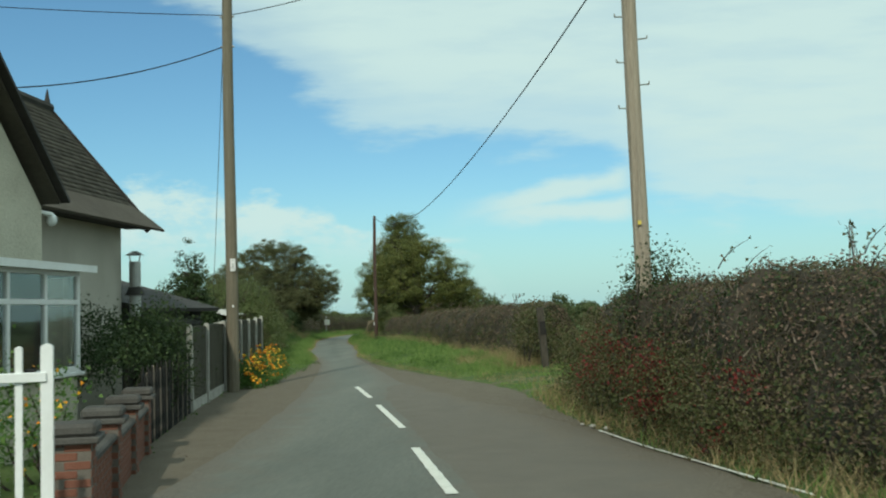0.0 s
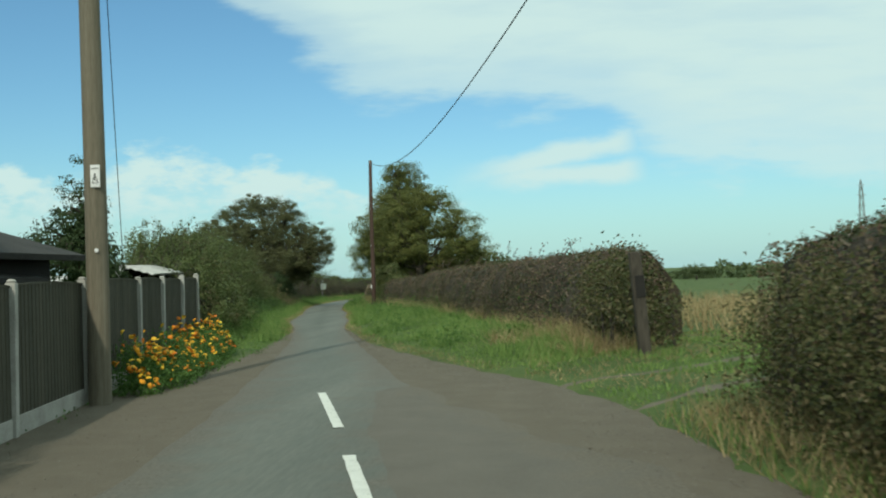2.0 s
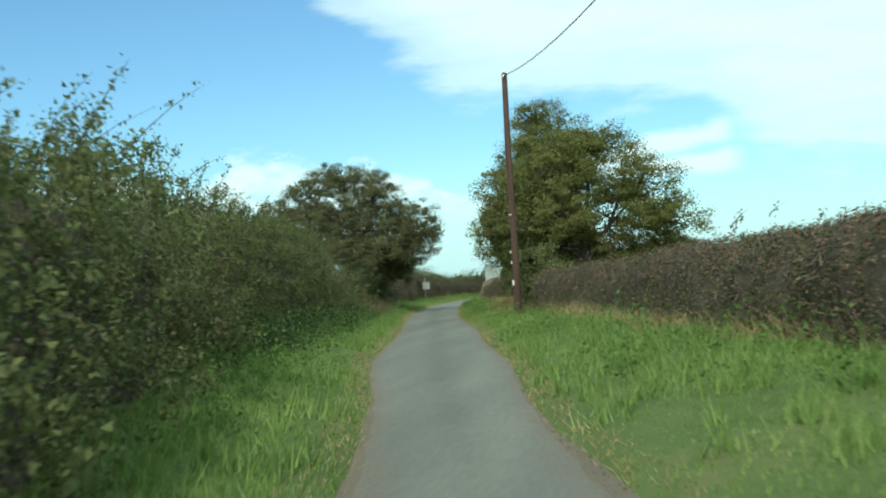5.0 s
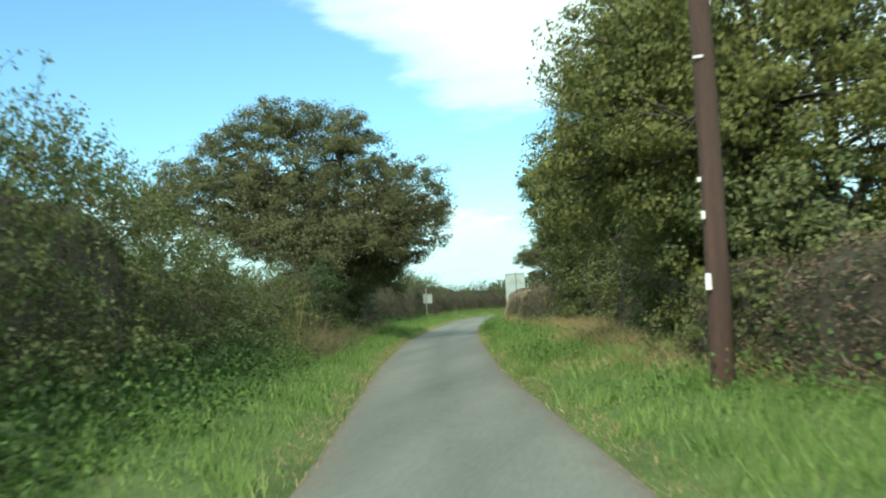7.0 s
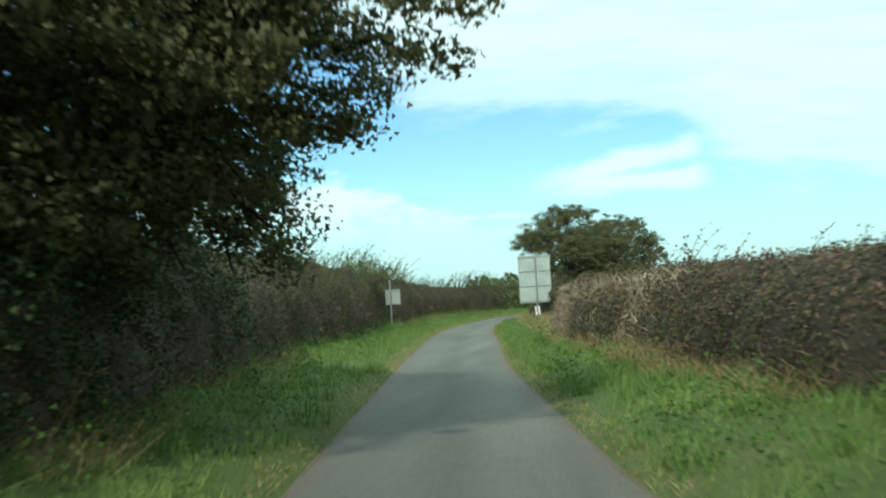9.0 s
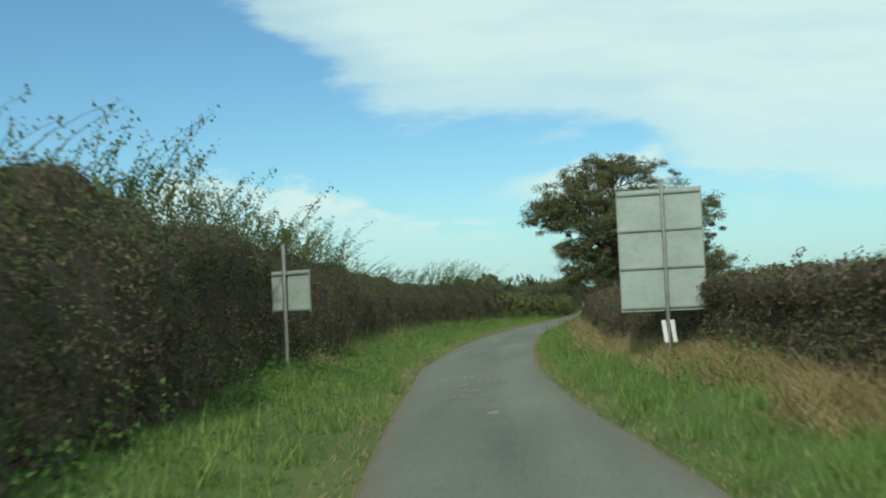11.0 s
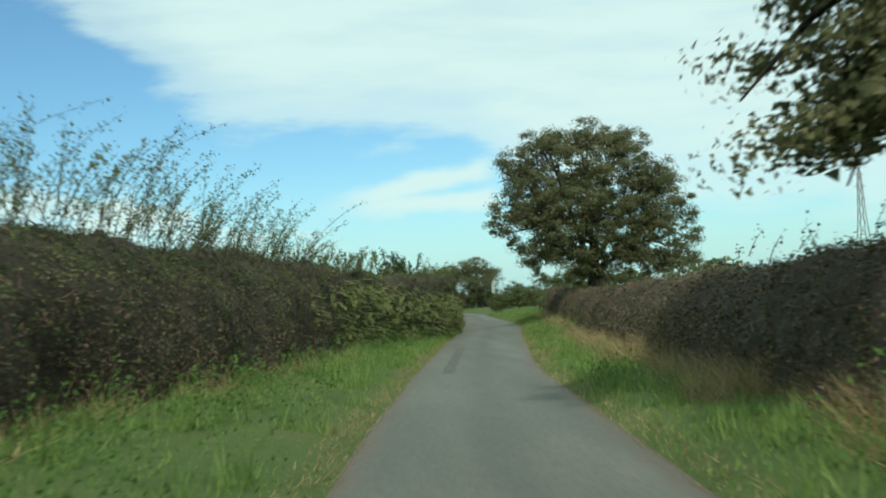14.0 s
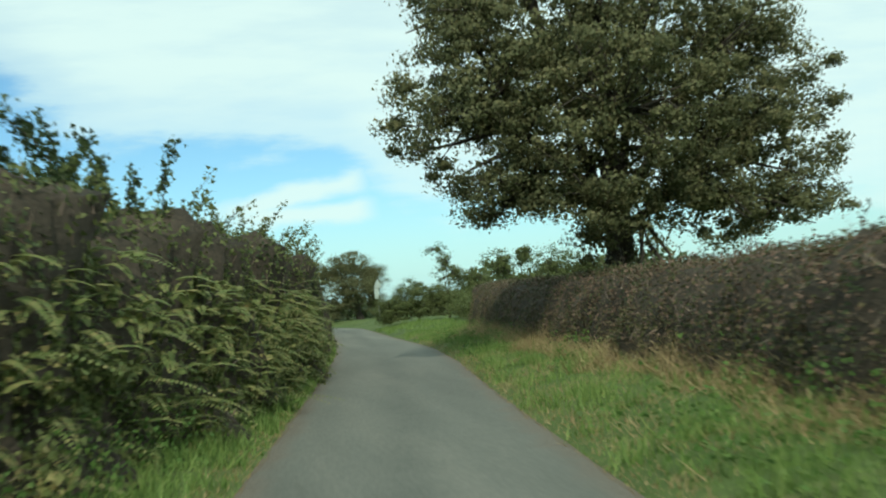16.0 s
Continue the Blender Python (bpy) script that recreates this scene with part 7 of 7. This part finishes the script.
# ---------------------------------------------------------------- small things on the ground
def pebbles(name, n, y0, y1, left, right, size, mat, label, rng):
    y = rng.uniform(y0, y1, n)
    x = left(y) + rng.uniform(0, 1, n) * (right(y) - left(y))
    V, F = [], []
    base = np.array([(1, 0, 0), (0, 1, 0), (-1, 0, 0), (0, -1, 0), (0, 0, 0.8), (0, 0, -0.5)])
    tri = np.array([(0, 1, 4), (1, 2, 4), (2, 3, 4), (3, 0, 4), (1, 0, 5), (2, 1, 5), (3, 2, 5), (0, 3, 5)])
    for i in range(n):
        s = size * rng.uniform(0.4, 1.4)
        V.append(base * s * rng.uniform(0.6, 1.3, (6, 3)) + (x[i], y[i], float(RISE(y[i])) + 0.012))
        F.append(tri + 6 * i)
    tagged(sheet(name, np.concatenate(V), np.concatenate(F), mat), label, "gravel", kind="stuff")


pebbles("gravel", 2600, 14, 56, lambda y: np.maximum(EDGE_R(y) - 1.1, TAR_R(y)), lambda y: EDGE_R(y) + 0.1, 0.009, "grit", "loose pale stones at the road edge", rng)
pebbles("gravel", 1500, 14, 52, lambda y: EDGE_L(y) - 0.2, lambda y: TAR_L(y) + 0.1, 0.009, "grit", "loose stones in the dirt by the fence", rng)
for x, y, s in ((3.55, 23.2, 0.06), (3.75, 22.9, 0.05), (3.4, 23.5, 0.04)):
    bm = bmesh.new()
    bmesh.ops.create_icosphere(bm, subdivisions=2, radius=s)
    for v in bm.verts:
        v.co *= 1 + 0.25 * noise.noise(v.co * 14 + Vector((x, y, 0)))
        v.co.z *= 0.55
    bm.transform(Matrix.Translation((x, y, 0.03)))
    o = part("kerb_stone", bm, "concrete")
    tagged(o, "small pale lump of stone at the road edge", "stone", group="edge stones")


def mud_splash(x, y, spread, n, seed):
    """A spatter of small flat flecks of dried mud."""
    rnd = random.Random(seed)
    V, F = [], []
    for _ in range(n):
        cx, cy, r = x + rnd.gauss(0, spread), y + rnd.gauss(0, spread * 2.2), rnd.uniform(0.016, 0.052)
        k = len(V)
        V.append((cx, cy, 0.036))
        V += [(cx + r * rnd.uniform(0.5, 1.3) * math.cos(a), cy + 1.6 * r * rnd.uniform(0.5, 1.3) * math.sin(a), 0.033) for a in np.linspace(0, 2 * math.pi, 8)[:-1]]
        F += [(k, k + 1 + a, k + 1 + (a + 1) % 7) for a in range(7)]
    tagged(sheet("mud_splash", V, F, "mud"), "dried pale mud spattered on the road", "road mark", kind="structure")


for i, (x, y, s) in enumerate([(-24.45, 165.9, 0.16), (-25.14, 167.6, 0.09), (-24.97, 165.45, 0.12), (-24.7, 163.95, 0.10), (-24.77, 162.5, 0.10), (-24.08, 161.8, 0.10), (-23.93, 159.6, 0.06)]):
    mud_splash(x, y, s, 44 if i == 0 else 18, i)
strip("road_patch", lambda y: TAR_L(y) + 0.62, lambda y: TAR_L(y) + 0.92, 219.5, 236, 0.026, "tar_patch", "dark narrow tar repair along the wheel track", "road", wobble=0.02, seed=3.0, cols=4, skirt=0.002)
bm = box((-0.07, -0.03, 0), (0.07, 0.03, 0.06), 0.018)
bm.transform(pose(-14.6, 79.7, g(-14.6, 79.7) + 0.03, 10, 8, 30))
tagged(part("litter", bm, "white"), "crumpled white litter in the verge grass", "litter")


# ---------------------------------------------------------------- the slope of the lane
def settle():
    """Let everything follow the gentle fall of the land beyond the junction."""
    drop = {}
    for ob in list(bpy.data.objects):
        if ob.parent is None and ob.type in ("EMPTY", "MESH"):
            d = float(fall(ob.location.y)) if ob.type == "EMPTY" or ob.data.users > 1 else 0.0
            drop[ob.name] = d
    for ob in list(bpy.data.objects):
        if ob.type != "MESH":
            continue
        top = ob
        m = ob.matrix_basis.copy()
        while top.parent is not None:
            m = top.parent.matrix_basis @ top.matrix_parent_inverse @ m
            top = top.parent
        if ob.data.users > 1:
            continue
        n = len(ob.data.vertices)
        co = np.empty(n * 3)
        ob.data.vertices.foreach_get("co", co)
        co = co.reshape(-1, 3)
        a = np.array(m)
        w = co @ a[:3, :3].T + a[:3, 3]
        dz = fall(w[:, 1]) - drop[top.name]
        if np.abs(dz).max() < 1e-4:
            continue
        up = np.linalg.inv(a[:3, :3]) @ np.array([0, 0, 1.0])
        ob.data.vertices.foreach_set("co", (co + dz[:, None] * up).ravel())
        ob.data.update()
    for name, d in drop.items():
        bpy.data.objects[name].location.z += d


settle()
